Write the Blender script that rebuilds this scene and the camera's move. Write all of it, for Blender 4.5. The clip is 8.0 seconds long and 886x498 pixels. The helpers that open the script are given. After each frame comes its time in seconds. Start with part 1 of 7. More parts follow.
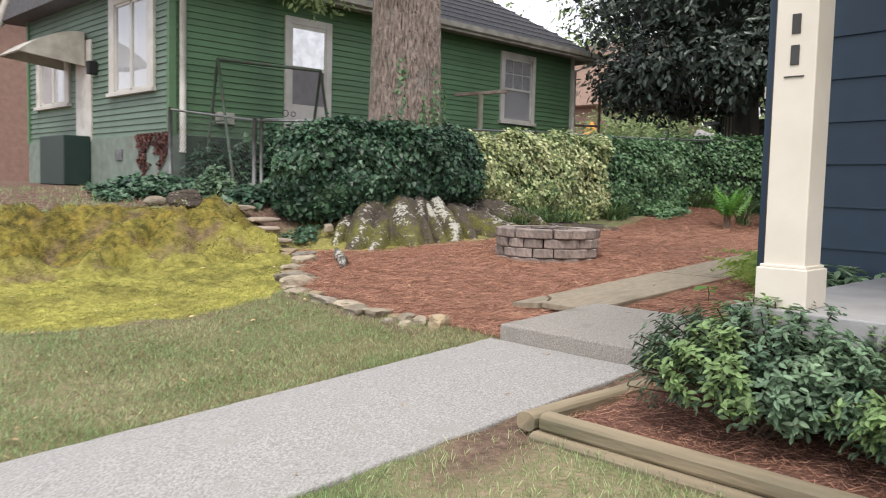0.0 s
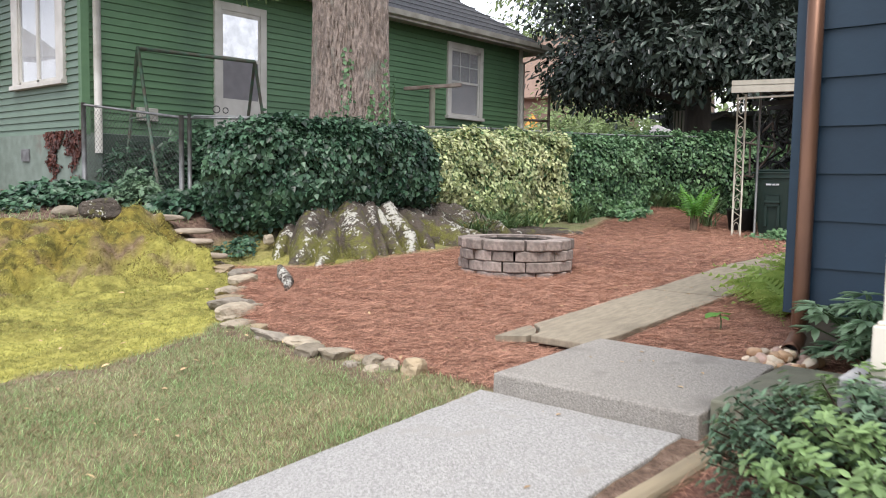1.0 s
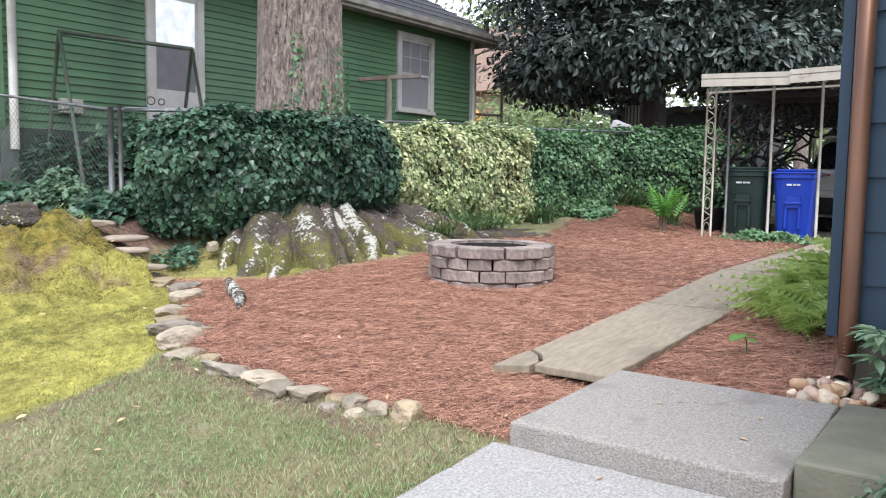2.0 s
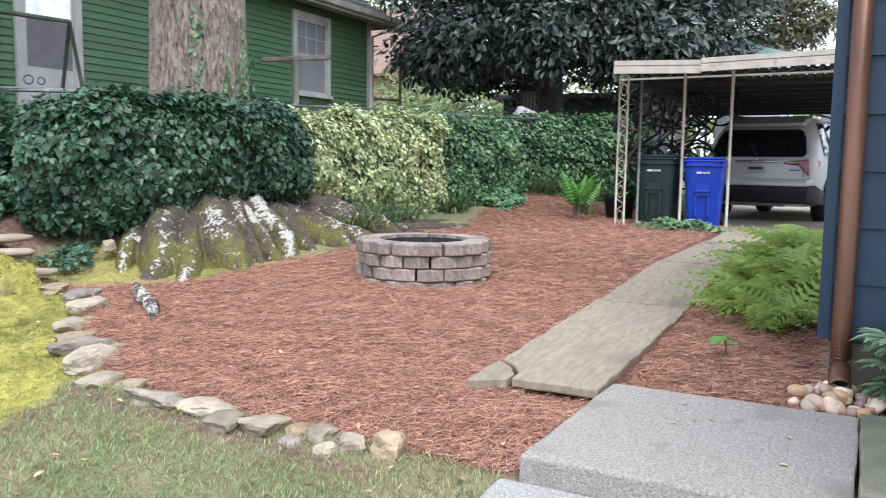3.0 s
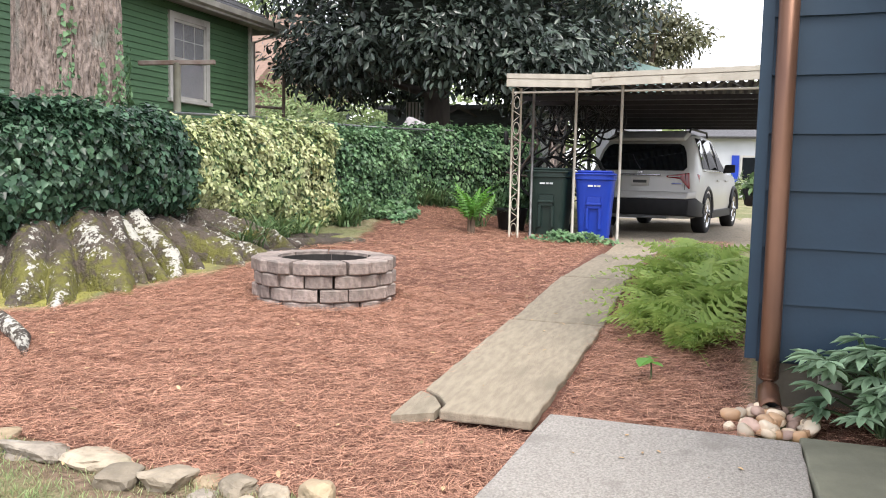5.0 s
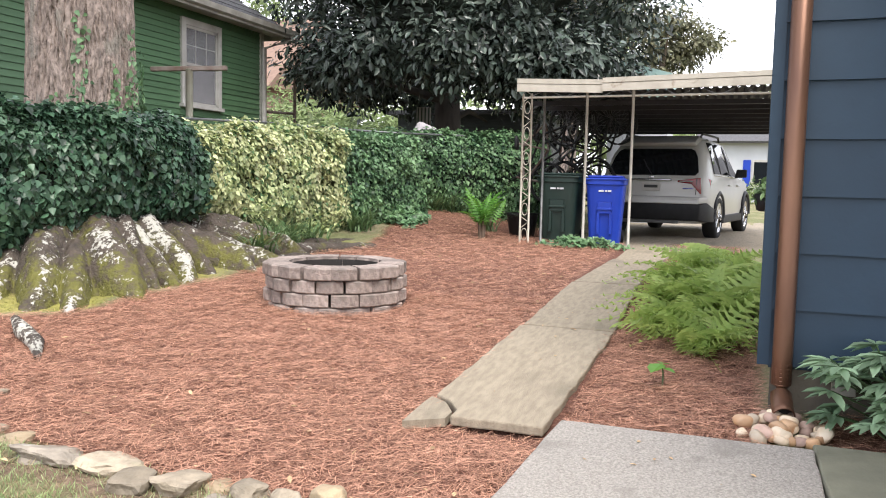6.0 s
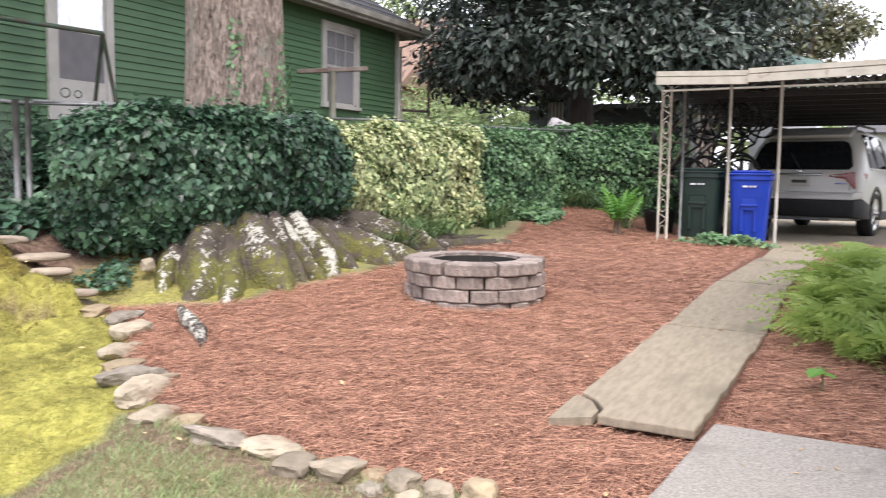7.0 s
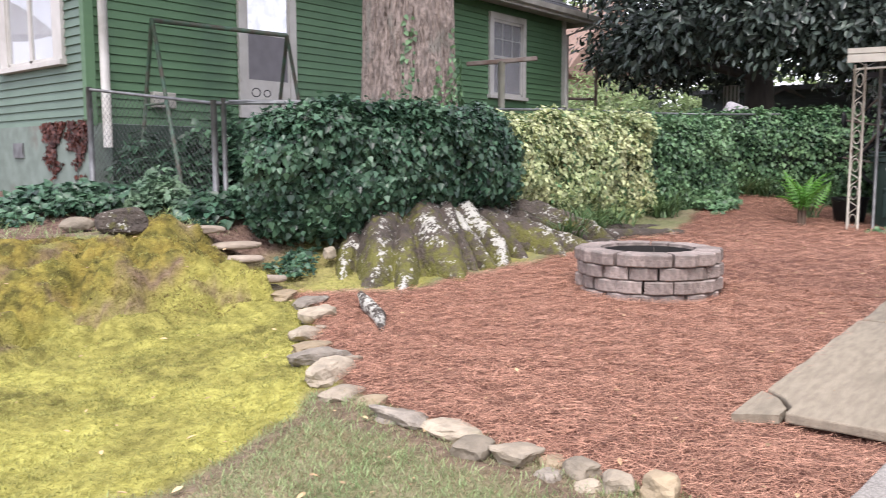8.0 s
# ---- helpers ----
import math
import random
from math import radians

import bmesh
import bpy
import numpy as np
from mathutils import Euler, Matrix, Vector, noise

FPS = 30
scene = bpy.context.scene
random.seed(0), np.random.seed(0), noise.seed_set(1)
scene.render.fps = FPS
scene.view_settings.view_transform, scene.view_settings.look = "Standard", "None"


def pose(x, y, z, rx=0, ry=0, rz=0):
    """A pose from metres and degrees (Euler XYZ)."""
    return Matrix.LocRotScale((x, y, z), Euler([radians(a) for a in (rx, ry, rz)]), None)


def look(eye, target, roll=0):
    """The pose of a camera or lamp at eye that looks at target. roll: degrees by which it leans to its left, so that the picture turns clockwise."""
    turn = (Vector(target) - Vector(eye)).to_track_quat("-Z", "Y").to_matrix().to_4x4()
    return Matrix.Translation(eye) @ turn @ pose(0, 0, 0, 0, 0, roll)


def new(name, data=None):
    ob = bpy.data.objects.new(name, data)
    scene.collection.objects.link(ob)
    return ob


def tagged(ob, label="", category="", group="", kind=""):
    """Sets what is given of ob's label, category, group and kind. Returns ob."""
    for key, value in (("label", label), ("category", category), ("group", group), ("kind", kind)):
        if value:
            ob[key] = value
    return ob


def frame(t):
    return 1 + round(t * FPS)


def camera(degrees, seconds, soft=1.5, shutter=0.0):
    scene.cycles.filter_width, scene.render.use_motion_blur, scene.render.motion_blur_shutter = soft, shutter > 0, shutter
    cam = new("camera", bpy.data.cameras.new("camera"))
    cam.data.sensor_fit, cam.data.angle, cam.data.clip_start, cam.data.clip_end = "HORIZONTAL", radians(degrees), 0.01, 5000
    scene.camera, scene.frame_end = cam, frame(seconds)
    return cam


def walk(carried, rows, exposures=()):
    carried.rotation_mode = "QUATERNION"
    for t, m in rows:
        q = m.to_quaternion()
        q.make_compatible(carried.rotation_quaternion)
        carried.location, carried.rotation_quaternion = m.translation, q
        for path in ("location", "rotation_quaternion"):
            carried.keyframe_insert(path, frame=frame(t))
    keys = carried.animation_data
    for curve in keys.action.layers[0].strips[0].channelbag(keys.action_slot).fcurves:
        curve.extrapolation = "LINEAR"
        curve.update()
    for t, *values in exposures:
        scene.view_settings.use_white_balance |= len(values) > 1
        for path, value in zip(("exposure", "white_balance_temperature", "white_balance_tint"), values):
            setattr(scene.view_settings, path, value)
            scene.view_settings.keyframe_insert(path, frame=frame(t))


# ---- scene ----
cam = camera(57.4, 8.0, soft=1.0, shutter=0.35)
METRES, EYE, TILT, LEAN, TURN = 3.6, 1.0, 0.0, 0.0, -44.6
ROWS = [
    (0.0, 0.0, 0.0, 0.0, 0.11, -4.22, -1.44),
    (0.5, -0.043, 0.1589, 0.0178, -3.2, -5.01, -1.01),
    (1.0, -0.0732, 0.3124, 0.0417, -4.62, -4.67, -0.98),
    (2.5, -0.1965, 0.6694, 0.0628, -13.14, -5.57, -0.84),
    (3.0, -0.2521, 0.7551, 0.071, -17.91, -5.96, -0.86),
    (3.5, -0.2674, 0.8173, 0.0733, -21.94, -5.77, -0.89),
    (4.0, -0.2681, 0.8647, 0.0816, -24.84, -5.41, -0.99),
    (4.5, -0.2797, 0.8676, 0.0811, -26.65, -5.17, -1.2),
    (6.0, -0.2854, 0.8667, 0.0828, -25.9, -4.84, -1.17),
    (6.5, -0.2901, 0.8669, 0.0831, -22.59, -4.91, -1.01),
    (7.0, -0.3168, 0.8712, 0.0844, -16.96, -5.28, -0.83),
    (7.5, -0.3377, 0.8703, 0.0834, -10.8, -5.71, -0.6),
    (8.0, -0.3405, 0.8616, 0.085, -5.55, -6.07, 0.07),
]
walk(cam, [(t, pose(0, 0, EYE, TILT, LEAN, TURN) @ pose(METRES * x, METRES * y, METRES * z, 90 + pitch, roll, yaw)) for t, x, y, z, yaw, pitch, roll in ROWS],
     [(0.0, -0.34, 6400, 10), (1.0, -0.11, 6180, 10), (2.5, 0.1, 5760, 10), (3.0, 0.1, 5700, 10), (3.5, 0.15, 5550, 10), (4.0, 0.2, 5500, 7), (4.5, 0.25, 6220, 10), (6.5, 0.25, 6320, 12), (8.0, 0.12, 6080, 17)])

# ---- daylight: bright overcast, soft sun from high behind the camera ----
SUN_ELEV, SUN_ROT = radians(60), radians(228)
world = bpy.data.worlds.new("sky")
scene.world = world
world.use_nodes = True
wn = world.node_tree.nodes
sky = wn.new("ShaderNodeTexSky")
sky.sky_type, sky.sun_disc = "NISHITA", False
sky.sun_elevation, sky.sun_rotation = SUN_ELEV, SUN_ROT
sky.dust_density, sky.air_density, sky.ozone_density = 4.0, 1.6, 0.6
hazy = wn.new("ShaderNodeMix")
hazy.data_type, hazy.blend_type = "RGBA", "MIX"
hazy.inputs[0].default_value = 0.72
hazy.inputs[7].default_value = (8.8, 8.65, 9.2, 1)
world.node_tree.links.new(sky.outputs[0], hazy.inputs[6])
world.node_tree.links.new(hazy.outputs[2], wn["Background"].inputs[0])
wn["Background"].inputs[1].default_value = 0.26

sun = new("sun", bpy.data.lights.new("sun", "SUN"))
sun.data.energy, sun.data.angle, sun.data.color = 3.4, radians(25), (1.0, 0.94, 0.85)
sun.matrix_world = look((math.sin(SUN_ROT) * 30, math.cos(SUN_ROT) * 30, 30 * math.tan(SUN_ELEV)), (0, 0, 0))

# ---- materials ----
def material(name, base, second=None, scale=6.0, rough=0.8, bump=0.2, bump_scale=60.0, metal=0.0, detail=6.0,
             stain=None, stain_scale=1.2, stain_at=0.6, island=0.0, obj=0.0, stretch=(1, 1, 1), spec=0.4, dist=0.01):
    """A two-scale procedural surface: base and second colour mixed by noise, stains of a larger size, bump, and variation piece by piece."""
    m = bpy.data.materials.new(name)
    m.use_nodes = True
    nt = m.node_tree
    n, l = nt.nodes, nt.links
    b = n["Principled BSDF"]
    b.inputs["Roughness"].default_value = rough
    b.inputs["Metallic"].default_value = metal
    b.inputs["Specular IOR Level"].default_value = spec
    tc, mp = n.new("ShaderNodeTexCoord"), n.new("ShaderNodeMapping")
    mp.inputs["Scale"].default_value = stretch
    l.new(tc.outputs["Object"], mp.inputs[0])

    def noise_node(sc, det):
        t = n.new("ShaderNodeTexNoise")
        t.inputs["Scale"].default_value, t.inputs["Detail"].default_value = sc, det
        l.new(mp.outputs[0], t.inputs["Vector"])
        return t

    def mix(fac, a, c, mode="MIX"):
        x = n.new("ShaderNodeMix")
        x.data_type, x.blend_type = "RGBA", mode
        for sock, v in ((x.inputs[0], fac), (x.inputs[6], a), (x.inputs[7], c)):
            if isinstance(v, (tuple, float, int)):
                sock.default_value = (*v, 1) if isinstance(v, tuple) else v
            else:
                l.new(v, sock)
        return x.outputs[2]

    def ramp(v, lo, hi):
        r = n.new("ShaderNodeMapRange")
        r.inputs["From Min"].default_value, r.inputs["From Max"].default_value = lo, hi
        l.new(v, r.inputs[0])
        return r.outputs[0]

    second = second or tuple(c * 0.75 for c in base)
    col = mix(ramp(noise_node(scale, detail).outputs[0], 0.35, 0.65), base, second)
    if stain:
        col = mix(ramp(noise_node(stain_scale, 5).outputs[0], stain_at, stain_at + 0.12), col, stain)
    if island or obj:
        g = n.new("ShaderNodeNewGeometry").outputs["Random Per Island"] if island else n.new("ShaderNodeObjectInfo").outputs["Random"]
        amount = island or obj
        hv = n.new("ShaderNodeHueSaturation")
        r = n.new("ShaderNodeMapRange")
        r.inputs["To Min"].default_value, r.inputs["To Max"].default_value = 1 - amount, 1 + amount
        l.new(g, r.inputs[0])
        l.new(r.outputs[0], hv.inputs["Value"])
        l.new(col, hv.inputs["Color"])
        col = hv.outputs[0]
    l.new(col, b.inputs["Base Color"])
    if bump:
        bn = n.new("ShaderNodeBump")
        bn.inputs["Strength"].default_value, bn.inputs["Distance"].default_value = bump, dist
        l.new(noise_node(bump_scale, 4).outputs[0], bn.inputs["Height"])
        l.new(bn.outputs[0], b.inputs["Normal"])
    return m


def leafy(name, base, second, island=0.35, rough=0.45, through_light=0.25, scale=3.0):
    m = material(name, base, second, scale=scale, rough=rough, bump=0, island=island)
    n, l = m.node_tree.nodes, m.node_tree.links
    b = n["Principled BSDF"]
    tr, mx = n.new("ShaderNodeBsdfTranslucent"), n.new("ShaderNodeMixShader")
    mx.inputs[0].default_value = through_light
    src = b.inputs["Base Color"].links[0].from_socket
    l.new(src, tr.inputs[0])
    l.new(b.outputs[0], mx.inputs[1])
    l.new(tr.outputs[0], mx.inputs[2])
    l.new(mx.outputs[0], n["Material Output"].inputs[0])
    return m


M = {}
M["concrete_walk"] = material("pale_concrete", (0.41, 0.398, 0.38), (0.24, 0.232, 0.22), scale=75, bump=0.9, bump_scale=110, stain=(0.31, 0.295, 0.27), stain_scale=5, stain_at=0.58)
M["concrete_pad"] = material("grey_concrete", (0.36, 0.335, 0.3), (0.22, 0.203, 0.18), scale=85, bump=0.9, bump_scale=120, stain=(0.2, 0.185, 0.165), stain_scale=2.6, stain_at=0.55)
M["concrete_old"] = material("weathered_concrete", (0.285, 0.243, 0.178), (0.215, 0.182, 0.133), scale=16, bump=0.6, bump_scale=90, stain=(0.185, 0.158, 0.115), stain_scale=2.4, stain_at=0.57, obj=0.1, stretch=(0.5, 1.8, 1))
M["concrete_green"] = material("algae_concrete", (0.2, 0.2, 0.145), (0.15, 0.15, 0.11), scale=5, bump=0.4, bump_scale=50, stain=(0.1, 0.1, 0.07))
M["porch_floor"] = material("porch_concrete", (0.36, 0.36, 0.36), (0.3, 0.3, 0.3), scale=4, bump=0.25)
M["dark_under"] = material("gap_shade", (0.05, 0.05, 0.05), bump=0.3)
M["green_siding"] = material("green_siding", (0.1, 0.188, 0.095), (0.086, 0.165, 0.083), scale=2.2, rough=0.55, bump=0.12, bump_scale=30, obj=0.1, stretch=(1, 1, 3), stain=(0.073, 0.138, 0.075), stain_scale=0.9, stain_at=0.58)
# Separate greyer green for the boards of the front wall
M["pale_siding"] = material("front_green_siding", (0.125, 0.182, 0.137), (0.105, 0.155, 0.115), scale=2.2, rough=0.55, bump=0.12, bump_scale=30, obj=0.07, stretch=(1, 1, 3))
M["blue_siding"] = material("navy_siding", (0.017, 0.041, 0.07), (0.0145, 0.034, 0.059), scale=3, rough=0.5, bump=0.12, bump_scale=25, obj=0.05)
M["foundation"] = material("painted_block", (0.2, 0.245, 0.21), (0.15, 0.185, 0.155), scale=5, bump=0.4, stain=(0.14, 0.09, 0.07), stain_scale=1.3, stain_at=0.6)
M["blue_foundation"] = material("block_foundation", (0.15, 0.13, 0.1), (0.11, 0.1, 0.08), scale=5, bump=0.4, bump_scale=40)
M["white_trim"] = material("white_paint", (0.56, 0.54, 0.5), (0.46, 0.44, 0.4), scale=4, rough=0.5, bump=0.08, stain=(0.36, 0.34, 0.3), stain_scale=2.4, stain_at=0.6)
M["cream"] = material("cream_paint", (0.68, 0.63, 0.55), (0.62, 0.57, 0.49), scale=3, rough=0.45, bump=0.05)
M["cream_metal"] = material("cream_metal", (0.52, 0.485, 0.41), (0.42, 0.385, 0.32), scale=5, rough=0.5, bump=0.08, stain=(0.25, 0.18, 0.12), stain_scale=6, stain_at=0.64)
M["copper"] = material("aged_copper", (0.185, 0.096, 0.058), (0.12, 0.064, 0.044), scale=4, rough=0.42, bump=0.1, metal=0.55, stretch=(1, 1, 0.25), stain=(0.12, 0.06, 0.04), stain_scale=4)
M["roof"] = material("grey_shingles", (0.11, 0.11, 0.115), (0.07, 0.07, 0.075), scale=14, bump=0.5, bump_scale=60)
M["gutter"] = material("weathered_gutter", (0.45, 0.43, 0.38), (0.3, 0.28, 0.24), scale=4, rough=0.5)
M["bark"] = material("tree_bark", (0.34, 0.275, 0.235), (0.15, 0.12, 0.102), scale=20, bump=1.0, bump_scale=40, stretch=(1, 1, 0.45), stain=(0.22, 0.2, 0.17), stain_scale=5, stain_at=0.56, dist=0.04)
M["dark_bark"] = material("dark_bark", (0.06, 0.05, 0.043), (0.035, 0.03, 0.026), scale=9, bump=0.8, stretch=(1, 1, 0.3))
M["side_base"] = material("shaded_side_block", (0.05, 0.075, 0.055), (0.035, 0.055, 0.04), scale=4, bump=0.3)
M["metal_grey"] = material("galvanised_steel", (0.22, 0.225, 0.225), (0.14, 0.14, 0.14), scale=8, rough=0.5, metal=0.5)
M["swing_green"] = material("weathered_green_steel", (0.07, 0.13, 0.09), (0.09, 0.08, 0.06), scale=8, rough=0.6)
M["rust"] = material("rusted_steel", (0.12, 0.08, 0.06), (0.2, 0.17, 0.15), scale=9, rough=0.7)
M["block"] = material("wall_block", (0.33, 0.272, 0.24), (0.2, 0.163, 0.143), scale=26, bump=0.9, bump_scale=70, obj=0.24, dist=0.012, stain=(0.2, 0.17, 0.15), stain_scale=5)
M["soot"] = material("soot_and_mouth_shade", (0.03, 0.027, 0.025), bump=0.6)
M["stone"] = material("field_stone", (0.32, 0.27, 0.2), (0.2, 0.17, 0.125), scale=9, bump=0.7, bump_scale=30, obj=0.32, stain=(0.2, 0.19, 0.12), stain_scale=4, dist=0.02)
M["wire"] = material("dull_wire", (0.13, 0.13, 0.13), (0.09, 0.09, 0.09), scale=8, rough=0.6, metal=0.4)
M["stone_orange"] = material("ochre_field_stone", (0.33, 0.26, 0.165), (0.24, 0.19, 0.125), scale=8, bump=0.6, bump_scale=30, obj=0.2, stain=(0.2, 0.18, 0.1), stain_scale=5, dist=0.02)
M["stone_grey"] = material("grey_field_stone", (0.3, 0.262, 0.21), (0.19, 0.165, 0.132), scale=10, bump=0.8, bump_scale=34, obj=0.25, stain=(0.4, 0.38, 0.33), stain_scale=7, stain_at=0.58, dist=0.02)
M["flag"] = material("flagstone", (0.36, 0.3, 0.23), (0.27, 0.22, 0.17), scale=9, bump=0.5, bump_scale=30, obj=0.1)
M["dusky_leaf"] = leafy("dusky_leaf", (0.13, 0.145, 0.085), (0.19, 0.18, 0.11), island=0.5, rough=0.5)
M["pebble_orange"] = material("orange_pebble", (0.46, 0.27, 0.14), (0.5, 0.36, 0.24), scale=8, rough=0.55, bump=0.1, obj=0.25)
M["pebble_pink"] = material("pink_pebble", (0.46, 0.32, 0.26), (0.38, 0.27, 0.21), scale=8, rough=0.55, bump=0.1, obj=0.25)
M["pebble"] = material("river_pebble", (0.56, 0.43, 0.29), (0.62, 0.56, 0.46), scale=8, rough=0.55, bump=0.15, obj=0.35)
M["timber"] = material("landscape_timber", (0.33, 0.27, 0.175), (0.18, 0.148, 0.1), scale=7, bump=0.7, bump_scale=34, stretch=(0.15, 1, 1), stain=(0.13, 0.125, 0.075), stain_scale=4, stain_at=0.55)
M["ivy"] = leafy("ivy_leaf", (0.07, 0.132, 0.074), (0.034, 0.078, 0.047), island=0.7, rough=0.36, through_light=0.2)
M["ivy_mid"] = leafy("ivy_leaf_green", (0.16, 0.27, 0.125), (0.09, 0.18, 0.085), island=0.5, rough=0.42, through_light=0.2)
M["ivy_yellow"] = leafy("variegated_leaf", (0.58, 0.59, 0.33), (0.35, 0.44, 0.2), island=0.45, rough=0.5, scale=1.5)
M["fern"] = leafy("fern_frond", (0.44, 0.54, 0.16), (0.25, 0.37, 0.09), island=0.0, rough=0.5, through_light=0.4)
M["fresh"] = leafy("fresh_leaf", (0.14, 0.34, 0.05), (0.1, 0.26, 0.04), island=0.2, through_light=0.4)
M["shrub"] = leafy("shrub_leaf", (0.17, 0.255, 0.15), (0.1, 0.17, 0.105), island=0.5, rough=0.45)
M["shrub_tip"] = leafy("shrub_tip_leaf", (0.21, 0.31, 0.12), (0.16, 0.25, 0.1), island=0.35, rough=0.45)
M["hellebore"] = leafy("broad_leaf", (0.32, 0.45, 0.28), (0.22, 0.34, 0.21), island=0.35, rough=0.4)
M["magnolia"] = leafy("magnolia_leaf", (0.045, 0.064, 0.053), (0.08, 0.1, 0.08), island=0.8, rough=0.22, through_light=0.06)
M["far_leaf"] = leafy("far_leaf", (0.24, 0.31, 0.13), (0.18, 0.24, 0.1), island=0.5, rough=0.6, through_light=0.4)
M["lily"] = leafy("strap_leaf", (0.12, 0.19, 0.08), (0.08, 0.14, 0.055), island=0.4, rough=0.45)
# Near-black and olive fills put the shade inside foliage into colour
M["dark_core"] = material("dark_shade_fill", (0.012, 0.018, 0.01), bump=0.5)
M["core_yellow"] = material("olive_shade_fill", (0.07, 0.08, 0.025), (0.03, 0.04, 0.015), bump=0.5)
M["twig"] = material("brown_twig", (0.09, 0.06, 0.04), bump=0.3)
M["red_ivy"] = leafy("red_creeper_leaf", (0.13, 0.045, 0.03), (0.08, 0.03, 0.022), island=0.5)
M["car_paint"] = material("silver_car_paint", (0.5, 0.49, 0.46), (0.48, 0.47, 0.44), scale=2, rough=0.25, bump=0, spec=0.6)
M["black_plastic"] = material("black_plastic", (0.013, 0.013, 0.014), (0.018, 0.018, 0.019), scale=10, rough=0.55, bump=0.05, spec=0.3)
M["car_glass"] = material("tinted_glass", (0.01, 0.012, 0.014), (0.012, 0.014, 0.016), rough=0.04, bump=0, spec=0.7)
M["tail_red"] = material("red_lens", (0.25, 0.01, 0.012), rough=0.12, bump=0, spec=0.6)
M["chrome"] = material("chrome", (0.6, 0.6, 0.6), rough=0.15, bump=0, metal=1.0)
M["tyre"] = material("tyre_rubber", (0.018, 0.018, 0.018), rough=0.85, bump=0.2)
M["bin_blue"] = material("blue_plastic", (0.012, 0.05, 0.42), (0.01, 0.04, 0.36), scale=3, rough=0.42, bump=0.05)
M["bin_green"] = material("dark_green_plastic", (0.012, 0.03, 0.024), (0.018, 0.036, 0.03), scale=4, rough=0.5, bump=0.05)
M["white_ink"] = material("white_lettering", (0.7, 0.72, 0.75), bump=0)
M["dark_ink"] = material("dark_numerals", (0.06, 0.06, 0.06), bump=0)
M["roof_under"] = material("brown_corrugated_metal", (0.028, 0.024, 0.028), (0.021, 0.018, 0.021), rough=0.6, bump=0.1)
M["screen"] = material("grey_screen", (0.2, 0.19, 0.2), (0.17, 0.16, 0.17), rough=0.6, bump=0.1)
M["curtain"] = material("pale_curtain", (0.42, 0.4, 0.41), (0.32, 0.3, 0.32), scale=3, bump=0.1, stretch=(4, 4, 0.3))
M["blind"] = material("mauve_blind", (0.34, 0.29, 0.29), (0.27, 0.23, 0.23), scale=3, bump=0.1)


def glass_material():
    m = material("window_glass", (0.9, 0.93, 0.95), (0.9, 0.93, 0.95), rough=0.03, bump=0)
    m.node_tree.nodes["Principled BSDF"].inputs["Transmission Weight"].default_value = 0.9
    return m


M["glass"] = glass_material()


def root_material():
    """Dark bark with moss low down and crusts of lichen; the mesh attributes say where each has grown."""
    m = material("mossy_root_bark", (0.085, 0.067, 0.052), (0.042, 0.034, 0.028), scale=9, bump=1.0, bump_scale=34, dist=0.03)
    n, l = m.node_tree.nodes, m.node_tree.links
    b = n["Principled BSDF"]
    src = b.inputs["Base Color"].links[0].from_socket
    tc = n.new("ShaderNodeTexCoord")

    def spots(sc):
        t = n.new("ShaderNodeTexNoise")
        t.inputs["Scale"].default_value, t.inputs["Detail"].default_value, t.inputs["Roughness"].default_value = sc, 9, 0.66
        l.new(tc.outputs["Object"], t.inputs["Vector"])
        return t.outputs[0]

    for grown, wide, fine, lo, hi, gain, col in (("moss", 2.1, 9.0, 0.53, 0.64, 0.1, (0.12, 0.115, 0.026)), ("lichen", 7.0, 30.0, 0.575, 0.605, 0.165, (0.42, 0.41, 0.36))):
        t, a, add, r, x = n.new("ShaderNodeMix"), n.new("ShaderNodeAttribute"), n.new("ShaderNodeMath"), n.new("ShaderNodeMapRange"), n.new("ShaderNodeMix")
        t.data_type = "FLOAT"
        t.inputs[0].default_value = 0.5
        l.new(spots(wide), t.inputs[2]), l.new(spots(fine), t.inputs[3])
        a.attribute_name = grown
        add.operation = "MULTIPLY_ADD"
        add.inputs[1].default_value = gain
        l.new(a.outputs["Fac"], add.inputs[0]), l.new(t.outputs[0], add.inputs[2])
        r.inputs["From Min"].default_value, r.inputs["From Max"].default_value = lo, hi
        l.new(add.outputs[0], r.inputs[0])
        x.data_type = "RGBA"
        l.new(r.outputs[0], x.inputs[0]), l.new(src, x.inputs[6])
        x.inputs[7].default_value = (*col, 1)
        src = x.outputs[2]
    l.new(src, b.inputs["Base Color"])
    return m


M["root"] = root_material()

# ---- mesh helpers ----
def part(name, bm, mat, parent=None, label="", smooth=False):
    """Links a bmesh as one mesh object, under a thing where one is given."""
    me = bpy.data.meshes.new(name)
    if smooth:
        for f in bm.faces:
            f.smooth = True
    bm.to_mesh(me)
    bm.free()
    me.materials.append(M[mat] if isinstance(mat, str) else mat)
    ob = new(name, me)
    if parent:
        ob.parent = parent
    if label:
        ob["label"] = label
    return ob


def thing(name, at, label, category, group="", kind="", rz=0.0):
    ob = new(name)
    ob.matrix_world = pose(*at, 0, 0, rz)
    return tagged(ob, label, category, group, kind)


def share(name, me, m, parent):
    """A piece of its own on a mesh that alike pieces share."""
    ob = new(name, me)
    ob.parent = parent
    ob.matrix_basis = m
    return ob


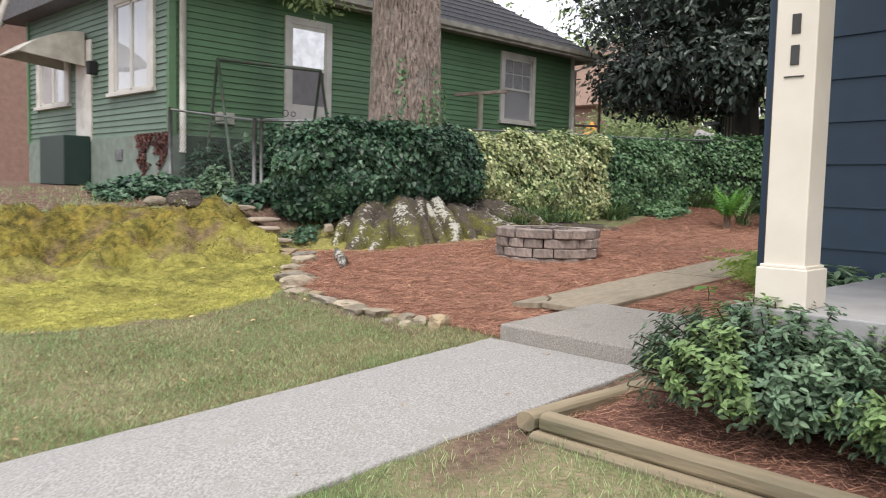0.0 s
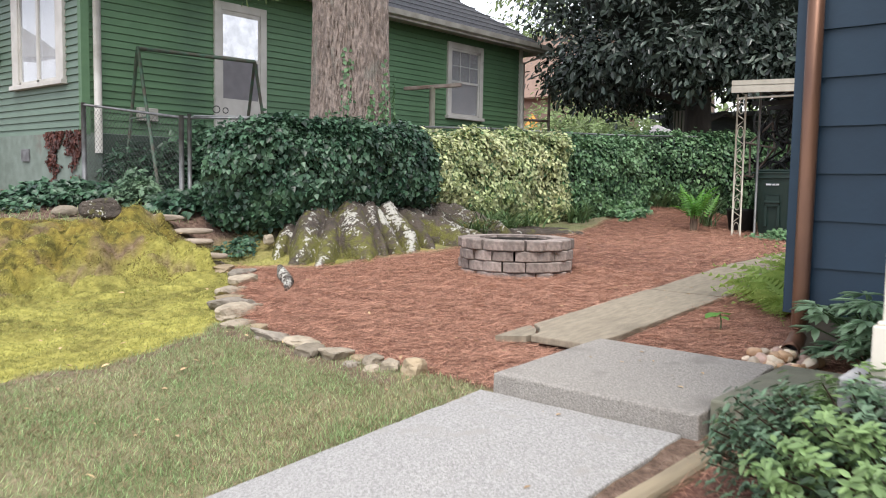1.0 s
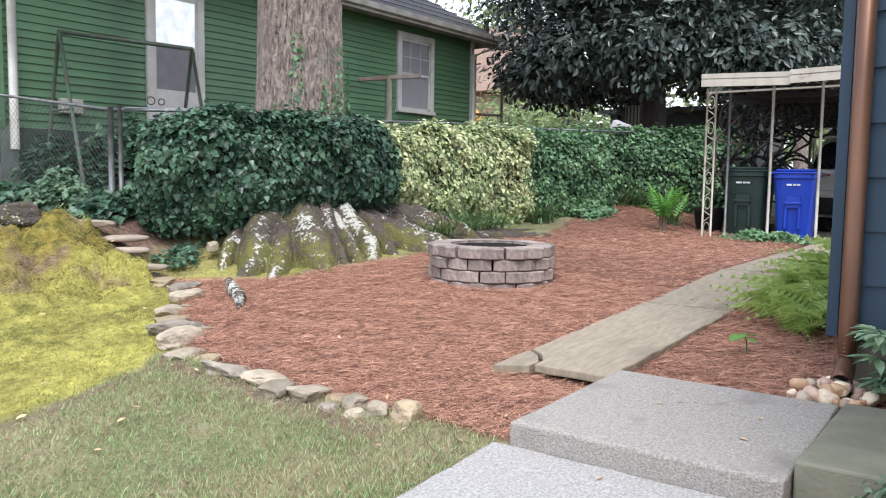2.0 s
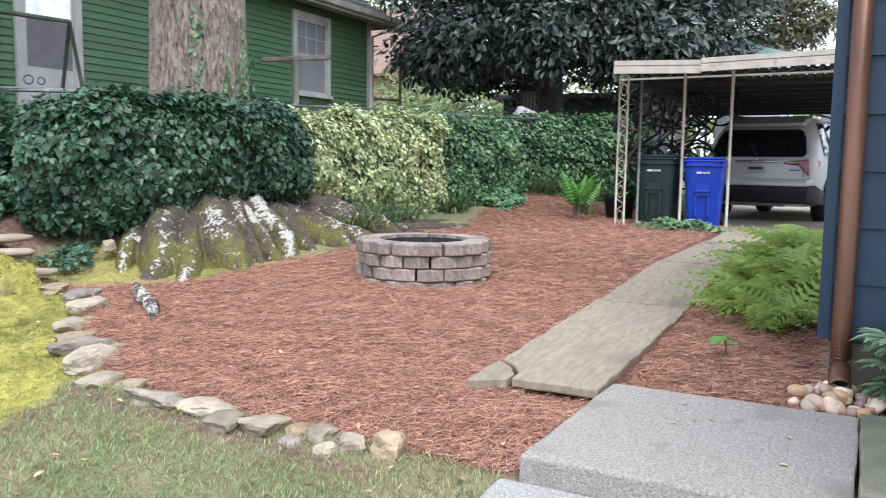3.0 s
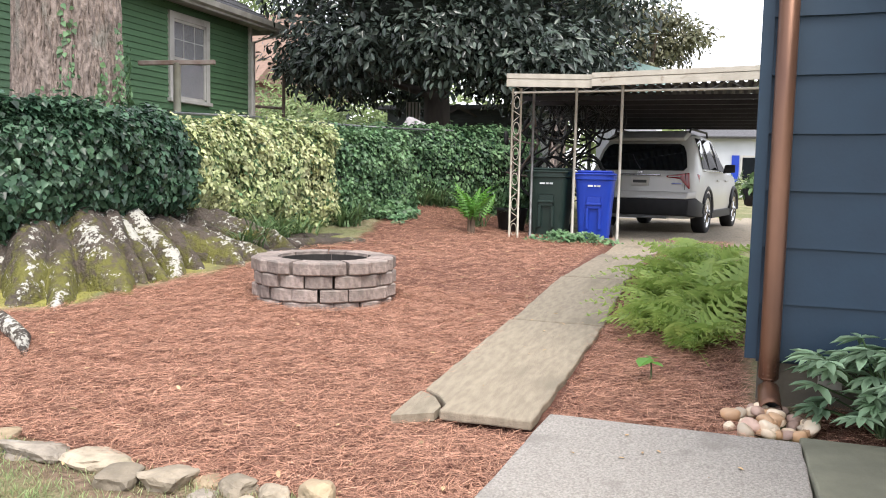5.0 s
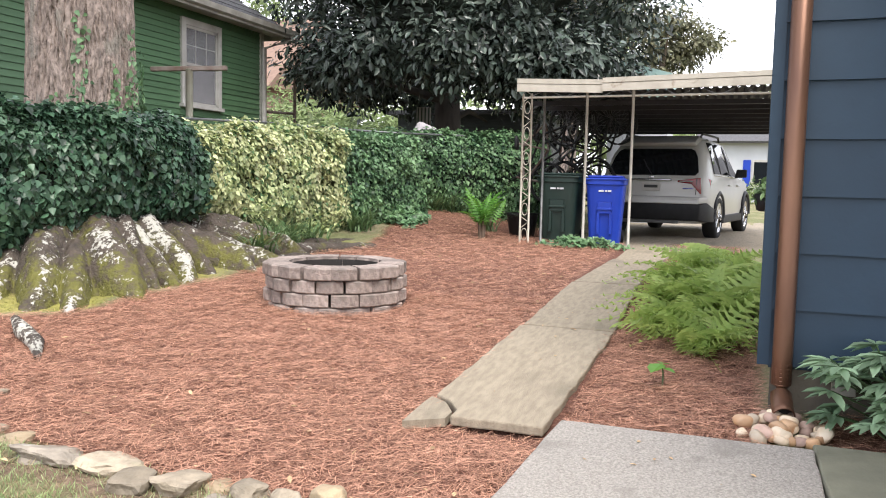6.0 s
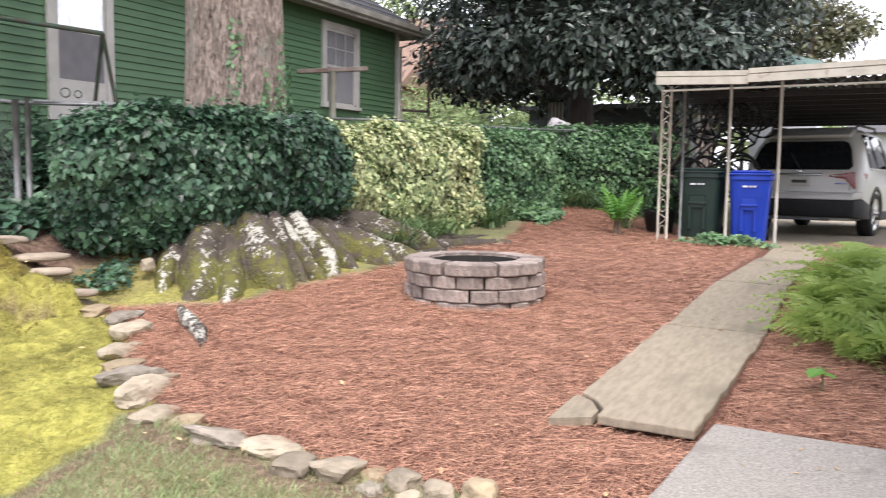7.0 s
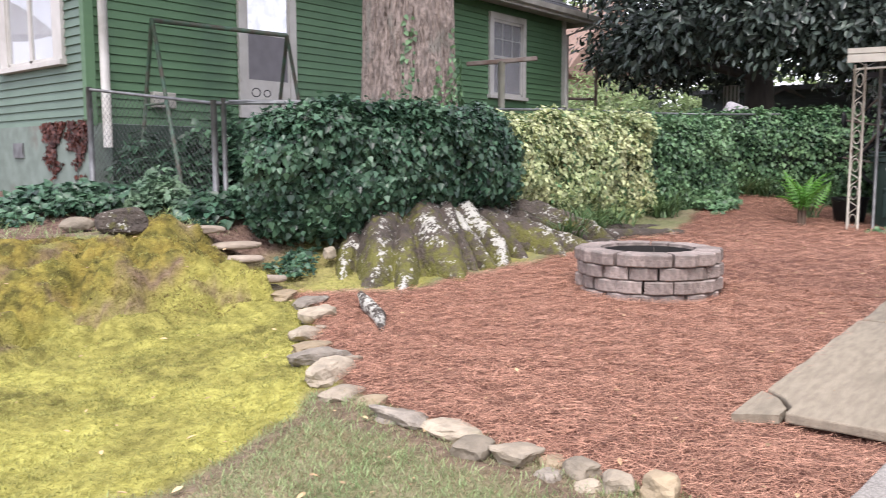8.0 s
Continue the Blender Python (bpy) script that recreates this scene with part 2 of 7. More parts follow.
def box(bm, x0, y0, z0, x1, y1, z1, bevel=0.0):
    if x0 > x1:
        x0, x1 = x1, x0
    if y0 > y1:
        y0, y1 = y1, y0
    if z0 > z1:
        z0, z1 = z1, z0
    v = [bm.verts.new(p) for p in ((x0, y0, z0), (x1, y0, z0), (x1, y1, z0), (x0, y1, z0), (x0, y0, z1), (x1, y0, z1), (x1, y1, z1), (x0, y1, z1))]
    fs = [bm.faces.new([v[i] for i in q]) for q in ((3, 2, 1, 0), (4, 5, 6, 7), (0, 1, 5, 4), (1, 2, 6, 5), (2, 3, 7, 6), (3, 0, 4, 7))]
    if bevel:
        es = {e for f in fs for e in f.edges}
        bmesh.ops.bevel(bm, geom=list(es), offset=bevel, segments=2, affect="EDGES", profile=0.5)
    return bm


def boxed(*a, bevel=0.0):
    return box(bmesh.new(), *a, bevel=bevel)


def prism(bm, outline, z0, z1):
    """An upright prism over an outline of (x, y)."""
    lo = [bm.verts.new((x, y, z0(x, y) if callable(z0) else z0)) for x, y in outline]
    hi = [bm.verts.new((x, y, z1(x, y) if callable(z1) else z1)) for x, y in outline]
    n = len(outline)
    bm.faces.new(hi)
    bm.faces.new(lo[::-1])
    for i in range(n):
        bm.faces.new((lo[i], lo[(i + 1) % n], hi[(i + 1) % n], hi[i]))
    bmesh.ops.recalc_face_normals(bm, faces=bm.faces)
    return bm


def tube(bm, points, radius, sides=8, cap=True):
    """A tube along points; radius is one number or one for each point."""
    pts = [Vector(p) for p in points]
    rad = radius if isinstance(radius, (list, tuple)) else [radius] * len(pts)
    rings = []
    up = Vector((0, 0, 1))
    for i, p in enumerate(pts):
        d = (pts[min(i + 1, len(pts) - 1)] - pts[max(i - 1, 0)]).normalized()
        side = d.cross(up if abs(d.z) < 0.95 else Vector((1, 0, 0))).normalized()
        nrm = side.cross(d)
        rings.append([bm.verts.new(p + rad[i] * (math.cos(a) * side + math.sin(a) * nrm)) for a in (2 * math.pi * k / sides for k in range(sides))])
    for a, b in zip(rings, rings[1:]):
        for k in range(sides):
            f = bm.faces.new((a[k], a[(k + 1) % sides], b[(k + 1) % sides], b[k]))
            f.smooth = True
    if cap:
        bm.faces.new(rings[0])
        bm.faces.new(rings[-1][::-1])
    return bm


def stone_mesh(bm, sx, sy, sz, seed, sub=2, rough=0.22):
    """A worn stone: a ball squared off, lumped and flattened, its base at z = 0."""
    g = random.Random(seed * 17 + 3)
    cuts = [(Vector((g.gauss(0, 1), g.gauss(0, 1), g.gauss(0.3, 0.7))).normalized(), g.uniform(0.55, 0.85)) for _ in range(9 if rough > 0.15 else 2)]
    made = bmesh.ops.create_icosphere(bm, subdivisions=sub, radius=1)["verts"]
    for v in made:
        p = v.co.copy()
        q = Vector([math.copysign(abs(c) ** 0.6, c) for c in p])
        p = p.copy()
        for c_n, c_d in cuts:
            over = p.dot(c_n) - c_d
            if over > 0:
                p -= c_n * over
        q = Vector([math.copysign(abs(c) ** 0.75, c) for c in p])
        k = 1 + 0.5 * rough * (noise.noise(p * 1.3 + Vector((seed * 7.3, seed, 0))) + 0.4 * noise.noise(p * 3.5 + Vector((0, seed * 3.1, seed))))
        v.co = Vector((q.x * sx / 2 * k, q.y * sy / 2 * k, (q.z * k + 1) * sz / 2))
    return bm


def scatter(name, template, faces, at, right, ahead, up, size, mat, parent=None, kind=""):
    """Many copies of one small template joined into one mesh. at, right, ahead, up: n x 3; size: n."""
    at, right, ahead, up = (np.asarray(a, float) for a in (at, right, ahead, up))
    tv = np.asarray(template, float)
    n, k = len(at), len(tv)
    s = np.asarray(size, float).reshape(n, 1, 1)
    co = at[:, None, :] + s * (tv[None, :, 0:1] * right[:, None, :] + tv[None, :, 1:2] * ahead[:, None, :] + tv[None, :, 2:3] * up[:, None, :])
    loops = np.concatenate([np.array(f) for f in faces])
    counts = np.array([len(f) for f in faces])
    li = (np.arange(n)[:, None] * k + loops[None, :]).ravel()
    cnt = np.tile(counts, n)
    me = bpy.data.meshes.new(name)
    me.vertices.add(n * k)
    me.vertices.foreach_set("co", co.ravel())
    me.loops.add(len(li))
    me.loops.foreach_set("vertex_index", li.astype(np.int32))
    me.polygons.add(len(cnt))
    me.polygons.foreach_set("loop_start", np.concatenate([[0], np.cumsum(cnt)[:-1]]).astype(np.int32))
    me.update(calc_edges=True)
    me.materials.append(M[mat] if isinstance(mat, str) else mat)
    ob = new(name, me)
    if parent:
        ob.parent = parent
    if kind:
        ob["kind"] = kind
    return ob


def unit(v):
    return v / np.maximum(np.linalg.norm(v, axis=-1, keepdims=True), 1e-9)


def axes_from(normal, droop, rng, jitter=0.5):
    """Leaf axes: up near the normal, ahead hanging along droop, both jittered."""
    n = unit(normal + rng.normal(0, jitter, normal.shape))
    a = droop + rng.normal(0, 0.45, normal.shape)
    a = unit(a - n * np.sum(a * n, -1, keepdims=True))
    return np.cross(a, n), a, n


# leaf shapes: x across, y along, z out
IVY_LEAF = [(0, 0, 0), (0.42, 0.18, 0.05), (0.3, 0.55, 0.06), (0, 1.0, -0.1), (-0.3, 0.55, 0.06), (-0.42, 0.18, 0.05), (0, 0.4, -0.05)]
IVY_FACES = [(0, 1, 6), (1, 2, 6), (2, 3, 6), (3, 4, 6), (4, 5, 6), (5, 0, 6)]
OVAL_LEAF = [(0, 0, 0), (0.2, 0.35, 0.05), (0.17, 0.7, 0.03), (0, 1.0, -0.08), (-0.17, 0.7, 0.03), (-0.2, 0.35, 0.05), (0, 0.5, -0.04)]
BLADE = [(-0.5, 0, 0), (0.5, 0, 0), (0.3, 0.6, 0.08), (0, 1.0, 0.25)]
BLADE_FACES = [(0, 1, 2), (0, 2, 3)]

# ---- the ground: one sheet, rising from the front lawn over the mossy bank to the neighbour's plot ----
SLOPE_X, SLOPE_Z = [-400, -30, 0, 4, 5, 7.3, 10, 14, 18, 40, 400], [-4, -1.2, -0.35, -0.1, -0.02, 0.15, 0.3, 0.36, 0.3, 0.5, 3]
FOOT_X, FOOT_Y = [-30, 3.5, 5.0, 6.5, 8.5, 11, 13, 20], [8.9, 8.9, 8.35, 8.4, 8.4, 8.7, 8.4, 8.0]
RISE_X, RISE_Z = [-30, 6.5, 9, 12, 14, 40], [0.52, 0.52, 0.44, 0.2, 0.15, 0.15]


def soft_step(v):
    v = np.clip(v, 0, 1)
    return v * v * (3 - 2 * v)


def height(x, y):
    x, y = np.asarray(x, float), np.asarray(y, float)
    z = np.interp(x, SLOPE_X, SLOPE_Z) + 0.04 * np.clip(y - 5, 0, 4)
    foot = np.interp(x, FOOT_X, FOOT_Y)
    wide = np.interp(x, [-30, 4.5, 6.5], [1.1, 1.1, 2.0])
    z = z + np.interp(x, RISE_X, RISE_Z) * soft_step((y - foot) / wide)
    z = z + np.interp(x, [-30, 0, 6], [0.75, 0.35, 0.0]) * soft_step((y - foot) / 5.0)
    z = z + 0.07 * np.exp(-((x - 4.2) / 1.1) ** 2 - ((y - 9.5) / 0.6) ** 2)
    z = z - 0.2 * np.exp(-((x - 6.05) / 0.45) ** 2 - ((y - 9.3) / 0.55) ** 2)
    z = z - 0.05 * np.exp(-((x - 7.9) ** 2 + (y - 6.2) ** 2) / 1.6)
    # the plot before the green house, and the back corner behind the palm, lie higher
    z = z + 0.16 * soft_step((y - 10.4) / 1.4) * soft_step((8.5 - x) / 2)
    z = z + 0.32 * soft_step((x - 10.5) / 5) * soft_step((y - 5.9) / 2.4)
    # ground dipped before the first slab so that its front edge shows to the camera
    z = z - 0.045 * np.exp(-((x - 5.36) / 0.22) ** 2 - ((y - 4.05) / 0.45) ** 2)
    # the planting bed behind the timbers
    return z + 0.06 * soft_step((x - 3.0) / 0.2) * soft_step((2.4 - y) / 0.2) * soft_step((4.4 - x) / 0.3)


def relief(x, y, moss):
    """Hummocks of the mossy bank and small unevenness everywhere."""
    x, y = np.asarray(x, float), np.asarray(y, float)
    bank = soft_step((y - 8.4) / 0.4) * soft_step((10.5 - y) / 0.5) * (x < 6)
    u, v = x + 0.17 * np.sin(y * 3.9 + 1.1 * np.sin(x * 2.3)), y + 0.13 * np.sin(x * 4.7 + 1.4 * np.sin(y * 2.9))
    cushions = 1 - np.abs(np.sin(u * 5.3 + 0.6 * np.sin(v * 7.7)) * np.sin(v * 8.9 + 0.9 * np.sin(u * 4.1)))
    tufts = 1 - np.abs(np.sin(u * 13.7 + v * 5.1) * np.sin(v * 17.3 - u * 6.2))
    broad = np.sin(u * 2.1 + 1.3) * np.sin(v * 3.3 + 0.8 * np.sin(u * 1.7))
    z = bank * moss * (0.1 * broad - 0.17 * cushions ** 3 - 0.05 * tufts ** 2 + 0.08)
    for line, up, run in ((8.72 + 0.16 * np.sin(x * 1.9) + 0.07 * np.sin(x * 5.3), 0.2, 0.8), (9.35 + 0.2 * np.sin(x * 1.3 + 2) + 0.08 * np.sin(x * 6.1), 0.16, 0.6)):
        some = soft_step(0.75 + np.sin(x * 2.3 + 3 * up))
        z = z + moss * (x < 5.6) * up * some * (soft_step((y - line) / 0.08) - soft_step((y - line) / run))
    flat = moss * (1 - bank) * (0.025 * broad - 0.03 * cushions ** 2 - 0.02 * tufts ** 2)
    return z + flat + 0.008 * np.sin(x * 13 + 2 * np.sin(y * 9)) * np.sin(y * 15)


def H(x, y):
    return float(height(x, y))


STONE_LINE_Y = [4.45, 5.0, 5.6, 6.2, 6.7, 7.2, 7.45, 7.8, 8.1, 8.5, 8.8]
STONE_LINE_X = [4.34, 4.33, 4.36, 4.4, 4.52, 4.85, 5.02, 5.42, 5.6, 5.7, 5.76]


def zones(x, y):
    """Shares of straw, moss and bare leaf litter at a place; the rest is lawn."""
    wob = 0.12 * np.sin(x * 5.1 + 1.3 * np.sin(y * 3.7)) * np.cos(y * 4.3 + np.sin(x * 2.9))
    edge = np.interp(y, STONE_LINE_Y, STONE_LINE_X)
    north = np.interp(x, [4, 5.7, 6.4, 7.5, 9, 11, 13, 16], [9, 8.7, 7.9, 7.75, 7.7, 7.5, 7.9, 7.6])
    straw = soft_step((x - edge) / 0.08) * soft_step((north - y + wob * 0.6) / 0.15) * soft_step((y - 2.7) / 0.05) * soft_step((14.5 - x) / 0.1)
    straw = np.maximum(straw, soft_step((x - 4.3) / 0.2) * soft_step((y - 2.7) / 0.05) * soft_step((4.6 - y) / 0.2) * soft_step((14 - x) / 0.1))
    straw = np.maximum(straw, soft_step((x - 2.95) / 0.1) * soft_step((2.5 - y) / 0.1) * soft_step((6.5 - x) / 0.1) * soft_step((y + 4) / 0.3))
    straw = np.maximum(straw, soft_step((x - 13) / 0.2) * soft_step((16.5 - x) / 0.2) * soft_step((y - 5.8) / 0.1) * soft_step((8.2 - y) / 0.2))
    line = np.interp(x, [-8, 0.5, 1.9, 2.4, 3.05, 3.5, 4.2, 4.4], [8.2, 7.05, 6.55, 6.4, 6.1, 6.16, 6.4, 6.48])
    moss = soft_step((y - line + wob * 0.7) / 0.1) * soft_step((10.3 + wob * 4 - y) / 0.5) * soft_step((5.9 - x - wob) / 0.3) * (1 - straw)
    apron = soft_step((y - north - wob) / 0.2) * soft_step((9.6 - y) / 0.3) * soft_step((x - 5.6) / 0.3) * soft_step((11.5 - x) / 0.5)
    moss = np.maximum(moss, 0.75 * apron * (1 - straw))
    bare = soft_step((y - 10.1 - wob * 3) / 0.5) * (1 - moss)
    bare = np.maximum(bare, 0.85 * np.exp(-((y - line + 0.03 + wob * 0.4) / 0.06) ** 2) * (x < 4.6))
    bare = np.maximum(bare, soft_step((x - 5.2) / 0.3) * soft_step((y - 8.6) / 0.2) * soft_step((12 - y) / 0.5) * soft_step((x - 4.4) / 0.5) * (1 - moss) * (1 - straw))
    bare = np.maximum(bare, 0.95 * soft_step((2.66 - y) / 0.05) * soft_step((y - 2.1) / 0.3) * soft_step((x - 2.2 + (2.5 - y)) / 0.5) * (x < 4.4))
    bare = np.maximum(bare, 0.85 * np.exp(-((x - edge + 0.16 + 0.5 * wob) / 0.11) ** 2) * soft_step((y - 4.3) / 0.2) * soft_step((6.75 - y) / 0.2) * (1 - 0.6 * moss))
    # earth tone along lips and in hollows of the bank paints the shade of its creases
    lip = np.exp(-((y - 8.95 - 1.6 * wob) / 0.07) ** 2) * soft_step(2.5 * np.sin(x * 2.7 + 0.6)) * (x < 5)
    for line in (8.7 + 0.16 * np.sin(x * 1.9) + 0.07 * np.sin(x * 5.3), 9.33 + 0.2 * np.sin(x * 1.3 + 2) + 0.08 * np.sin(x * 6.1)):
        lip = np.maximum(lip, 0.9 * np.exp(-((y - line) / 0.045) ** 2) * soft_step(0.4 + np.sin(x * 2.3 + wob * 20)) * (x < 5.4))
    hollow = soft_step(6 * (np.sin(x * 7.1 + 2 * np.sin(y * 4)) * np.sin(y * 8.3 + 1.7 * np.sin(x * 5)) - 0.72)) * soft_step((y - 8.8) / 0.2)
    bare = np.maximum(bare, 0.85 * np.maximum(lip, 0.55 * hollow) * (x < 5.4))
    bare = np.maximum(bare, 0.7 * soft_step((1.9 - x + 3 * wob) / 1.4) * soft_step((y - 8.5 + 2 * wob) / 0.3))
    return straw, moss, bare * (1 - straw)


def ground_material():
    m = bpy.data.materials.new("garden_ground")
    m.use_nodes = True
    n, l = m.node_tree.nodes, m.node_tree.links
    b = n["Principled BSDF"]
    b.inputs["Roughness"].default_value = 0.95
    b.inputs["Specular IOR Level"].default_value = 0.15
    tc = n.new("ShaderNodeTexCoord")

    def noisy(sc, stretch=(1, 1, 1), det=6):
        mp, t = n.new("ShaderNodeMapping"), n.new("ShaderNodeTexNoise")
        mp.inputs["Scale"].default_value = stretch
        l.new(tc.outputs["Object"], mp.inputs[0])
        l.new(mp.outputs[0], t.inputs["Vector"])
        t.inputs["Scale"].default_value, t.inputs["Detail"].default_value = sc, det
        return t.outputs[0]

    def ramp(v, *stops):
        r = n.new("ShaderNodeValToRGB")
        e = r.color_ramp.elements
        for i, (p, c) in enumerate(stops):
            k = e[i] if i < 2 else e.new(p)
            k.position, k.color = p, (*c, 1)
        l.new(v, r.inputs[0])
        return r.outputs[0]

    def mix(f, a, c):
        x = n.new("ShaderNodeMix")
        x.data_type = "RGBA"
        l.new(f, x.inputs[0]), l.new(a, x.inputs[6]), l.new(c, x.inputs[7])
        return x.outputs[2]

    def attr(name):
        a = n.new("ShaderNodeAttribute")
        a.attribute_name = name
        return a.outputs["Fac"]

    lawn = mix(ramp(noisy(1.3), (0.42, (0, 0, 0)), (0.58, (1, 1, 1))), ramp(noisy(30), (0.3, (0.12, 0.135, 0.06)), (0.7, (0.24, 0.245, 0.125))), ramp(noisy(22), (0.35, (0.33, 0.265, 0.175)), (0.65, (0.22, 0.225, 0.115))))
    moss = mix(ramp(noisy(1.6), (0.4, (0, 0, 0)), (0.62, (1, 1, 1))), ramp(noisy(16), (0.32, (0.24, 0.225, 0.05)), (0.68, (0.48, 0.45, 0.12))), ramp(noisy(9), (0.35, (0.12, 0.11, 0.03)), (0.66, (0.35, 0.32, 0.085))))
    straw = mix(noisy(2.2), ramp(noisy(40, (1, 1, 1)), (0.3, (0.075, 0.036, 0.027)), (0.7, (0.23, 0.115, 0.082))), ramp(noisy(60), (0.3, (0.11, 0.055, 0.042)), (0.75, (0.27, 0.145, 0.108))))
    # Browner, darker moss tone for the bank
    bank_moss = mix(noisy(2.4), ramp(noisy(14), (0.32, (0.1, 0.095, 0.022)), (0.68, (0.34, 0.31, 0.065))), ramp(noisy(7), (0.38, (0.05, 0.036, 0.016)), (0.62, (0.26, 0.18, 0.045))))
    bare = ramp(noisy(18), (0.3, (0.1, 0.065, 0.05)), (0.55, (0.19, 0.125, 0.095)), (0.75, (0.27, 0.195, 0.15)))
    col = mix(attr("moss"), lawn, moss)
    col = mix(attr("bank"), col, bank_moss)
    col = mix(attr("bare"), col, bare)
    col = mix(attr("straw"), col, straw)
    l.new(col, b.inputs["Base Color"])
    bp = n.new("ShaderNodeBump")
    bp.inputs["Strength"].default_value, bp.inputs["Distance"].default_value = 1.0, 0.04
    l.new(noisy(45), bp.inputs["Height"])
    l.new(bp.outputs[0], b.inputs["Normal"])
    return m


def build_ground():
    near_x, near_y = np.arange(-3, 18.01, 0.055), np.arange(-3, 14.01, 0.055)
    xs = np.concatenate([[-400, -200, -100, -50, -25, -12, -7, -5], near_x, [19, 20.5, 23, 27, 33, 45, 70, 120, 200, 400]])
    ys = np.concatenate([[-400, -200, -100, -50, -25, -12, -7, -5], near_y, [15, 16.5, 19, 23, 30, 45, 70, 120, 200, 400]])
    X, Y = np.meshgrid(xs, ys, indexing="ij")
    straw, moss, bare = zones(X, Y)
    Z = height(X, Y)
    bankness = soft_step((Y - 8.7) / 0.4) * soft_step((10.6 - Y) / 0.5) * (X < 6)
    Z = Z + relief(X, Y, moss)
    nx, ny = X.shape
    idx = np.arange(nx * ny).reshape(nx, ny)
    quads = np.stack([idx[:-1, :-1], idx[1:, :-1], idx[1:, 1:], idx[:-1, 1:]], -1).reshape(-1, 4)
    me = bpy.data.meshes.new("ground")
    me.vertices.add(nx * ny)
    me.vertices.foreach_set("co", np.stack([X, Y, Z], -1).ravel())
    me.loops.add(quads.size)
    me.loops.foreach_set("vertex_index", quads.ravel().astype(np.int32))
    me.polygons.add(len(quads))
    me.polygons.foreach_set("loop_start", np.arange(0, quads.size, 4, dtype=np.int32))
    me.update(calc_edges=True)
    me.polygons.foreach_set("use_smooth", np.ones(len(quads), bool))
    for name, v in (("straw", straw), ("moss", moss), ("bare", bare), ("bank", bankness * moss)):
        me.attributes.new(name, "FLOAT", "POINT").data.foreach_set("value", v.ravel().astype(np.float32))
    me.materials.append(ground_material())
    return tagged(new("ground", me), "sloping garden ground of lawn, yellow moss and pine straw", "ground", kind="structure")


ground = build_ground()


# ---- concrete walk, landing and side slabs ----
def wavy(points, amount, seed):
    """An outline with a slightly broken edge."""
    rng, out = random.Random(seed), []
    for (x0, y0), (x1, y1) in zip(points, points[1:] + points[:1]):
        n = max(1, int(math.hypot(x1 - x0, y1 - y0) / 0.12))
        for i in range(n):
            t = i / n
            k = amount if i else amount * 0.3
            out.append((x0 + t * (x1 - x0) + rng.uniform(-k, k), y0 + t * (y1 - y0) + rng.uniform(-k, k)))
    return out


def slab(name, outline, top, thick, mat, label, amount=0.006, seed=1):
    bm = prism(bmesh.new(), wavy(outline, amount, seed), lambda x, y: top(x, y) - thick, top)
    ob = part(name, bm, mat)
    bv = ob.modifiers.new("edge", "BEVEL")
    bv.width, bv.segments, bv.limit_method, bv.angle_limit = 0.012, 2, "ANGLE", radians(50)
    return tagged(ob, label, "path", kind="structure")


def walk_top(x, y):
    return float(np.interp(x, [-30, 0, 1.1, 4.33], [-1.16, -0.325, -0.262, -0.062]))


slab("front_walk", [(-25, 2.62), (4.33, 2.62), (4.33, 3.88), (-25, 3.88)], walk_top, 0.14, "concrete_walk", "long pale aggregate concrete front walk sloping up to the landing", 0.006, 3)
slab("landing_pad", [(4.33, 2.54), (5.36, 2.53), (5.36, 3.68), (4.33, 3.79)], lambda x, y: 0.05 + 0.08 * (x - 4.33), 0.24, "concrete_pad", "raised grey concrete landing at the end of the walk", 0.005, 4)
slab("porch_step", [(4.42, 1.8), (5.5, 1.8), (5.5, 2.525), (4.42, 2.525)], lambda x, y: 0.115, 0.3, "concrete_green", "algae-stained concrete step slab beside the landing", 0.004, 5)

side_walk = thing("side_walk", (0, 0, 0), "weathered concrete slab path leading to the carport", "path", kind="structure")


def side_top(x, y):
    return float(np.interp(x, [5.2, 7.5, 9.5, 11.5, 14.5], [0.05, 0.19, 0.318, 0.373, 0.38]))


for i, (a, b, yl0, yl1, yr0, yr1) in enumerate([(5.42, 7.55, 4.28, 4.44, 3.78, 3.71), (7.585, 9.49, 4.42, 4.4, 3.71, 3.75), (9.53, 11.6, 4.38, 4.28, 3.75, 3.7), (11.62, 14.2, 4.25, 4.3, 3.7, 3.5)]):
    bm = prism(bmesh.new(), wavy([(a, yr0), (b, yr1), (b, yl1), (a, yl0)] if i else [(a, yr0), (b, yr1), (b, yl1), (5.74, 4.47), (5.66, 4.36), (5.53, 4.28), (a, yl0)], 0.008, 10 + i), lambda x, y: side_top(x, y) - 0.055, side_top)
    ob = part("paving_slab", bm, "concrete_old", side_walk)
    bv = ob.modifiers.new("edge", "BEVEL")
    bv.width, bv.segments, bv.limit_method, bv.angle_limit = 0.01, 2, "ANGLE", radians(50)
bm = prism(bmesh.new(), wavy([(5.29, 4.5), (5.4, 4.3), (5.51, 4.3), (5.645, 4.38), (5.72, 4.49), (5.6, 4.5)], 0.006, 31), lambda x, y: side_top(x, y) - 0.055, lambda x, y: side_top(x, y) - 0.01)
part("broken_corner", bm, "concrete_old", side_walk, "cracked-off slab corner")
# Floor takes the darker slab concrete to carry the shade under the roof
slab("carport_floor", [(13.6, 0.5), (26, 0.5), (26, 5.9), (13.6, 5.9)], lambda x, y: float(np.interp(x, [13, 14.4, 16, 26], [0.372, 0.375, 0.33, 0.36])), 0.12, "concrete_old", "concrete carport floor and drive", 0.004, 8)

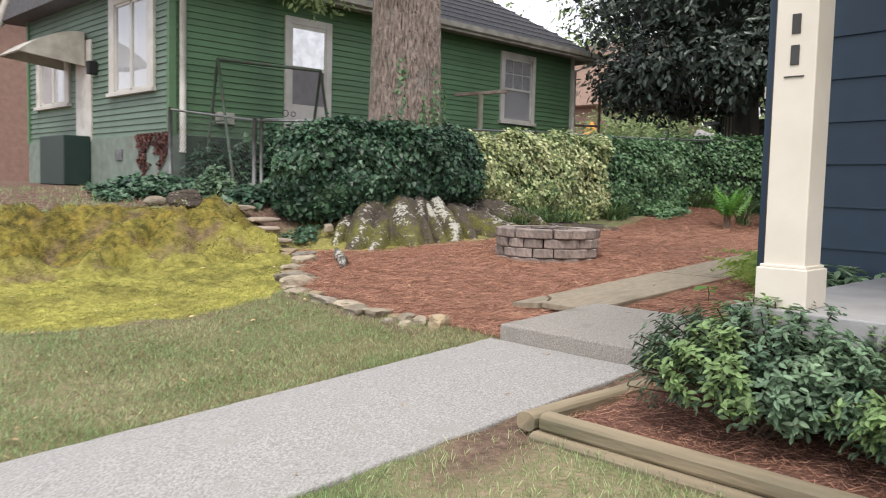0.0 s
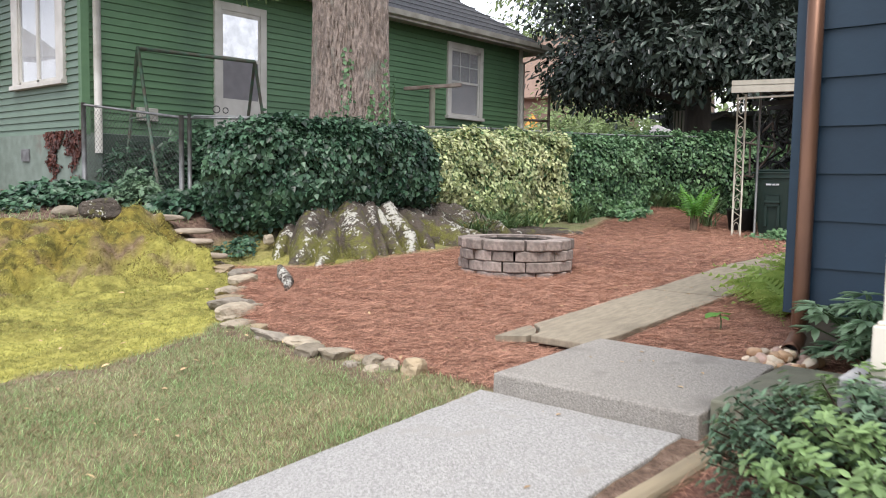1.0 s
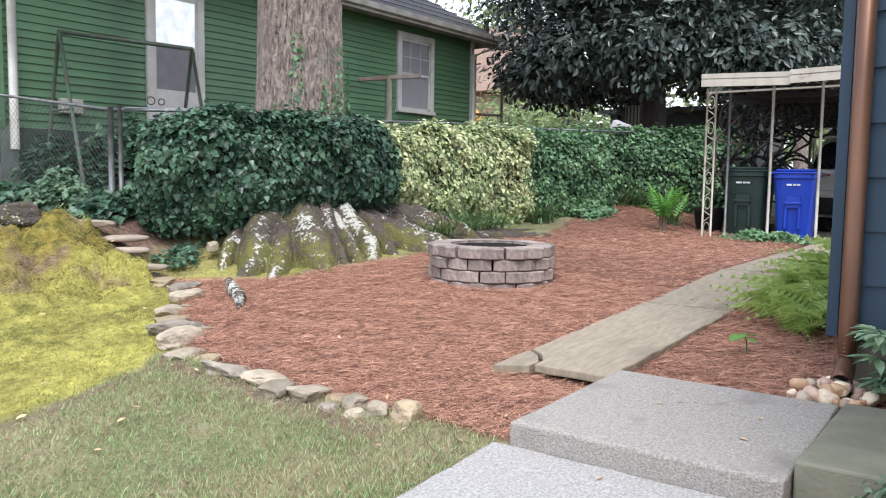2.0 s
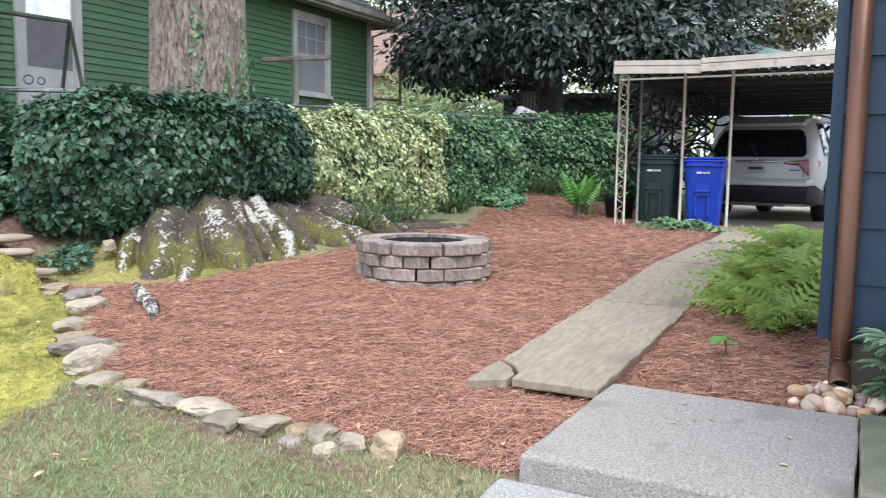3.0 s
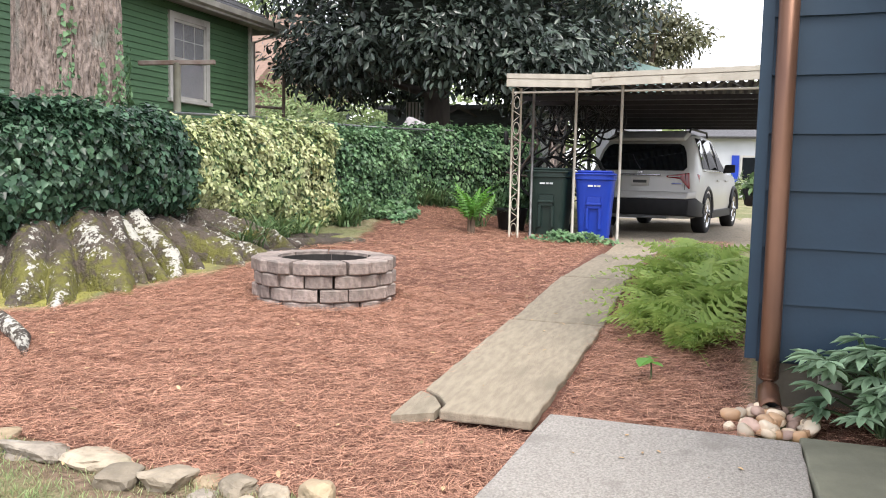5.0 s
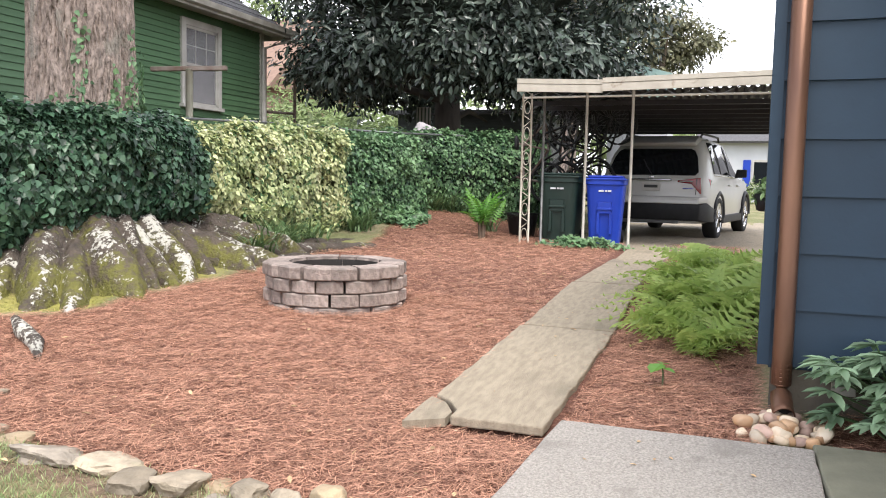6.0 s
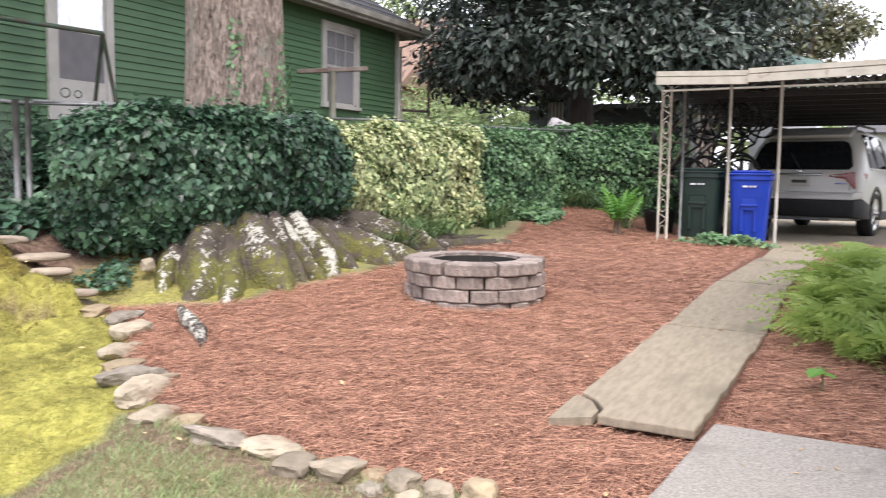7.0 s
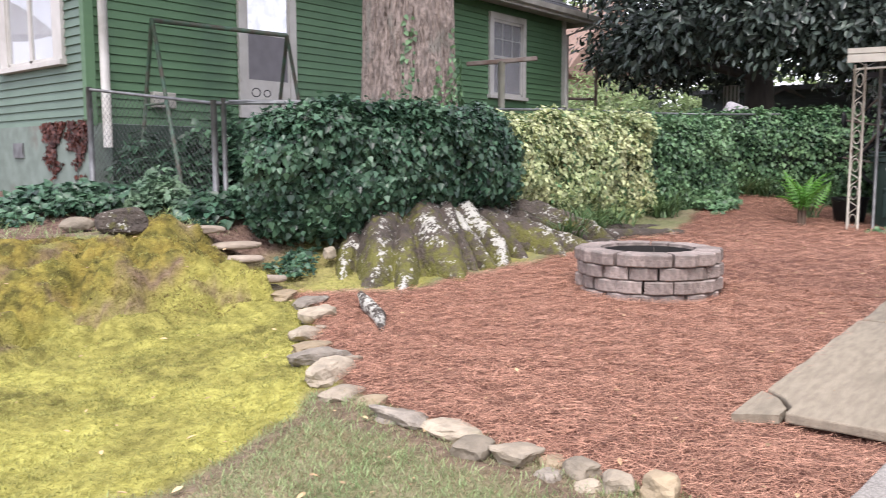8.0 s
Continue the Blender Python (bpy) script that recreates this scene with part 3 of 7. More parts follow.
# ---- the neighbour's green house ----
green_house = thing("green_house", (6.15, 12.7, 1.1), "green clapboard bungalow with white trim and grey shingle roof", "house")
GX0, GX1, GY0, GY1, GZ0, GZ1 = 6.15, 17.1, 12.7, 19.6, 1.8, 4.45


def world_part(name, bm, mat, top, label="", under=None):
    """A part given in world places under the thing at top."""
    ob = part(name, bm, mat, under or top, label)
    ob.matrix_parent_inverse = Matrix.Identity(4)
    if not under:
        ob.matrix_basis = top.matrix_basis.inverted()
    return ob


house_body = boxed(GX0 + 0.06, GY0 + 0.06, 0.4, GX1 - 0.06, GY1 - 0.06, GZ1)
world_part("wall", house_body, "green_siding", green_house)
world_part("foundation", boxed(GX0 + 0.02, GY0 + 0.02, 0.3, GX1 - 0.02, GY1 - 0.02, GZ0), "foundation", green_house, "pale green painted block foundation with rust-red stains")

# Darker green skin paints the shade behind the fence onto this side
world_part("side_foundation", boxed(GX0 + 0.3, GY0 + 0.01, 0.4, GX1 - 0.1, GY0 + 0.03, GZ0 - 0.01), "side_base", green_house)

# clapboards as single boards, clear of the openings
BOARD = 0.108
DOOR = (8.38, 9.42, 1.95, 4.08)
SIDE_WIN = (14.29, 15.54, 2.6, 4.25)
FRONT_WINS = [(13.28, 15.12, 2.55, 4.3), (17.1, 19.0, 2.5, 3.95)]
FRONT_DOOR = (16.0, 16.75, 1.75, 3.7)


def board_mesh(length, along_x):
    """A wedge-shaped clapboard from 0 to length along x (or y), facing -y (or -x)."""
    bm = bmesh.new()
    prof = [(0.0, BOARD), (-0.01, BOARD), (-0.032, 0.007), (0.0, 0.007)]
    ends = []
    for s in (0, length):
        ends.append([bm.verts.new((s, o, z) if along_x else (o, s, z)) for o, z in prof])
    for k in range(4):
        bm.faces.new((ends[0][k], ends[0][(k + 1) % 4], ends[1][(k + 1) % 4], ends[1][k]))
    bm.faces.new(ends[0]), bm.faces.new(ends[1][::-1])
    bmesh.ops.recalc_face_normals(bm, faces=bm.faces)
    me = bpy.data.meshes.new("clapboard")
    bm.to_mesh(me), bm.free()
    me.materials.append(M["green_siding" if along_x else "pale_siding"])
    return me


board_cache = {}


def lay_boards(along_x, lo, hi, z0, z1, holes, parent, inv):
    z = z0
    while z < z1:
        spans = [(lo, hi)]
        for a, b, za, zb in holes:
            if za < z + BOARD * 0.7 and zb > z + BOARD * 0.3:
                spans = [s for u, v in spans for s in ((u, min(v, a)), (max(u, b), v)) if s[1] - s[0] > 0.03]
        for u, v in spans:
            key = (along_x, round(v - u, 3))
            if key not in board_cache:
                board_cache[key] = board_mesh(v - u, along_x)
            at = (u, GY0 + 0.065, z) if along_x else (GX0 + 0.065, u, z)
            share("clapboard", board_cache[key], inv @ Matrix.Translation(at), parent)
        z += BOARD


inv_house = green_house.matrix_basis.inverted()
lay_boards(True, GX0 + 0.1, GX1 - 0.1, GZ0 - 0.02, GZ1 - 0.02, [DOOR, SIDE_WIN], green_house, inv_house)
lay_boards(False, GY0 + 0.1, GY1 - 0.1, GZ0 - 0.02, 6.6, FRONT_WINS + [FRONT_DOOR], green_house, inv_house)
for x0, y0, x1, y1 in ((GX0, GY0, GX0 + 0.12, GY0 + 0.1), (GX1 - 0.1, GY0, GX1, GY0 + 0.1), (GX0, GY1 - 0.1, GX0 + 0.1, GY1)):
    world_part("corner_board", boxed(x0, y0, GZ0 - 0.03, x1, y1, GZ1), "white_trim" if x0 > 10 else "green_siding", green_house)


def window_unit(parent, x0, x1, z0, z1, face, facing, inside, sashes=1, bars=False, side=0.12, rail=True):
    """A window in a wall: casing, sill, sash, panes and what hangs behind. facing 'y': the wall faces -y at y = face; 'x': -x at x = face."""
    def bx(u0, d0, w0, u1, d1, w1, bevel=0.0):
        return boxed(u0, face + d0, w0, u1, face + d1, w1, bevel=bevel) if facing == "y" else boxed(face + d0, u0, w0, face + d1, u1, w1, bevel=bevel)
    win = world_part("window", bx(x0, -0.005, z0, x0 + side, 0.075, z1, 0.004), "white_trim", parent)
    frame_bits = [(x1 - side, -0.005, z0, x1, 0.075, z1), (x0 + side, -0.005, z1 - 0.13, x1 - side, 0.075, z1)]
    for b in frame_bits:
        world_part("casing", bx(*b, 0.004), "white_trim", parent, under=win)
    world_part("sill", bx(x0 - 0.03, -0.05, z0 - 0.02, x1 + 0.03, 0.075, z0 + 0.05, 0.006), "white_trim", parent, under=win)
    a, b = x0 + side, x1 - side
    for i in range(sashes):
        u, v = a + (b - a) * i / sashes, a + (b - a) * (i + 1) / sashes
        bm = bmesh.new()
        for q in ((u, 0.02, z0 + 0.05, u + 0.04, 0.06, z1 - 0.13), (v - 0.04, 0.02, z0 + 0.05, v, 0.06, z1 - 0.13), (u, 0.02, z0 + 0.05, v, 0.06, z0 + 0.1), (u, 0.02, z1 - 0.18, v, 0.06, z1 - 0.13), (u, 0.02, (z0 + z1) / 2 - 0.05, v, 0.06, (z0 + z1) / 2))[:5 if rail else 4]:
            box(bm, *((q[0], face + q[1], q[2], q[3], face + q[4], q[5]) if facing == "y" else (face + q[1], q[0], q[2], face + q[4], q[3], q[5])))
        if bars:
            for k in (1, 2):
                c = u + (v - u) * k / 3
                box(bm, c - 0.008, face + 0.03, (z0 + z1) / 2, c + 0.008, face + 0.05, z1 - 0.18)
            zc = (z0 + z1) / 2 + (z1 - z0) * 0.2
            box(bm, u, face + 0.03, zc - 0.008, v, face + 0.05, zc + 0.008)
        world_part("sash", bm, "white_trim", parent, under=win)
    pane = world_part("pane", bx(a, 0.04, z0 + 0.05, b, 0.046, z1 - 0.13), "glass", parent, under=win)
    pane.visible_shadow = False
    world_part("hanging", bx(a, 0.056, z0 + 0.05, b, 0.059, z1 - 0.13), inside, parent, under=win)
    return win


window_unit(green_house, *SIDE_WIN, GY0, "y", "blind", 1, True)
for w in FRONT_WINS:
    window_unit(green_house, *w, GX0, "x", "curtain", 2, False, 0.24, False)

# the side door: white storm door with a grey screen below and an upper light of chrome, put in for the sky's reflection
d0, d1, dz0, dz1 = DOOR
door = world_part("door", boxed(d0 + 0.13, GY0 + 0.03, dz0, d1 - 0.13, GY0 + 0.058, dz1 - 0.13), "white_trim", green_house, "white storm door with screen panel")
for b in ((d0, GY0 - 0.005, dz0, d0 + 0.13, GY0 + 0.07, dz1), (d1 - 0.13, GY0 - 0.005, dz0, d1, GY0 + 0.07, dz1), (d0 + 0.13, GY0 - 0.005, dz1 - 0.13, d1 - 0.13, GY0 + 0.07, dz1)):
    world_part("casing", boxed(*b, bevel=0.004), "white_trim", green_house, under=door)
for z0, z1 in ((dz0 + 0.05, dz0 + 0.55), (dz0 + 1.19, dz0 + 1.25), (dz1 - 0.2, dz1 - 0.13)):
    world_part("rail", boxed(d0 + 0.13, GY0 + 0.012, z0, d1 - 0.13, GY0 + 0.03, z1), "white_trim", green_house, under=door)
for x in (d0 + 0.13, d1 - 0.165):
    world_part("stile", boxed(x, GY0 + 0.013, dz0, x + 0.035, GY0 + 0.03, dz1 - 0.13), "white_trim", green_house, under=door)
world_part("screen", boxed(d0 + 0.165, GY0 + 0.02, dz0 + 0.55, d1 - 0.165, GY0 + 0.03, dz0 + 1.19), "screen", green_house, under=door)
world_part("pane", boxed(d0 + 0.165, GY0 + 0.02, dz0 + 1.25, d1 - 0.165, GY0 + 0.026, dz1 - 0.2), "chrome", green_house, "upper light that mirrors the sky", under=door)

# hip roof over the far end, gable over the front
EX0, EX1, EY0, EY1, EZ, PITCH = 5.75, 17.5, 12.2, 20.1, 4.46, 0.66
ridge_z = EZ + (EY1 - EY0) / 2 * PITCH
ym, xr = (EY0 + EY1) / 2, EX1 - (EY1 - EY0) / 2
bm = bmesh.new()
c = [bm.verts.new(p) for p in ((EX0, EY0, EZ), (EX1, EY0, EZ), (EX1, EY1, EZ), (EX0, EY1, EZ), (xr, ym, ridge_z), (EX0, ym, ridge_z))]
for q in ((0, 1, 4, 5), (1, 2, 4), (2, 3, 5, 4), (3, 0, 5), (3, 2, 1, 0)):
    bm.faces.new([c[i] for i in q])
roof = world_part("roof", bm, "roof", green_house, "grey asphalt shingle hip roof")
sm = roof.modifiers.new("thick", "SOLIDIFY")
sm.thickness, sm.offset = 0.04, 1
bm = bmesh.new()
for i in range(15):
    s = i * 0.26
    zz = EZ + 0.045 + s * PITCH
    tube(bm, [(EX0, EY0 + s, zz), (EX1 - s, EY0 + s, zz)], 0.012, 5)
    tube(bm, [(EX1 - s, EY0 + s, zz), (EX1 - s, EY1 - s, zz)], 0.012, 5)
world_part("shingle_course", bm, "roof", green_house, under=None)
world_part("fascia", boxed(EX0, EY0 - 0.02, EZ - 0.14, EX1, EY0 + 0.01, EZ + 0.02), "gutter", green_house)
world_part("fascia", boxed(EX1 - 0.01, EY0 + 0.01, EZ - 0.14, EX1 + 0.02, EY1, EZ + 0.02), "gutter", green_house)
world_part("soffit", boxed(EX0, EY0 + 0.01, EZ - 0.05, EX1 - 0.01, GY0 + 0.04, EZ - 0.02), "gutter", green_house)
bm = bmesh.new()
prof = [(0, 0.0), (-0.1, 0.02), (-0.12, 0.12), (-0.105, 0.12), (-0.09, 0.03), (0, 0.012)]
e = [[bm.verts.new((x, EY0 - 0.022 + o, EZ - 0.1 + z)) for o, z in prof] for x in (EX0, EX1 + 0.05)]
for k in range(6):
    bm.faces.new((e[0][k], e[0][(k + 1) % 6], e[1][(k + 1) % 6], e[1][k]))
bm.faces.new(e[0]), bm.faces.new(e[1][::-1])
world_part("gutter", bm, "gutter", green_house)
for x, zb in ((17.02, 1.5), (6.36, 1.5)):
    bm = tube(bmesh.new(), [(x + (0.3 if x > 10 else 0), EY0 - 0.08, EZ - 0.08), (x + (0.28 if x > 10 else 0), EY0 - 0.06, EZ - 0.18), (x, GY0 - 0.06, EZ - 0.38), (x, GY0 - 0.06, zb)], 0.055, 10)
    world_part("downspout", bm, "white_trim", green_house, "white downspout at the corner")
# the rake boards of the front gable
for y0, y1 in ((EY0, ym), (EY1, ym)):
    bm = tube(bmesh.new(), [(EX0 - 0.01, y0, EZ - 0.05), (EX0 - 0.01, y1, ridge_z - 0.05)], 0.11, 4)
    world_part("rake_board", bm, "white_trim", green_house)
# the hood over the front door, its bracket and lamp, and the planted steps
bm = bmesh.new()
n = 8
ring = []
for k in range(n + 1):
    t = k / n
    ring.append([bm.verts.new(p) for p in ((GX0 - 0.02 - 1.2 * t, 16.2, 3.85 - 0.5 * t ** 2), (GX0 - 0.02 - 1.2 * t, 17.3, 3.85 - 0.5 * t ** 2))])
for a, b in zip(ring, ring[1:]):
    bm.faces.new((a[0], a[1], b[1], b[0]))
lower = [bm.verts.new(p) for p in ((GX0 - 0.02, 16.2, 3.2), (GX0 - 0.02, 17.3, 3.2))]
bm.faces.new([r[0] for r in ring] + [lower[0]])
bm.faces.new([r[1] for r in ring][::-1] + [lower[1]])
hood = world_part("hood", bm, "gutter", green_house, "pale metal door hood")
hood.modifiers.new("thick", "SOLIDIFY").thickness = 0.03
world_part("front_door", boxed(GX0 + 0.01, FRONT_DOOR[0], FRONT_DOOR[2], GX0 + 0.055, FRONT_DOOR[1], FRONT_DOOR[3], bevel=0.004), "white_trim", green_house)
world_part("wall_lamp", boxed(GX0 - 0.14, 15.7, 3.0, GX0 + 0.04, 15.84, 3.25, bevel=0.02), "black_plastic", green_house)
world_part("stoop", boxed(GX0 - 0.5, 16.0, 0.9, GX0, 17.3, 1.85, bevel=0.02), "bin_green", green_house, "dark green stoop wall")
world_part("vent", boxed(GX0 - 0.005, 14.55, 1.38, GX0 + 0.03, 14.85, 1.58), "metal_grey", green_house)

# ---- the blue house with its porch ----
blue_house = thing("blue_house", (6.15, 2.78, 0.06), "navy blue house with wide lap siding and copper downspout", "house")
inv_blue = blue_house.matrix_basis.inverted()
BZ = 0.33
bm = prism(bmesh.new(), [(6.2, -7), (6.2, 2.7), (10, 2.36), (10, -7)], BZ - 0.02, 4.0)
world_part("wall", bm, "blue_siding", blue_house)
bm = prism(bmesh.new(), [(6.21, -7), (6.21, 2.69), (10, 2.35), (10, -7)], -0.5, BZ)
world_part("foundation", bm, "blue_foundation", blue_house, "bare block foundation")


def lap_mesh(length, z_h, seed):
    """A wide lap of siding facing -x, its lower edge slightly wavy, thicker below."""
    bm, n = bmesh.new(), 24
    rows = []
    for i in range(n + 1):
        y = -length * i / n
        low = 0.012 * noise.noise(Vector((y * 2.1, seed * 3.7, 0)))
        rows.append([bm.verts.new(p) for p in ((-0.006, y, z_h + 0.015), (-0.03, y, low), (0.0, y, low))])
    for a, b in zip(rows, rows[1:]):
        bm.faces.new((a[0], b[0], b[1], a[1]))
        bm.faces.new((a[1], b[1], b[2], a[2]))
    bm.faces.new(rows[0])
    bmesh.ops.recalc_face_normals(bm, faces=bm.faces)
    me = bpy.data.meshes.new("siding_lap")
    bm.to_mesh(me), bm.free()
    me.materials.append(M["blue_siding"])
    return me


for i in range(12):
    share("siding_lap", lap_mesh(9.6, 0.307, i), inv_blue @ Matrix.Translation((6.2, 2.745, BZ + 0.307 * i)), blue_house)
world_part("corner_board", boxed(6.165, 2.7, BZ, 6.21, 2.76, 4.0), "blue_siding", blue_house)
world_part("soffit", boxed(3.3, -7, 3.3, 6.15, 1.95, 3.4), "white_trim", blue_house)
world_part("wall_vent", boxed(6.19, 2.26, 0.19, 6.215, 2.38, 0.31, bevel=0.004), "gutter", blue_house, "small white foundation vent")

# copper downspout with a ribbed elbow and an open mouth
bm = bmesh.new()
prof = [(6.12, 2.635, 4.0), (6.12, 2.635, 0.4), (6.12, 2.635, 0.24), (6.1, 2.634, 0.19), (6.03, 2.63, 0.15), (5.97, 2.63, 0.125), (5.92, 2.625, 0.11)]
tube(bm, prof, [0.046, 0.046, 0.048, 0.05, 0.051, 0.052, 0.053], 14, cap=False)
spout = world_part("downspout", bm, "copper", blue_house, "aged copper downspout")
spout.modifiers.new("thick", "SOLIDIFY").thickness = 0.006
bm = bmesh.new()
for k in range(6):
    z = 0.36 - 0.022 * k
    tube(bm, [(6.12, 2.635, z), (6.12, 2.635, z - 0.008)], 0.052, 14)
world_part("elbow_rib", bm, "copper", blue_house, under=spout)
# Near-black disc paints the shade inside the open spout
bm = bmesh.new()
bmesh.ops.create_circle(bm, segments=14, radius=0.05, cap_ends=True, matrix=Matrix.Translation((5.99, 2.63, 0.13)) @ Matrix.Rotation(math.pi / 2, 4, "Y"))
world_part("dark_mouth", bm, "soot", blue_house, under=spout)

# porch floor on a base coloured near-black for the shaded gap, and the cream pillar
porch = thing("porch", (3.68, 1.72, 0.0), "grey concrete porch floor over a base coloured dark for the gap's shade", "porch", kind="structure")
world_part("floor", boxed(3.66, -6.9, 0.36, 6.12, 1.76, 0.49, bevel=0.008), "porch_floor", porch)
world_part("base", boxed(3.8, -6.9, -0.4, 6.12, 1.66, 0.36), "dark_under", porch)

pillar = thing("porch_pillar", (3.85, 1.555, 0.49), "cream square porch pillar with wider base", "pillar")
bm = bmesh.new()
box(bm, -0.095, -0.095, 0.18, 0.095, 0.095, 2.8, bevel=0.006)
part("shaft", bm, "cream", pillar)
bm = bmesh.new()
box(bm, -0.12, -0.12, 0.0, 0.12, 0.12, 0.185, bevel=0.006)
box(bm, -0.108, -0.108, 0.184, 0.108, 0.108, 0.2, bevel=0.005)
part("plinth", bm, "cream", pillar)
numbers = part("plaque_edge", boxed(-0.101, -0.045, 1.06, -0.0955, 0.045, 1.066), "dark_ink", pillar)
for zc in (1.3, 1.16):
    part("numeral_bar", boxed(-0.101, -0.02, zc - 0.045, -0.0955, 0.02, zc + 0.045, bevel=0.002), "dark_ink", numbers, "dark numeral bar")

# ---- fire pit ----
def block_mesh(r0, r1, span, h, seed):
    """One curved wall block between two radii, rough-faced."""
    bm, n = bmesh.new(), 3
    cols = []
    for i in range(n + 1):
        a = -span / 2 + span * i / n
        bulge = 0.02 * noise.noise(Vector((i * 1.7, seed * 2.3, 0)))
        rr = r1 - 0.018 * (i in (0, n)) + bulge
        ca, sa = math.cos(a), math.sin(a)
        cols.append([bm.verts.new(p) for p in ((r0 * ca, r0 * sa, 0.003), ((rr - 0.008) * ca, (rr - 0.008) * sa, 0.003), (rr * ca, rr * sa, 0.012), (rr * ca, rr * sa, h - 0.012), ((rr - 0.012) * ca, (rr - 0.012) * sa, h - 0.002), (r0 * ca, r0 * sa, h - 0.002))])
    for a, b in zip(cols, cols[1:]):
        for k in range(6):
            bm.faces.new((a[k], b[k], b[(k + 1) % 6], a[(k + 1) % 6]))
    bm.faces.new(cols[0][::-1]), bm.faces.new(cols[-1])
    bmesh.ops.recalc_face_normals(bm, faces=bm.faces)
    me = bpy.data.meshes.new("wall_block")
    bm.to_mesh(me), bm.free()
    me.materials.append(M["block"])
    return me


pit = thing("fire_pit", (8.0, 6.27, 0.11), "round fire pit of stacked tan concrete wall blocks", "fire pit")
rng = random.Random(4)
N_BLOCK = 16
blocks = [block_mesh(0.43, 0.625, 2 * math.pi / N_BLOCK - 0.016, 0.112, s) for s in range(6)]
caps = [block_mesh(0.41, 0.635, 2 * math.pi / N_BLOCK - 0.014, 0.112, s + 9) for s in range(4)]
for course in range(4):
    me_set = caps if course == 3 else blocks
    for k in range(N_BLOCK):
        ang = 360 / N_BLOCK * (k + 0.5 * (course % 2)) + rng.uniform(-1.4, 1.4)
        s = 1 + rng.uniform(-0.022, 0.022)
        m = pose(0, 0, course * 0.114 - 0.006, rng.uniform(-0.5, 0.5), 0, ang) @ Matrix.Diagonal((s, s, 1, 1))
        share("cap_block" if course == 3 else "wall_block", me_set[k % len(me_set)], m, pit)
bm = bmesh.new()
bmesh.ops.create_cone(bm, segments=40, radius1=0.402, radius2=0.402, depth=0.36, cap_ends=False, matrix=Matrix.Translation((0, 0, 0.24)))
part("soot_lining", bm, "soot", pit, "soot-blackened inner ring")
bm = bmesh.new()
bmesh.ops.create_circle(bm, segments=40, radius=0.432, cap_ends=True, matrix=Matrix.Translation((0, 0, 0.1)))
part("ash_bed", bm, "soot", pit)

# ---- border stones along the straw ----
STONES = [(5.77, 8.78, .3, .2, .08), (5.7, 8.5, .34, .2, .1), (5.62, 8.14, .36, .24, .12), (5.46, 7.8, .34, .3, .14), (5.02, 7.45, .3, .2, .13), (5.22, 7.5, .16, .12, .08), (4.87, 7.2, .34, .17, .1), (4.72, 6.97, .42, .2, .13),
          (4.84, 6.83, .2, .12, .08), (4.56, 6.7, .42, .24, .16), (4.42, 6.4, .36, .22, .08), (4.42, 6.18, .24, .16, .09), (4.36, 5.9, .24, .4, .1), (4.38, 5.58, .24, .36, .1), (4.27, 5.35, .2, .2, .13), (4.33, 5.14, .24, .26, .13),
          (4.4, 4.99, .14, .16, .07), (4.28, 4.93, .16, .15, .08), (4.37, 4.82, .16, .22, .12), (4.26, 4.74, .14, .16, .08), (4.33, 4.62, .17, .16, .14), (4.35, 4.45, .2, .2, .16)]
rng = random.Random(11)
for i, (x, y, sx, sy, sz) in enumerate(STONES):
    ob = part("border_stone", stone_mesh(bmesh.new(), sx, sy, sz * 0.92, i + 1, 3, 0.6), ("stone", "stone_grey", "stone", "stone_orange", "stone")[i * 3 % 5])
    ob.matrix_world = pose(x, y, H(x, y) - 0.04, rng.uniform(-6, 6), rng.uniform(-6, 6), rng.uniform(-25, 25))
    tagged(ob, "rough tan field stone edging the pine straw", "stone", "border stones")

# ---- flat stepping stones set into the bank ----
for i, (x, y, z, sx, sy) in enumerate([(5.71, 8.74, .34, .3, .2), (5.84, 9.26, .46, .34, .2), (5.9, 9.46, .57, .44, .24), (5.64, 9.66, .725, .44, .24)]):
    ob = part("step_stone", stone_mesh(bmesh.new(), sx * 1.1, sy, 0.075, 40 + i, 3, rough=0.12), "flag")
    ob.matrix_world = pose(x, y, z - 0.075, 0, 0, -42 + 6 * i)
    tagged(ob, "flat tan flagstone step set in the bank", "step", "bank steps")
for x, y, z, sx, sy, sz, seed in ((5.05, 9.9, .66, .5, .4, .26, 61), (4.85, 10.4, .68, .36, .24, .14, 62), (6.62, 8.95, .36, .2, .1, .14, 64)):
    ob = part("boulder", stone_mesh(bmesh.new(), sx, sy, sz, seed, 3), "root" if seed == 61 else "stone")
    ob.matrix_world = pose(x, y, z, 0, 0, seed * 20)
    tagged(ob, "lichen-spotted boulder at the top of the bank" if seed == 61 else "half-buried brown stone on the bank", "stone")

# ---- pebbles under the downspout ----
rng = random.Random(21)
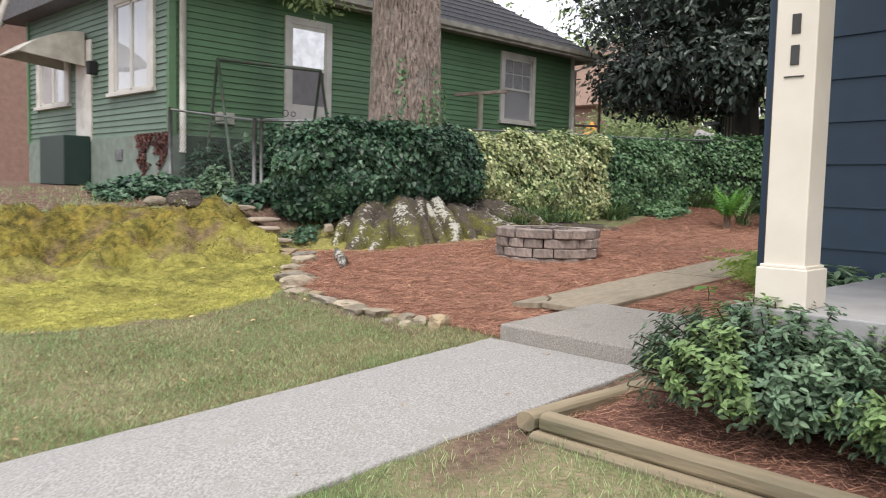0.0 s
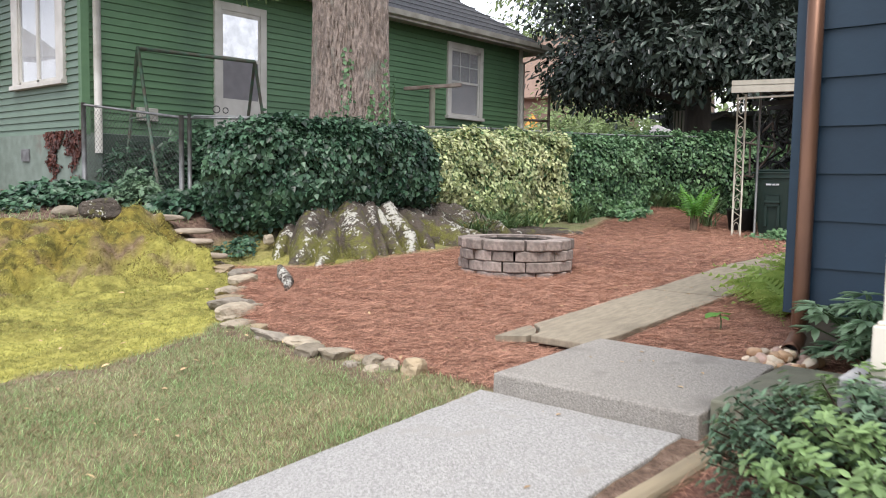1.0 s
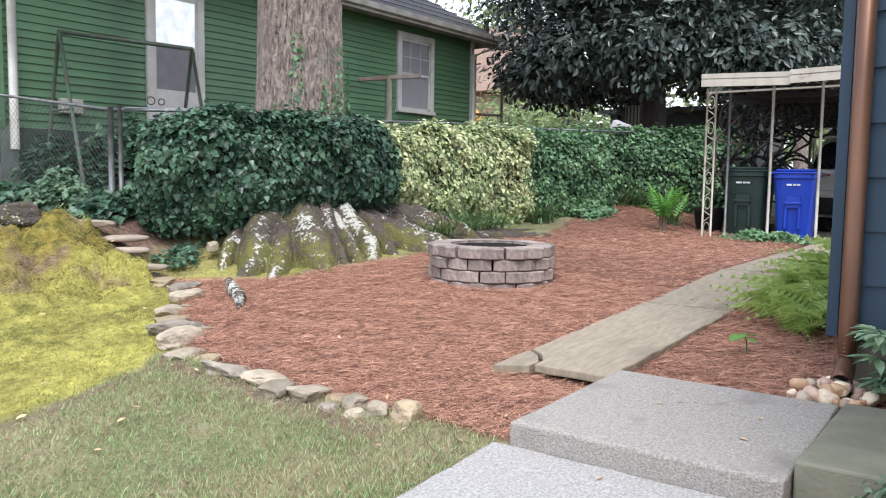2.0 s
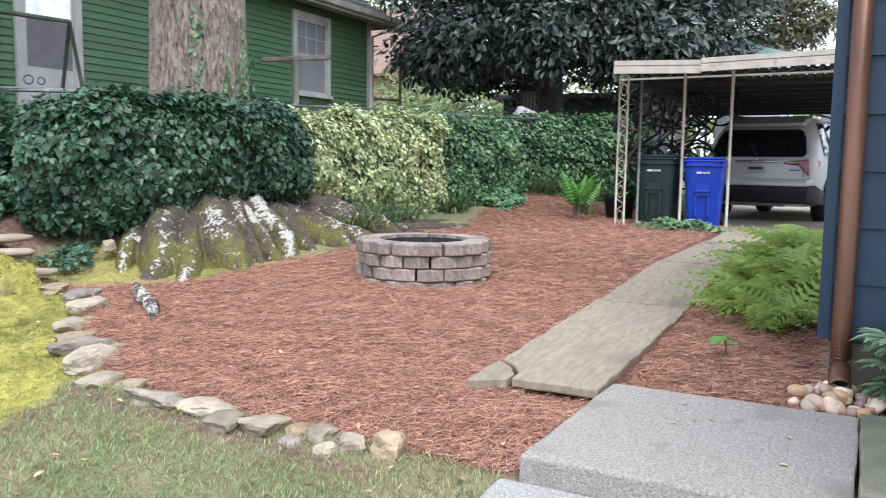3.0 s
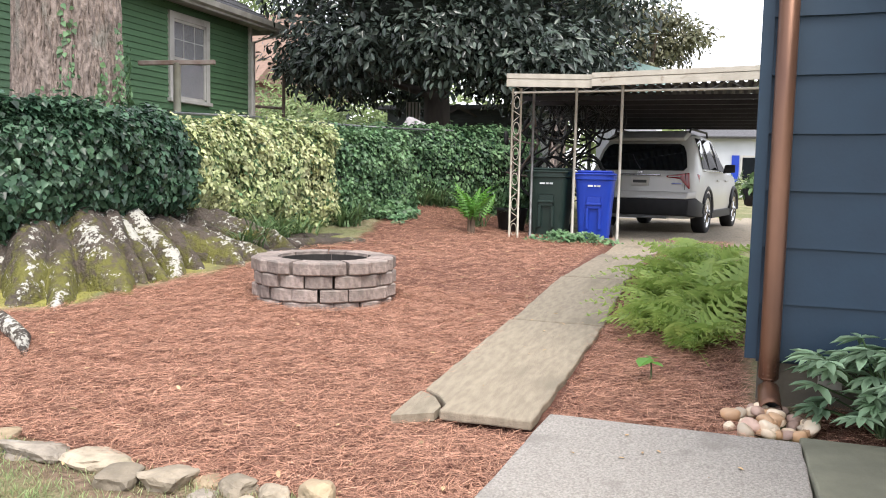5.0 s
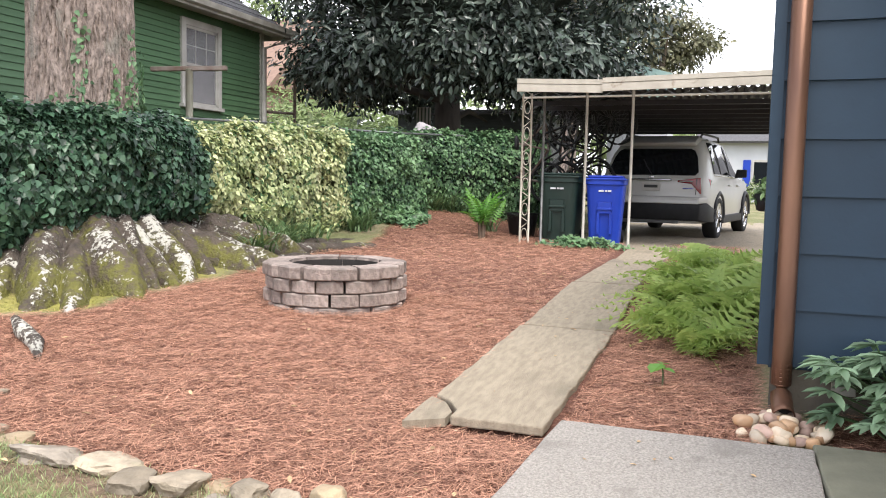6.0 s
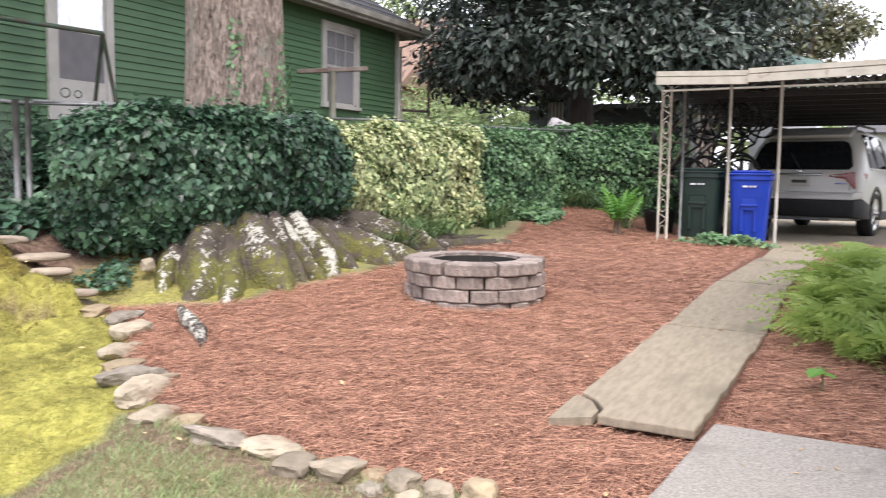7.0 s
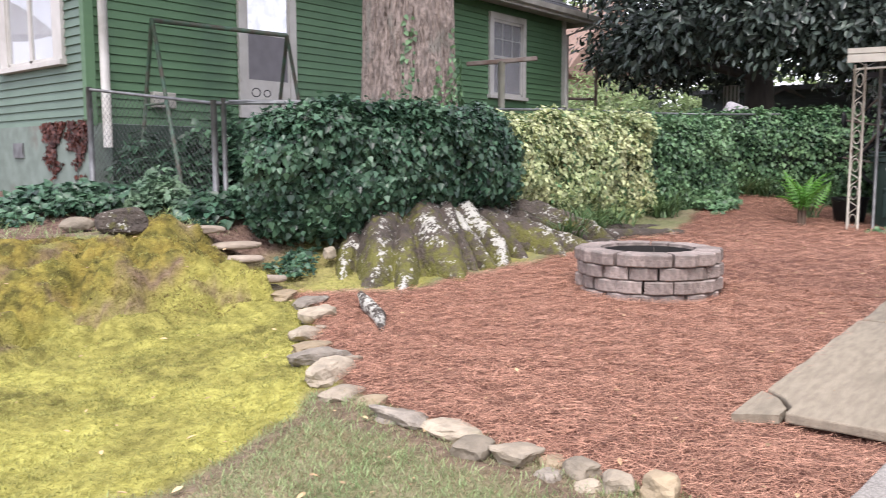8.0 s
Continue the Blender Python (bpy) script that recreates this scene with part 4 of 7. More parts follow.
for i in range(44):
    a, r = rng.uniform(0, 6.28), 0.2 * math.sqrt(rng.random())
    x, y = 5.82 + r * math.cos(a) * 0.9, 2.62 + r * math.sin(a) * 1.15
    s = rng.uniform(0.06, 0.1)
    ob = part("pebble", stone_mesh(bmesh.new(), s * 1.15, s * 0.85, s * 0.72, 70 + i, 3, 0.1), ("pebble", "pebble_orange", "pebble_pink", "pebble")[i % 4], smooth=True)
    ob.matrix_world = pose(x, y, H(x, y) + rng.uniform(0, 0.07) * (1 - r / 0.22), rng.uniform(-20, 20), rng.uniform(-20, 20), rng.uniform(0, 180))
    tagged(ob, "smooth cream and orange river pebble under the downspout", "pebble", "downspout pebbles")

# ---- landscape timbers round the bed ----
def timber(x0, y0, x1, y1, z, lab):
    d = math.hypot(x1 - x0, y1 - y0)
    bm, n = bmesh.new(), 14
    rings = []
    for i in range(n + 1):
        t = d * i / n
        ring = []
        for k in range(12):
            a = 2 * math.pi * (k + 0.5) / 12
            c, s = math.cos(a), math.sin(a)
            w = 0.004 * noise.noise(Vector((t * 3, k * 1.3, d)))
            ring.append(bm.verts.new((t, (0.055 + w) * math.copysign(abs(c) ** 0.75, c), (0.044 + w) * math.copysign(abs(s) ** 0.5, s))))
        rings.append(ring)
    for a, b in zip(rings, rings[1:]):
        for k in range(12):
            bm.faces.new((a[k], a[(k + 1) % 12], b[(k + 1) % 12], b[k]))
    bm.faces.new(rings[0]), bm.faces.new(rings[-1][::-1])
    bmesh.ops.recalc_face_normals(bm, faces=bm.faces)
    ob = part("landscape_timber", bm, "timber")
    ob.matrix_world = pose(x0, y0, z, 0, 0, math.degrees(math.atan2(y1 - y0, x1 - x0)))
    return tagged(ob, lab, "timber", "bed edging timbers")


timber(2.98, 2.36, 2.95, -0.5, -0.175, "lower weathered landscape timber edging the bed")
timber(3.03, 2.34, 3.0, -0.5, -0.09, "upper weathered landscape timber edging the bed")
timber(2.97, 2.42, 4.25, 2.42, -0.1, "weathered landscape timber along the walk side of the bed")

# ---- the great tree in the fence line ----
TX, TY = 8.78, 9.85
tree = thing("oak_tree", (TX, TY, 0.9), "massive old tree with furrowed bark and lichen-covered spreading roots", "tree")
bm = bmesh.new()
SEG, LEV = 260, 80
rows = []
for j in range(LEV + 1):
    z = 0.0 + 8.0 * (j / LEV) ** 1.15
    row = []
    for k in range(SEG):
        a = 2 * math.pi * k / SEG
        r = 0.57 - 0.012 * z + 0.3 * math.exp(-z / 0.5)
        r *= 1 + 0.06 * math.sin(2 * a + 0.6) + 0.03 * math.sin(5 * a + 0.3 * z)
        p = Vector((math.cos(a) * 17, math.sin(a) * 17, z * 3.1))
        ridge = abs(noise.noise(p)) + 0.5 * abs(noise.noise(p * 2.1))
        r += 0.025 - 0.15 * max(0, 0.3 - ridge) + 0.012 * noise.noise(Vector((math.cos(a) * 9, math.sin(a) * 9, z * 6)))
        row.append(bm.verts.new((r * math.cos(a), r * math.sin(a), z)))
    rows.append(row)
for a, b in zip(rows, rows[1:]):
    for k in range(SEG):
        bm.faces.new((a[k], a[(k + 1) % SEG], b[(k + 1) % SEG], b[k]))
part("trunk", bm, "bark", tree, "thick furrowed trunk")


# root flare: buttress roots that merge at the trunk and run out into the straw: bearing, reach, half width, lichen
ROOTS = [(190, 2.2, .2, .2), (201, 2.4, .24, .3), (209, 2.7, .15, .5), (214.5, 3.05, .2, .7), (222, 3.35, .13, .9), (228.5, 2.95, .25, 1.0), (236.5, 2.5, .1, .5), (242, 2.45, .15, 0.9), (247, 2.4, .19, 1.0), (259, 2.15, .16, .8), (268, 2.5, .26, .35), (280, 2.75, .24, .5), (293, 2.7, .22, .35), (306, 2.5, .2, .2)]


def low_ground(x, y):
    return float(np.interp(x, SLOPE_X, SLOPE_Z)) + 0.04 * min(4, max(0, y - 5))


def flare(deg, r):
    """Height over the ground, share of lichen and share of moss at a bearing and a distance from the trunk's middle."""
    far = float(np.interp(deg, [q[0] for q in ROOTS], [q[1] for q in ROOTS])) - 0.45
    tb = min(1.0, max(0.0, (r - 0.55) / (far - 0.55)))
    base = (0.98 - 0.16 * soft_one((deg - 250) / 12)) * (1 - tb) ** (1.3 + 0.5 * soft_one((deg - 250) / 12)) - 0.3 * math.exp(-((deg - 237.5) / 2.6) ** 2) * math.sin(math.pi * tb) ** 0.7
    h, crust = base, 0.0
    for i, (bear, reach, wide, lich) in enumerate(ROOTS):
        t = (r - 0.55) / (reach - 0.55)
        if t > 1.06:
            continue
        sway = 6.5 * noise.noise(Vector((t * 2.3, i * 1.7, 0))) * (0.25 + t)
        d = math.radians(deg - bear - sway) * r
        w = wide * (0.75 + 0.75 * math.sin(math.pi * min(1, max(0, t)) ** 0.8) * 0.6) * (1 - 0.55 * max(0, t) ** 3) * (1 + 0.3 * noise.noise(Vector((t * 5, i * 3.1, 1))))
        if abs(d) >= w * 1.5:
            continue
        knob = 0.05 * noise.noise(Vector((t * 7, i * 2.9, 4)))
        crest = (0.9 + 0.14 * math.sin(i * 2.7)) * max(0, 1 - t) ** (1.2 + 0.3 * math.sin(i * 1.9)) + 0.2 * math.sin(math.pi * min(1, max(0, t)) ** 1.5) + knob
        lich *= soft_one(0.55 + 1.6 * noise.noise(Vector((t * 4.5, i * 5.3, d * 5))))
        crest *= 1 - 0.3 * soft_one((bear - 252) / 12)
        u = d / w
        arch = crest - w * 0.95 * (u * u) * (1 + 0.35 * u * u)
        k = 0.045
        q = max(-1.0, min(1.0, (arch - h) / k))
        if arch > h:
            crust = max(crust, lich * max(0, 1 - abs(u) * 1.05) * soft_one((t - 0.2) / 0.3) * soft_one((1.08 - t) / 0.2))
        h = max(h, arch) + (k * (1 - abs(q)) ** 2 * 0.25 if abs(q) < 1 else 0)
    moss = soft_one((0.5 - h) / 0.35) * (1 - 0.6 * crust)
    return h, crust, moss


def soft_one(v):
    v = min(1.0, max(0.0, v))
    return v * v * (3 - 2 * v)


verts, lichen_at, moss_at = [], [], []
COLS, RINGS = 380, 104
for i in range(COLS):
    deg = 180 + 136 * i / (COLS - 1)
    a = math.radians(deg)
    for j in range(RINGS):
        r = 0.5 + 3.0 * j / (RINGS - 1)
        x, y = TX + r * math.cos(a), TY + r * math.sin(a)
        h, crust, moss = flare(deg, r)
        w = 0.045 * noise.noise(Vector((x * 5, y * 5, 2))) + 0.028 * noise.noise(Vector((x * 14, y * 14, 5))) + 0.012 * noise.noise(Vector((x * 34, y * 34, 8)))
        verts.append((x - TX, y - TY, low_ground(x, y) - 0.07 + h + w * min(1, h * 5) - 0.9))
        lichen_at.append(crust)
        moss_at.append(moss)
quads = [(i * RINGS + j, i * RINGS + j + 1, (i + 1) * RINGS + j + 1, (i + 1) * RINGS + j) for i in range(COLS - 1) for j in range(RINGS - 1)]
me = bpy.data.meshes.new("root_flare")
me.from_pydata(verts, [], quads)
me.polygons.foreach_set("use_smooth", [True] * len(quads))
me.attributes.new("lichen", "FLOAT", "POINT").data.foreach_set("value", lichen_at)
me.attributes.new("moss", "FLOAT", "POINT").data.foreach_set("value", moss_at)
me.materials.append(M["root"])
root_flare = new("root_flare", me)
root_flare.parent = tree
root_flare["label"] = "spreading buttress roots with moss and white lichen"
# long surface roots towards the pit
for pts, r0 in (([(9.0, 8.6), (9.4, 8.0), (10.1, 7.7), (10.8, 7.45), (11.2, 7.25)], 0.16), ([(8.6, 8.5), (8.8, 7.9), (9.3, 7.65), (9.9, 7.5)], 0.15), ([(9.6, 8.9), (10.4, 8.3), (11.3, 7.9), (12.0, 7.75)], 0.12)):
    bm = bmesh.new()
    fine = []
    for (xa, ya), (xb, yb) in zip(pts, pts[1:]):
        for k in range(5):
            t = k / 5
            fine.append((xa + t * (xb - xa), ya + t * (yb - ya)))
    n = len(fine)
    tube(bm, [(x - TX, y - TY, float(np.interp(x, SLOPE_X, SLOPE_Z)) + 0.14 - 0.05 * i / n - 0.9) for i, (x, y) in enumerate(fine)], [r0 * (1 - 0.7 * i / n) + 0.02 * noise.noise(Vector((i * 0.7, r0 * 50, 0))) for i in range(n)], 12)
    part("surface_root", bm, "root", tree, "long mossy surface root")

# limbs high above, and the twigs that hang into view
bm = bmesh.new()
for pts in ([(0, 0, 6.4), (-1.4, -0.6, 7.6), (-3.2, -1.2, 8.2), (-5, -1.6, 7.9)], [(0, 0, 6.8), (1.5, 0.5, 8.2), (3.5, 0.8, 9.2)], [(0, 0, 6.9), (0.3, -1.6, 8.4), (0.5, -3.5, 9.3)], [(0, 0, 7.2), (-0.6, 1.8, 8.8), (-1.0, 3.6, 9.6)]):
    tube(bm, pts, [0.34, 0.24, 0.14, 0.06][:len(pts)], 10)
part("limb", bm, "bark", tree)

# half-rotted log on the straw
bm = bmesh.new()
tube(bm, [(5.84, 7.72, 0.25), (5.72, 7.52, 0.2), (5.6, 7.28, 0.16), (5.42, 7.08, 0.11)], [0.03, 0.06, 0.055, 0.02], 12)
log = part("log", bm, "root")
log.data.attributes.new("lichen", "FLOAT", "POINT").data.foreach_set("value", [0.45] * len(log.data.vertices))
tagged(log, "short lichen-covered log half sunk in pine straw", "log")

# ---- carport ----
CPX, CPZ = 13.4, 0.37
carport = thing("carport", (CPX, 5.9, CPZ), "cream metal carport with lattice posts and corrugated roof", "carport")


def cp(name, bm, mat, label="", under=None):
    return world_part(name, bm, mat, carport, label, under)


# two lengths of fascia meet at a kink
for y0, z0, y1, z1, off in ((6.02, 2.84, 4.75, 2.8, 0.0), (4.75, 2.82, 1.6, 2.9, -0.03)):
    bm = bmesh.new()
    for a, b in ((0.0, 0.07), (0.085, 0.19)):
        v = []
        for y, z in ((y0, z0), (y1, z1)):
            v.append([bm.verts.new(p) for p in ((CPX + off - 0.01, y, z - a), (CPX + off - 0.01, y, z - b), (CPX + off + 0.03, y, z - b), (CPX + off + 0.03, y, z - a))])
        for k in range(4):
            bm.faces.new((v[0][k], v[0][(k + 1) % 4], v[1][(k + 1) % 4], v[1][k]))
        bm.faces.new(v[0]), bm.faces.new(v[1][::-1])
    v = [bm.verts.new(p) for p in ((CPX + off + 0.01, y0, z0 - 0.06), (CPX + off + 0.01, y0, z0 - 0.1), (CPX + off + 0.01, y1, z1 - 0.1), (CPX + off + 0.01, y1, z1 - 0.06))]
    bm.faces.new(v)
    bmesh.ops.recalc_face_normals(bm, faces=bm.faces)
    cp("fascia", bm, "cream_metal")
# corrugated roof, in lengths whose waves lap out of step, so that daylight shows in the laps
LENGTHS = 8
for k in range(LENGTHS):
    x0, x1 = CPX + 0.03 + 6.97 * k / LENGTHS, CPX + 0.03 + 6.97 * (k + 1) / LENGTHS + 0.01
    bm, rows = bmesh.new(), []
    for i in range(170):
        y = 6.0 - 4.6 * i / 169
        zz = 2.72 + 0.024 * math.sin(2 * math.pi * y / 0.13 + math.pi * (k % 2)) + (0.07 if y > 4.75 else 0.02 + 0.02 * (4.75 - y))
        rows.append([bm.verts.new((x0, y, zz - 0.017 * (x0 - CPX) + 0.012 * (k > 0))), bm.verts.new((x1, y, zz - 0.017 * (x1 - CPX) + 0.012))])
    for a, b in zip(rows, rows[1:]):
        bm.faces.new((a[0], a[1], b[1], b[0]))
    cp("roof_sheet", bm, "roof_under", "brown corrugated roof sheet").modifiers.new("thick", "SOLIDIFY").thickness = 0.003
for k in range(9):
    x = CPX + 0.7 + 0.72 * k
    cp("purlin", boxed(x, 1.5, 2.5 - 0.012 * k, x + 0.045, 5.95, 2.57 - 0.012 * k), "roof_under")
# truss under the fascia
bm = bmesh.new()
tube(bm, [(CPX + 0.05, 5.95, 2.56), (CPX + 0.05, 1.6, 2.58)], 0.018, 6)
cp("truss_chord", bm, "cream_metal")
bm = bmesh.new()
y, up_way = 5.85, True
while y > 1.8:
    z0, z1 = (2.56, 2.68) if up_way else (2.68, 2.56)
    tube(bm, [(CPX + 0.05, y, z0), (CPX + 0.05, y - 0.27, z1)], 0.007, 5)
    y -= 0.27
    up_way = not up_way
cp("truss_web", bm, "metal_grey")


def lattice_post(x, y):
    top = cp("lattice_post", tube(bmesh.new(), [(x, y + 0.09, CPZ - 0.05), (x, y + 0.09, 2.62)], 0.016, 4), "cream_metal")
    cp("bar", tube(bmesh.new(), [(x, y - 0.04, CPZ - 0.05), (x, y - 0.04, 2.62)], 0.016, 4), "cream_metal", under=top)
    bm = bmesh.new()
    z = CPZ + 0.05
    while z < 2.4:
        pts = []
        for k in range(15):
            a = k / 14 * 2 * math.pi
            pts.append((x, y + 0.025 + 0.045 * math.sin(a), z + 0.09 - 0.09 * math.cos(a)))
        tube(bm, pts, 0.006, 4, cap=False)
        tube(bm, [(x, y + 0.085, z + 0.18), (x, y - 0.035, z + 0.28)], 0.006, 4)
        tube(bm, [(x, y - 0.035, z + 0.28), (x, y + 0.085, z + 0.36)], 0.006, 4)
        z += 0.38
    cp("scroll", bm, "cream_metal", under=top)


lattice_post(CPX + 0.04, 5.84)
for x, y, m in ((CPX + 0.28, 5.66, "metal_grey"), (CPX + 0.03, 4.97, "gutter"), (CPX + 0.03, 4.31, "gutter"), (20.2, 5.8, "cream_metal"), (20.2, 1.7, "cream_metal"), (16.8, 5.85, "cream_metal")):
    cp("post", tube(bmesh.new(), [(x, y, CPZ - 0.06), (x, y, 2.66)], 0.021, 4), m)

# ---- wheeled bins ----
def wheeled_bin(x, y, z, mat, lab, w=0.58, d=0.66, h=1.02, rz=0.0, mark=True):
    ob = thing("wheeled_bin", (x, y, z), lab, "bin", "wheeled bins", rz=rz)
    bm = bmesh.new()
    prof = [(0.0, 0.0, 0.78), (0.06, 0.0, 0.8), (0.55 * h, 0.0, 0.92), (0.86 * h, 0.0, 1.0), (0.87 * h, 0.0, 1.06), (0.93 * h, 0.0, 1.06)]
    rings = []
    for zz, _, s in prof:
        ring = []
        for k in range(24):
            a = 2 * math.pi * (k + 0.5) / 24
            c, sn = math.cos(a), math.sin(a)
            ring.append(bm.verts.new((d / 2 * s * math.copysign(abs(c) ** 0.28, c), w / 2 * s * math.copysign(abs(sn) ** 0.28, sn), zz)))
        rings.append(ring)
    for a, b in zip(rings, rings[1:]):
        for k in range(24):
            bm.faces.new((a[k], a[(k + 1) % 24], b[(k + 1) % 24], b[k]))
    bm.faces.new(rings[0][::-1]), bm.faces.new(rings[-1])
    part("body", bm, mat, ob)
    bm = bmesh.new()
    box(bm, -d / 2 * 1.1, -w / 2 * 1.08, 0.93 * h, d / 2 * 1.1, w / 2 * 1.08, 0.96 * h, bevel=0.012)
    box(bm, -d / 2 * 0.9, -w / 2 * 0.9, 0.96 * h, d / 2 * 0.9, w / 2 * 0.9, h, bevel=0.02)
    part("lid", bm, mat, ob)
    part("handle", tube(bmesh.new(), [(d / 2 + 0.04, -w * 0.36, 0.92 * h), (d / 2 + 0.1, -w * 0.36, 0.95 * h), (d / 2 + 0.1, w * 0.36, 0.95 * h), (d / 2 + 0.04, w * 0.36, 0.92 * h)], 0.014, 6), mat, ob)
    f = -d / 2
    part("lift_recess", boxed(f * 0.94, -w * 0.18, 0.45 * h, f * 0.9 - 0.02, w * 0.18, 0.62 * h, bevel=0.01), "black_plastic" if not mark else mat, ob)
    part("lift_bar", boxed(f * 0.95 - 0.02, -w * 0.2, 0.5 * h, f * 0.9, w * 0.2, 0.535 * h, bevel=0.008), mat, ob)
    part("front_rib", boxed(f * 0.87 - 0.03, -w * 0.2, 0.15 * h, f * 0.8, -w * 0.12, 0.46 * h, bevel=0.01), mat, ob)
    part("front_rib", boxed(f * 0.87 - 0.03, w * 0.12, 0.15 * h, f * 0.8, w * 0.2, 0.46 * h, bevel=0.01), mat, ob)
    for k, (a, b) in enumerate(((-0.16, -0.03), (0.0, 0.06), (0.08, 0.16))):
        part("lettering", boxed(f * 1.0 - 0.004, -w * b, 0.765 * h, f * 0.96, -w * a, 0.79 * h), "white_ink", ob, "pale lettering bar")
    for s in (-1, 1):
        bm = bmesh.new()
        bmesh.ops.create_cone(bm, segments=18, radius1=0.1, radius2=0.1, depth=0.05, cap_ends=True, matrix=Matrix.Translation((d / 2 - 0.02, s * w * 0.42, 0.1)) @ Matrix.Rotation(math.pi / 2, 4, "X"))
        part("wheel", bm, "tyre", ob)
    return ob


wheeled_bin(14.1, 4.74, 0.375, "bin_blue", "bright blue plastic wheeled recycling bin", h=1.05, rz=4)
wheeled_bin(14.15, 5.44, 0.375, "bin_green", "dark green plastic wheeled rubbish bin", h=1.08, w=0.64, rz=-3)

bm = bmesh.new()
tube(bm, [(0, 0, 0), (0, 0, 0.02), (0, 0, 0.36), (0, 0, 0.4), (0, 0, 0.4), (0, 0, 0.3)], [0.17, 0.2, 0.25, 0.27, 0.235, 0.22], 24)
pot = part("plant_pot", bm, "black_plastic")
pot.matrix_world = pose(14.35, 6.12, H(14.35, 6.12) - 0.01)
tagged(pot, "empty black plastic nursery pot beside the carport", "pot")

# ---- the parked car, tail towards the garden ----
CX, CY, CZ = 16.25, 4.28, 0.335
car = thing("car", (CX, CY, CZ), "silver sport utility vehicle parked in the carport", "car", rz=-10.0)
BELT = 1.1


def tail_lean(z):
    """How far the tail stands back at a height: the window slopes, the bumper juts out."""
    return float(np.interp(z, [0.3, 0.55, 0.75, 1.1, 1.62, 1.8], [0.06, 0.0, 0.05, 0.07, 0.4, 0.62]))


CAR_X = [0.0, 0.03, 0.12, 0.4, 1.0, 1.8, 2.5, 3.0, 3.4, 4.2, 4.7, 4.9]
CAR_W = [0.84, 0.9, 0.96, 0.995, 1.0, 1.0, 0.995, 0.99, 0.985, 0.95, 0.84, 0.7]
CAR_TOP = [1.77, 1.79, 1.81, 1.84, 1.86, 1.86, 1.82, 1.5, 1.18, 1.1, 0.96, 0.84]


def side_y(frac):
    """Half width of the cabin, as a share of the body's, at a share of its height."""
    return float(np.interp(frac, [0, 0.08, 0.6, 0.9, 1.0], [0.965, 0.945, 0.84, 0.735, 0.56]))


def car_point(x, w, top, row):
    lower = [(0.86, 0.3), (0.97, 0.36), (1.0, 0.5), (1.0, 0.66), (1.012, 0.84), (0.995, 0.98)]
    if row < len(lower):
        y, z = lower[row]
    else:
        frac = (0, 0.08, 0.35, 0.6, 0.9, 1.0)[row - len(lower)]
        y, z = side_y(frac), min(BELT, top - 0.03) + (top - min(BELT, top - 0.03)) * frac
    fade = max(0.0, 1 - x / 0.9)
    return x + tail_lean(z) * fade, w * y, z


def car_shell():
    bm, rings = bmesh.new(), []
    for x, w, top in zip(CAR_X, CAR_W, CAR_TOP):
        half = [car_point(x, w, top, k) for k in range(12)]
        rings.append([bm.verts.new(q) for q in half] + [bm.verts.new((a, -b, c)) for a, b, c in reversed(half)])
    n = len(rings[0])
    for a, b in zip(rings, rings[1:]):
        for k in range(n):
            bm.faces.new((a[k], a[(k + 1) % n], b[(k + 1) % n], b[k]))
    for ring in (rings[0], rings[-1]):
        for k in range(n // 2 - 1):
            bm.faces.new((ring[k], ring[k + 1], ring[n - 2 - k], ring[n - 1 - k]))
    bmesh.ops.recalc_face_normals(bm, faces=bm.faces)
    for f in bm.faces:
        f.smooth = True
    return bm


def loft(sections, mat, name, parent=None, smooth=True, soft=0.02):
    bm = bmesh.new()
    rings = [[bm.verts.new(q) for q in sec] for sec in sections]
    n = len(rings[0])
    for a, b in zip(rings, rings[1:]):
        for k in range(n):
            bm.faces.new((a[k], a[(k + 1) % n], b[(k + 1) % n], b[k]))
    bm.faces.new(rings[0]), bm.faces.new(rings[-1][::-1])
    bmesh.ops.recalc_face_normals(bm, faces=bm.faces)
    ob = part(name, bm, mat, parent or car, smooth=smooth)
    bv = ob.modifiers.new("soft", "BEVEL")
    bv.width, bv.segments, bv.limit_method, bv.angle_limit = soft, 3, "ANGLE", radians(35)
    return ob


def sheet(name, points, mat, thick=0.012, label=""):
    """A thin panel over an outline in space."""
    bm = bmesh.new()
    bm.faces.new([bm.verts.new(q) for q in points])
    bmesh.ops.recalc_face_normals(bm, faces=bm.faces)
    ob = part(name, bm, mat, car, label)
    sd = ob.modifiers.new("thick", "SOLIDIFY")
    sd.thickness, sd.offset = thick, 0
    return ob


def on_side(x, frac, sgn, out=0.012):
    w, top = float(np.interp(x, CAR_X, CAR_W)), float(np.interp(x, CAR_X, CAR_TOP))
    return x, sgn * (w * side_y(frac) + out), BELT + (top - BELT) * frac


body = part("body", car_shell(), "car_paint", car)
bv = body.modifiers.new("soft", "BEVEL")
bv.width, bv.segments, bv.limit_method, bv.angle_limit = 0.03, 3, "ANGLE", radians(40)


def on_tail(y, z, out=0.012):
    return tail_lean(z) - out, y, z


# rear window with rounded corners, its wiper and the lip above it
rear = [(-0.8, 1.2), (-0.75, 1.14), (0.75, 1.14), (0.8, 1.2), (0.74, 1.46), (0.68, 1.57), (0.6, 1.61), (-0.6, 1.61), (-0.68, 1.57), (-0.74, 1.46)]
sheet("rear_window", [on_tail(y, z, 0.016) for y, z in rear], "car_glass", 0.02, "dark tinted rear window")
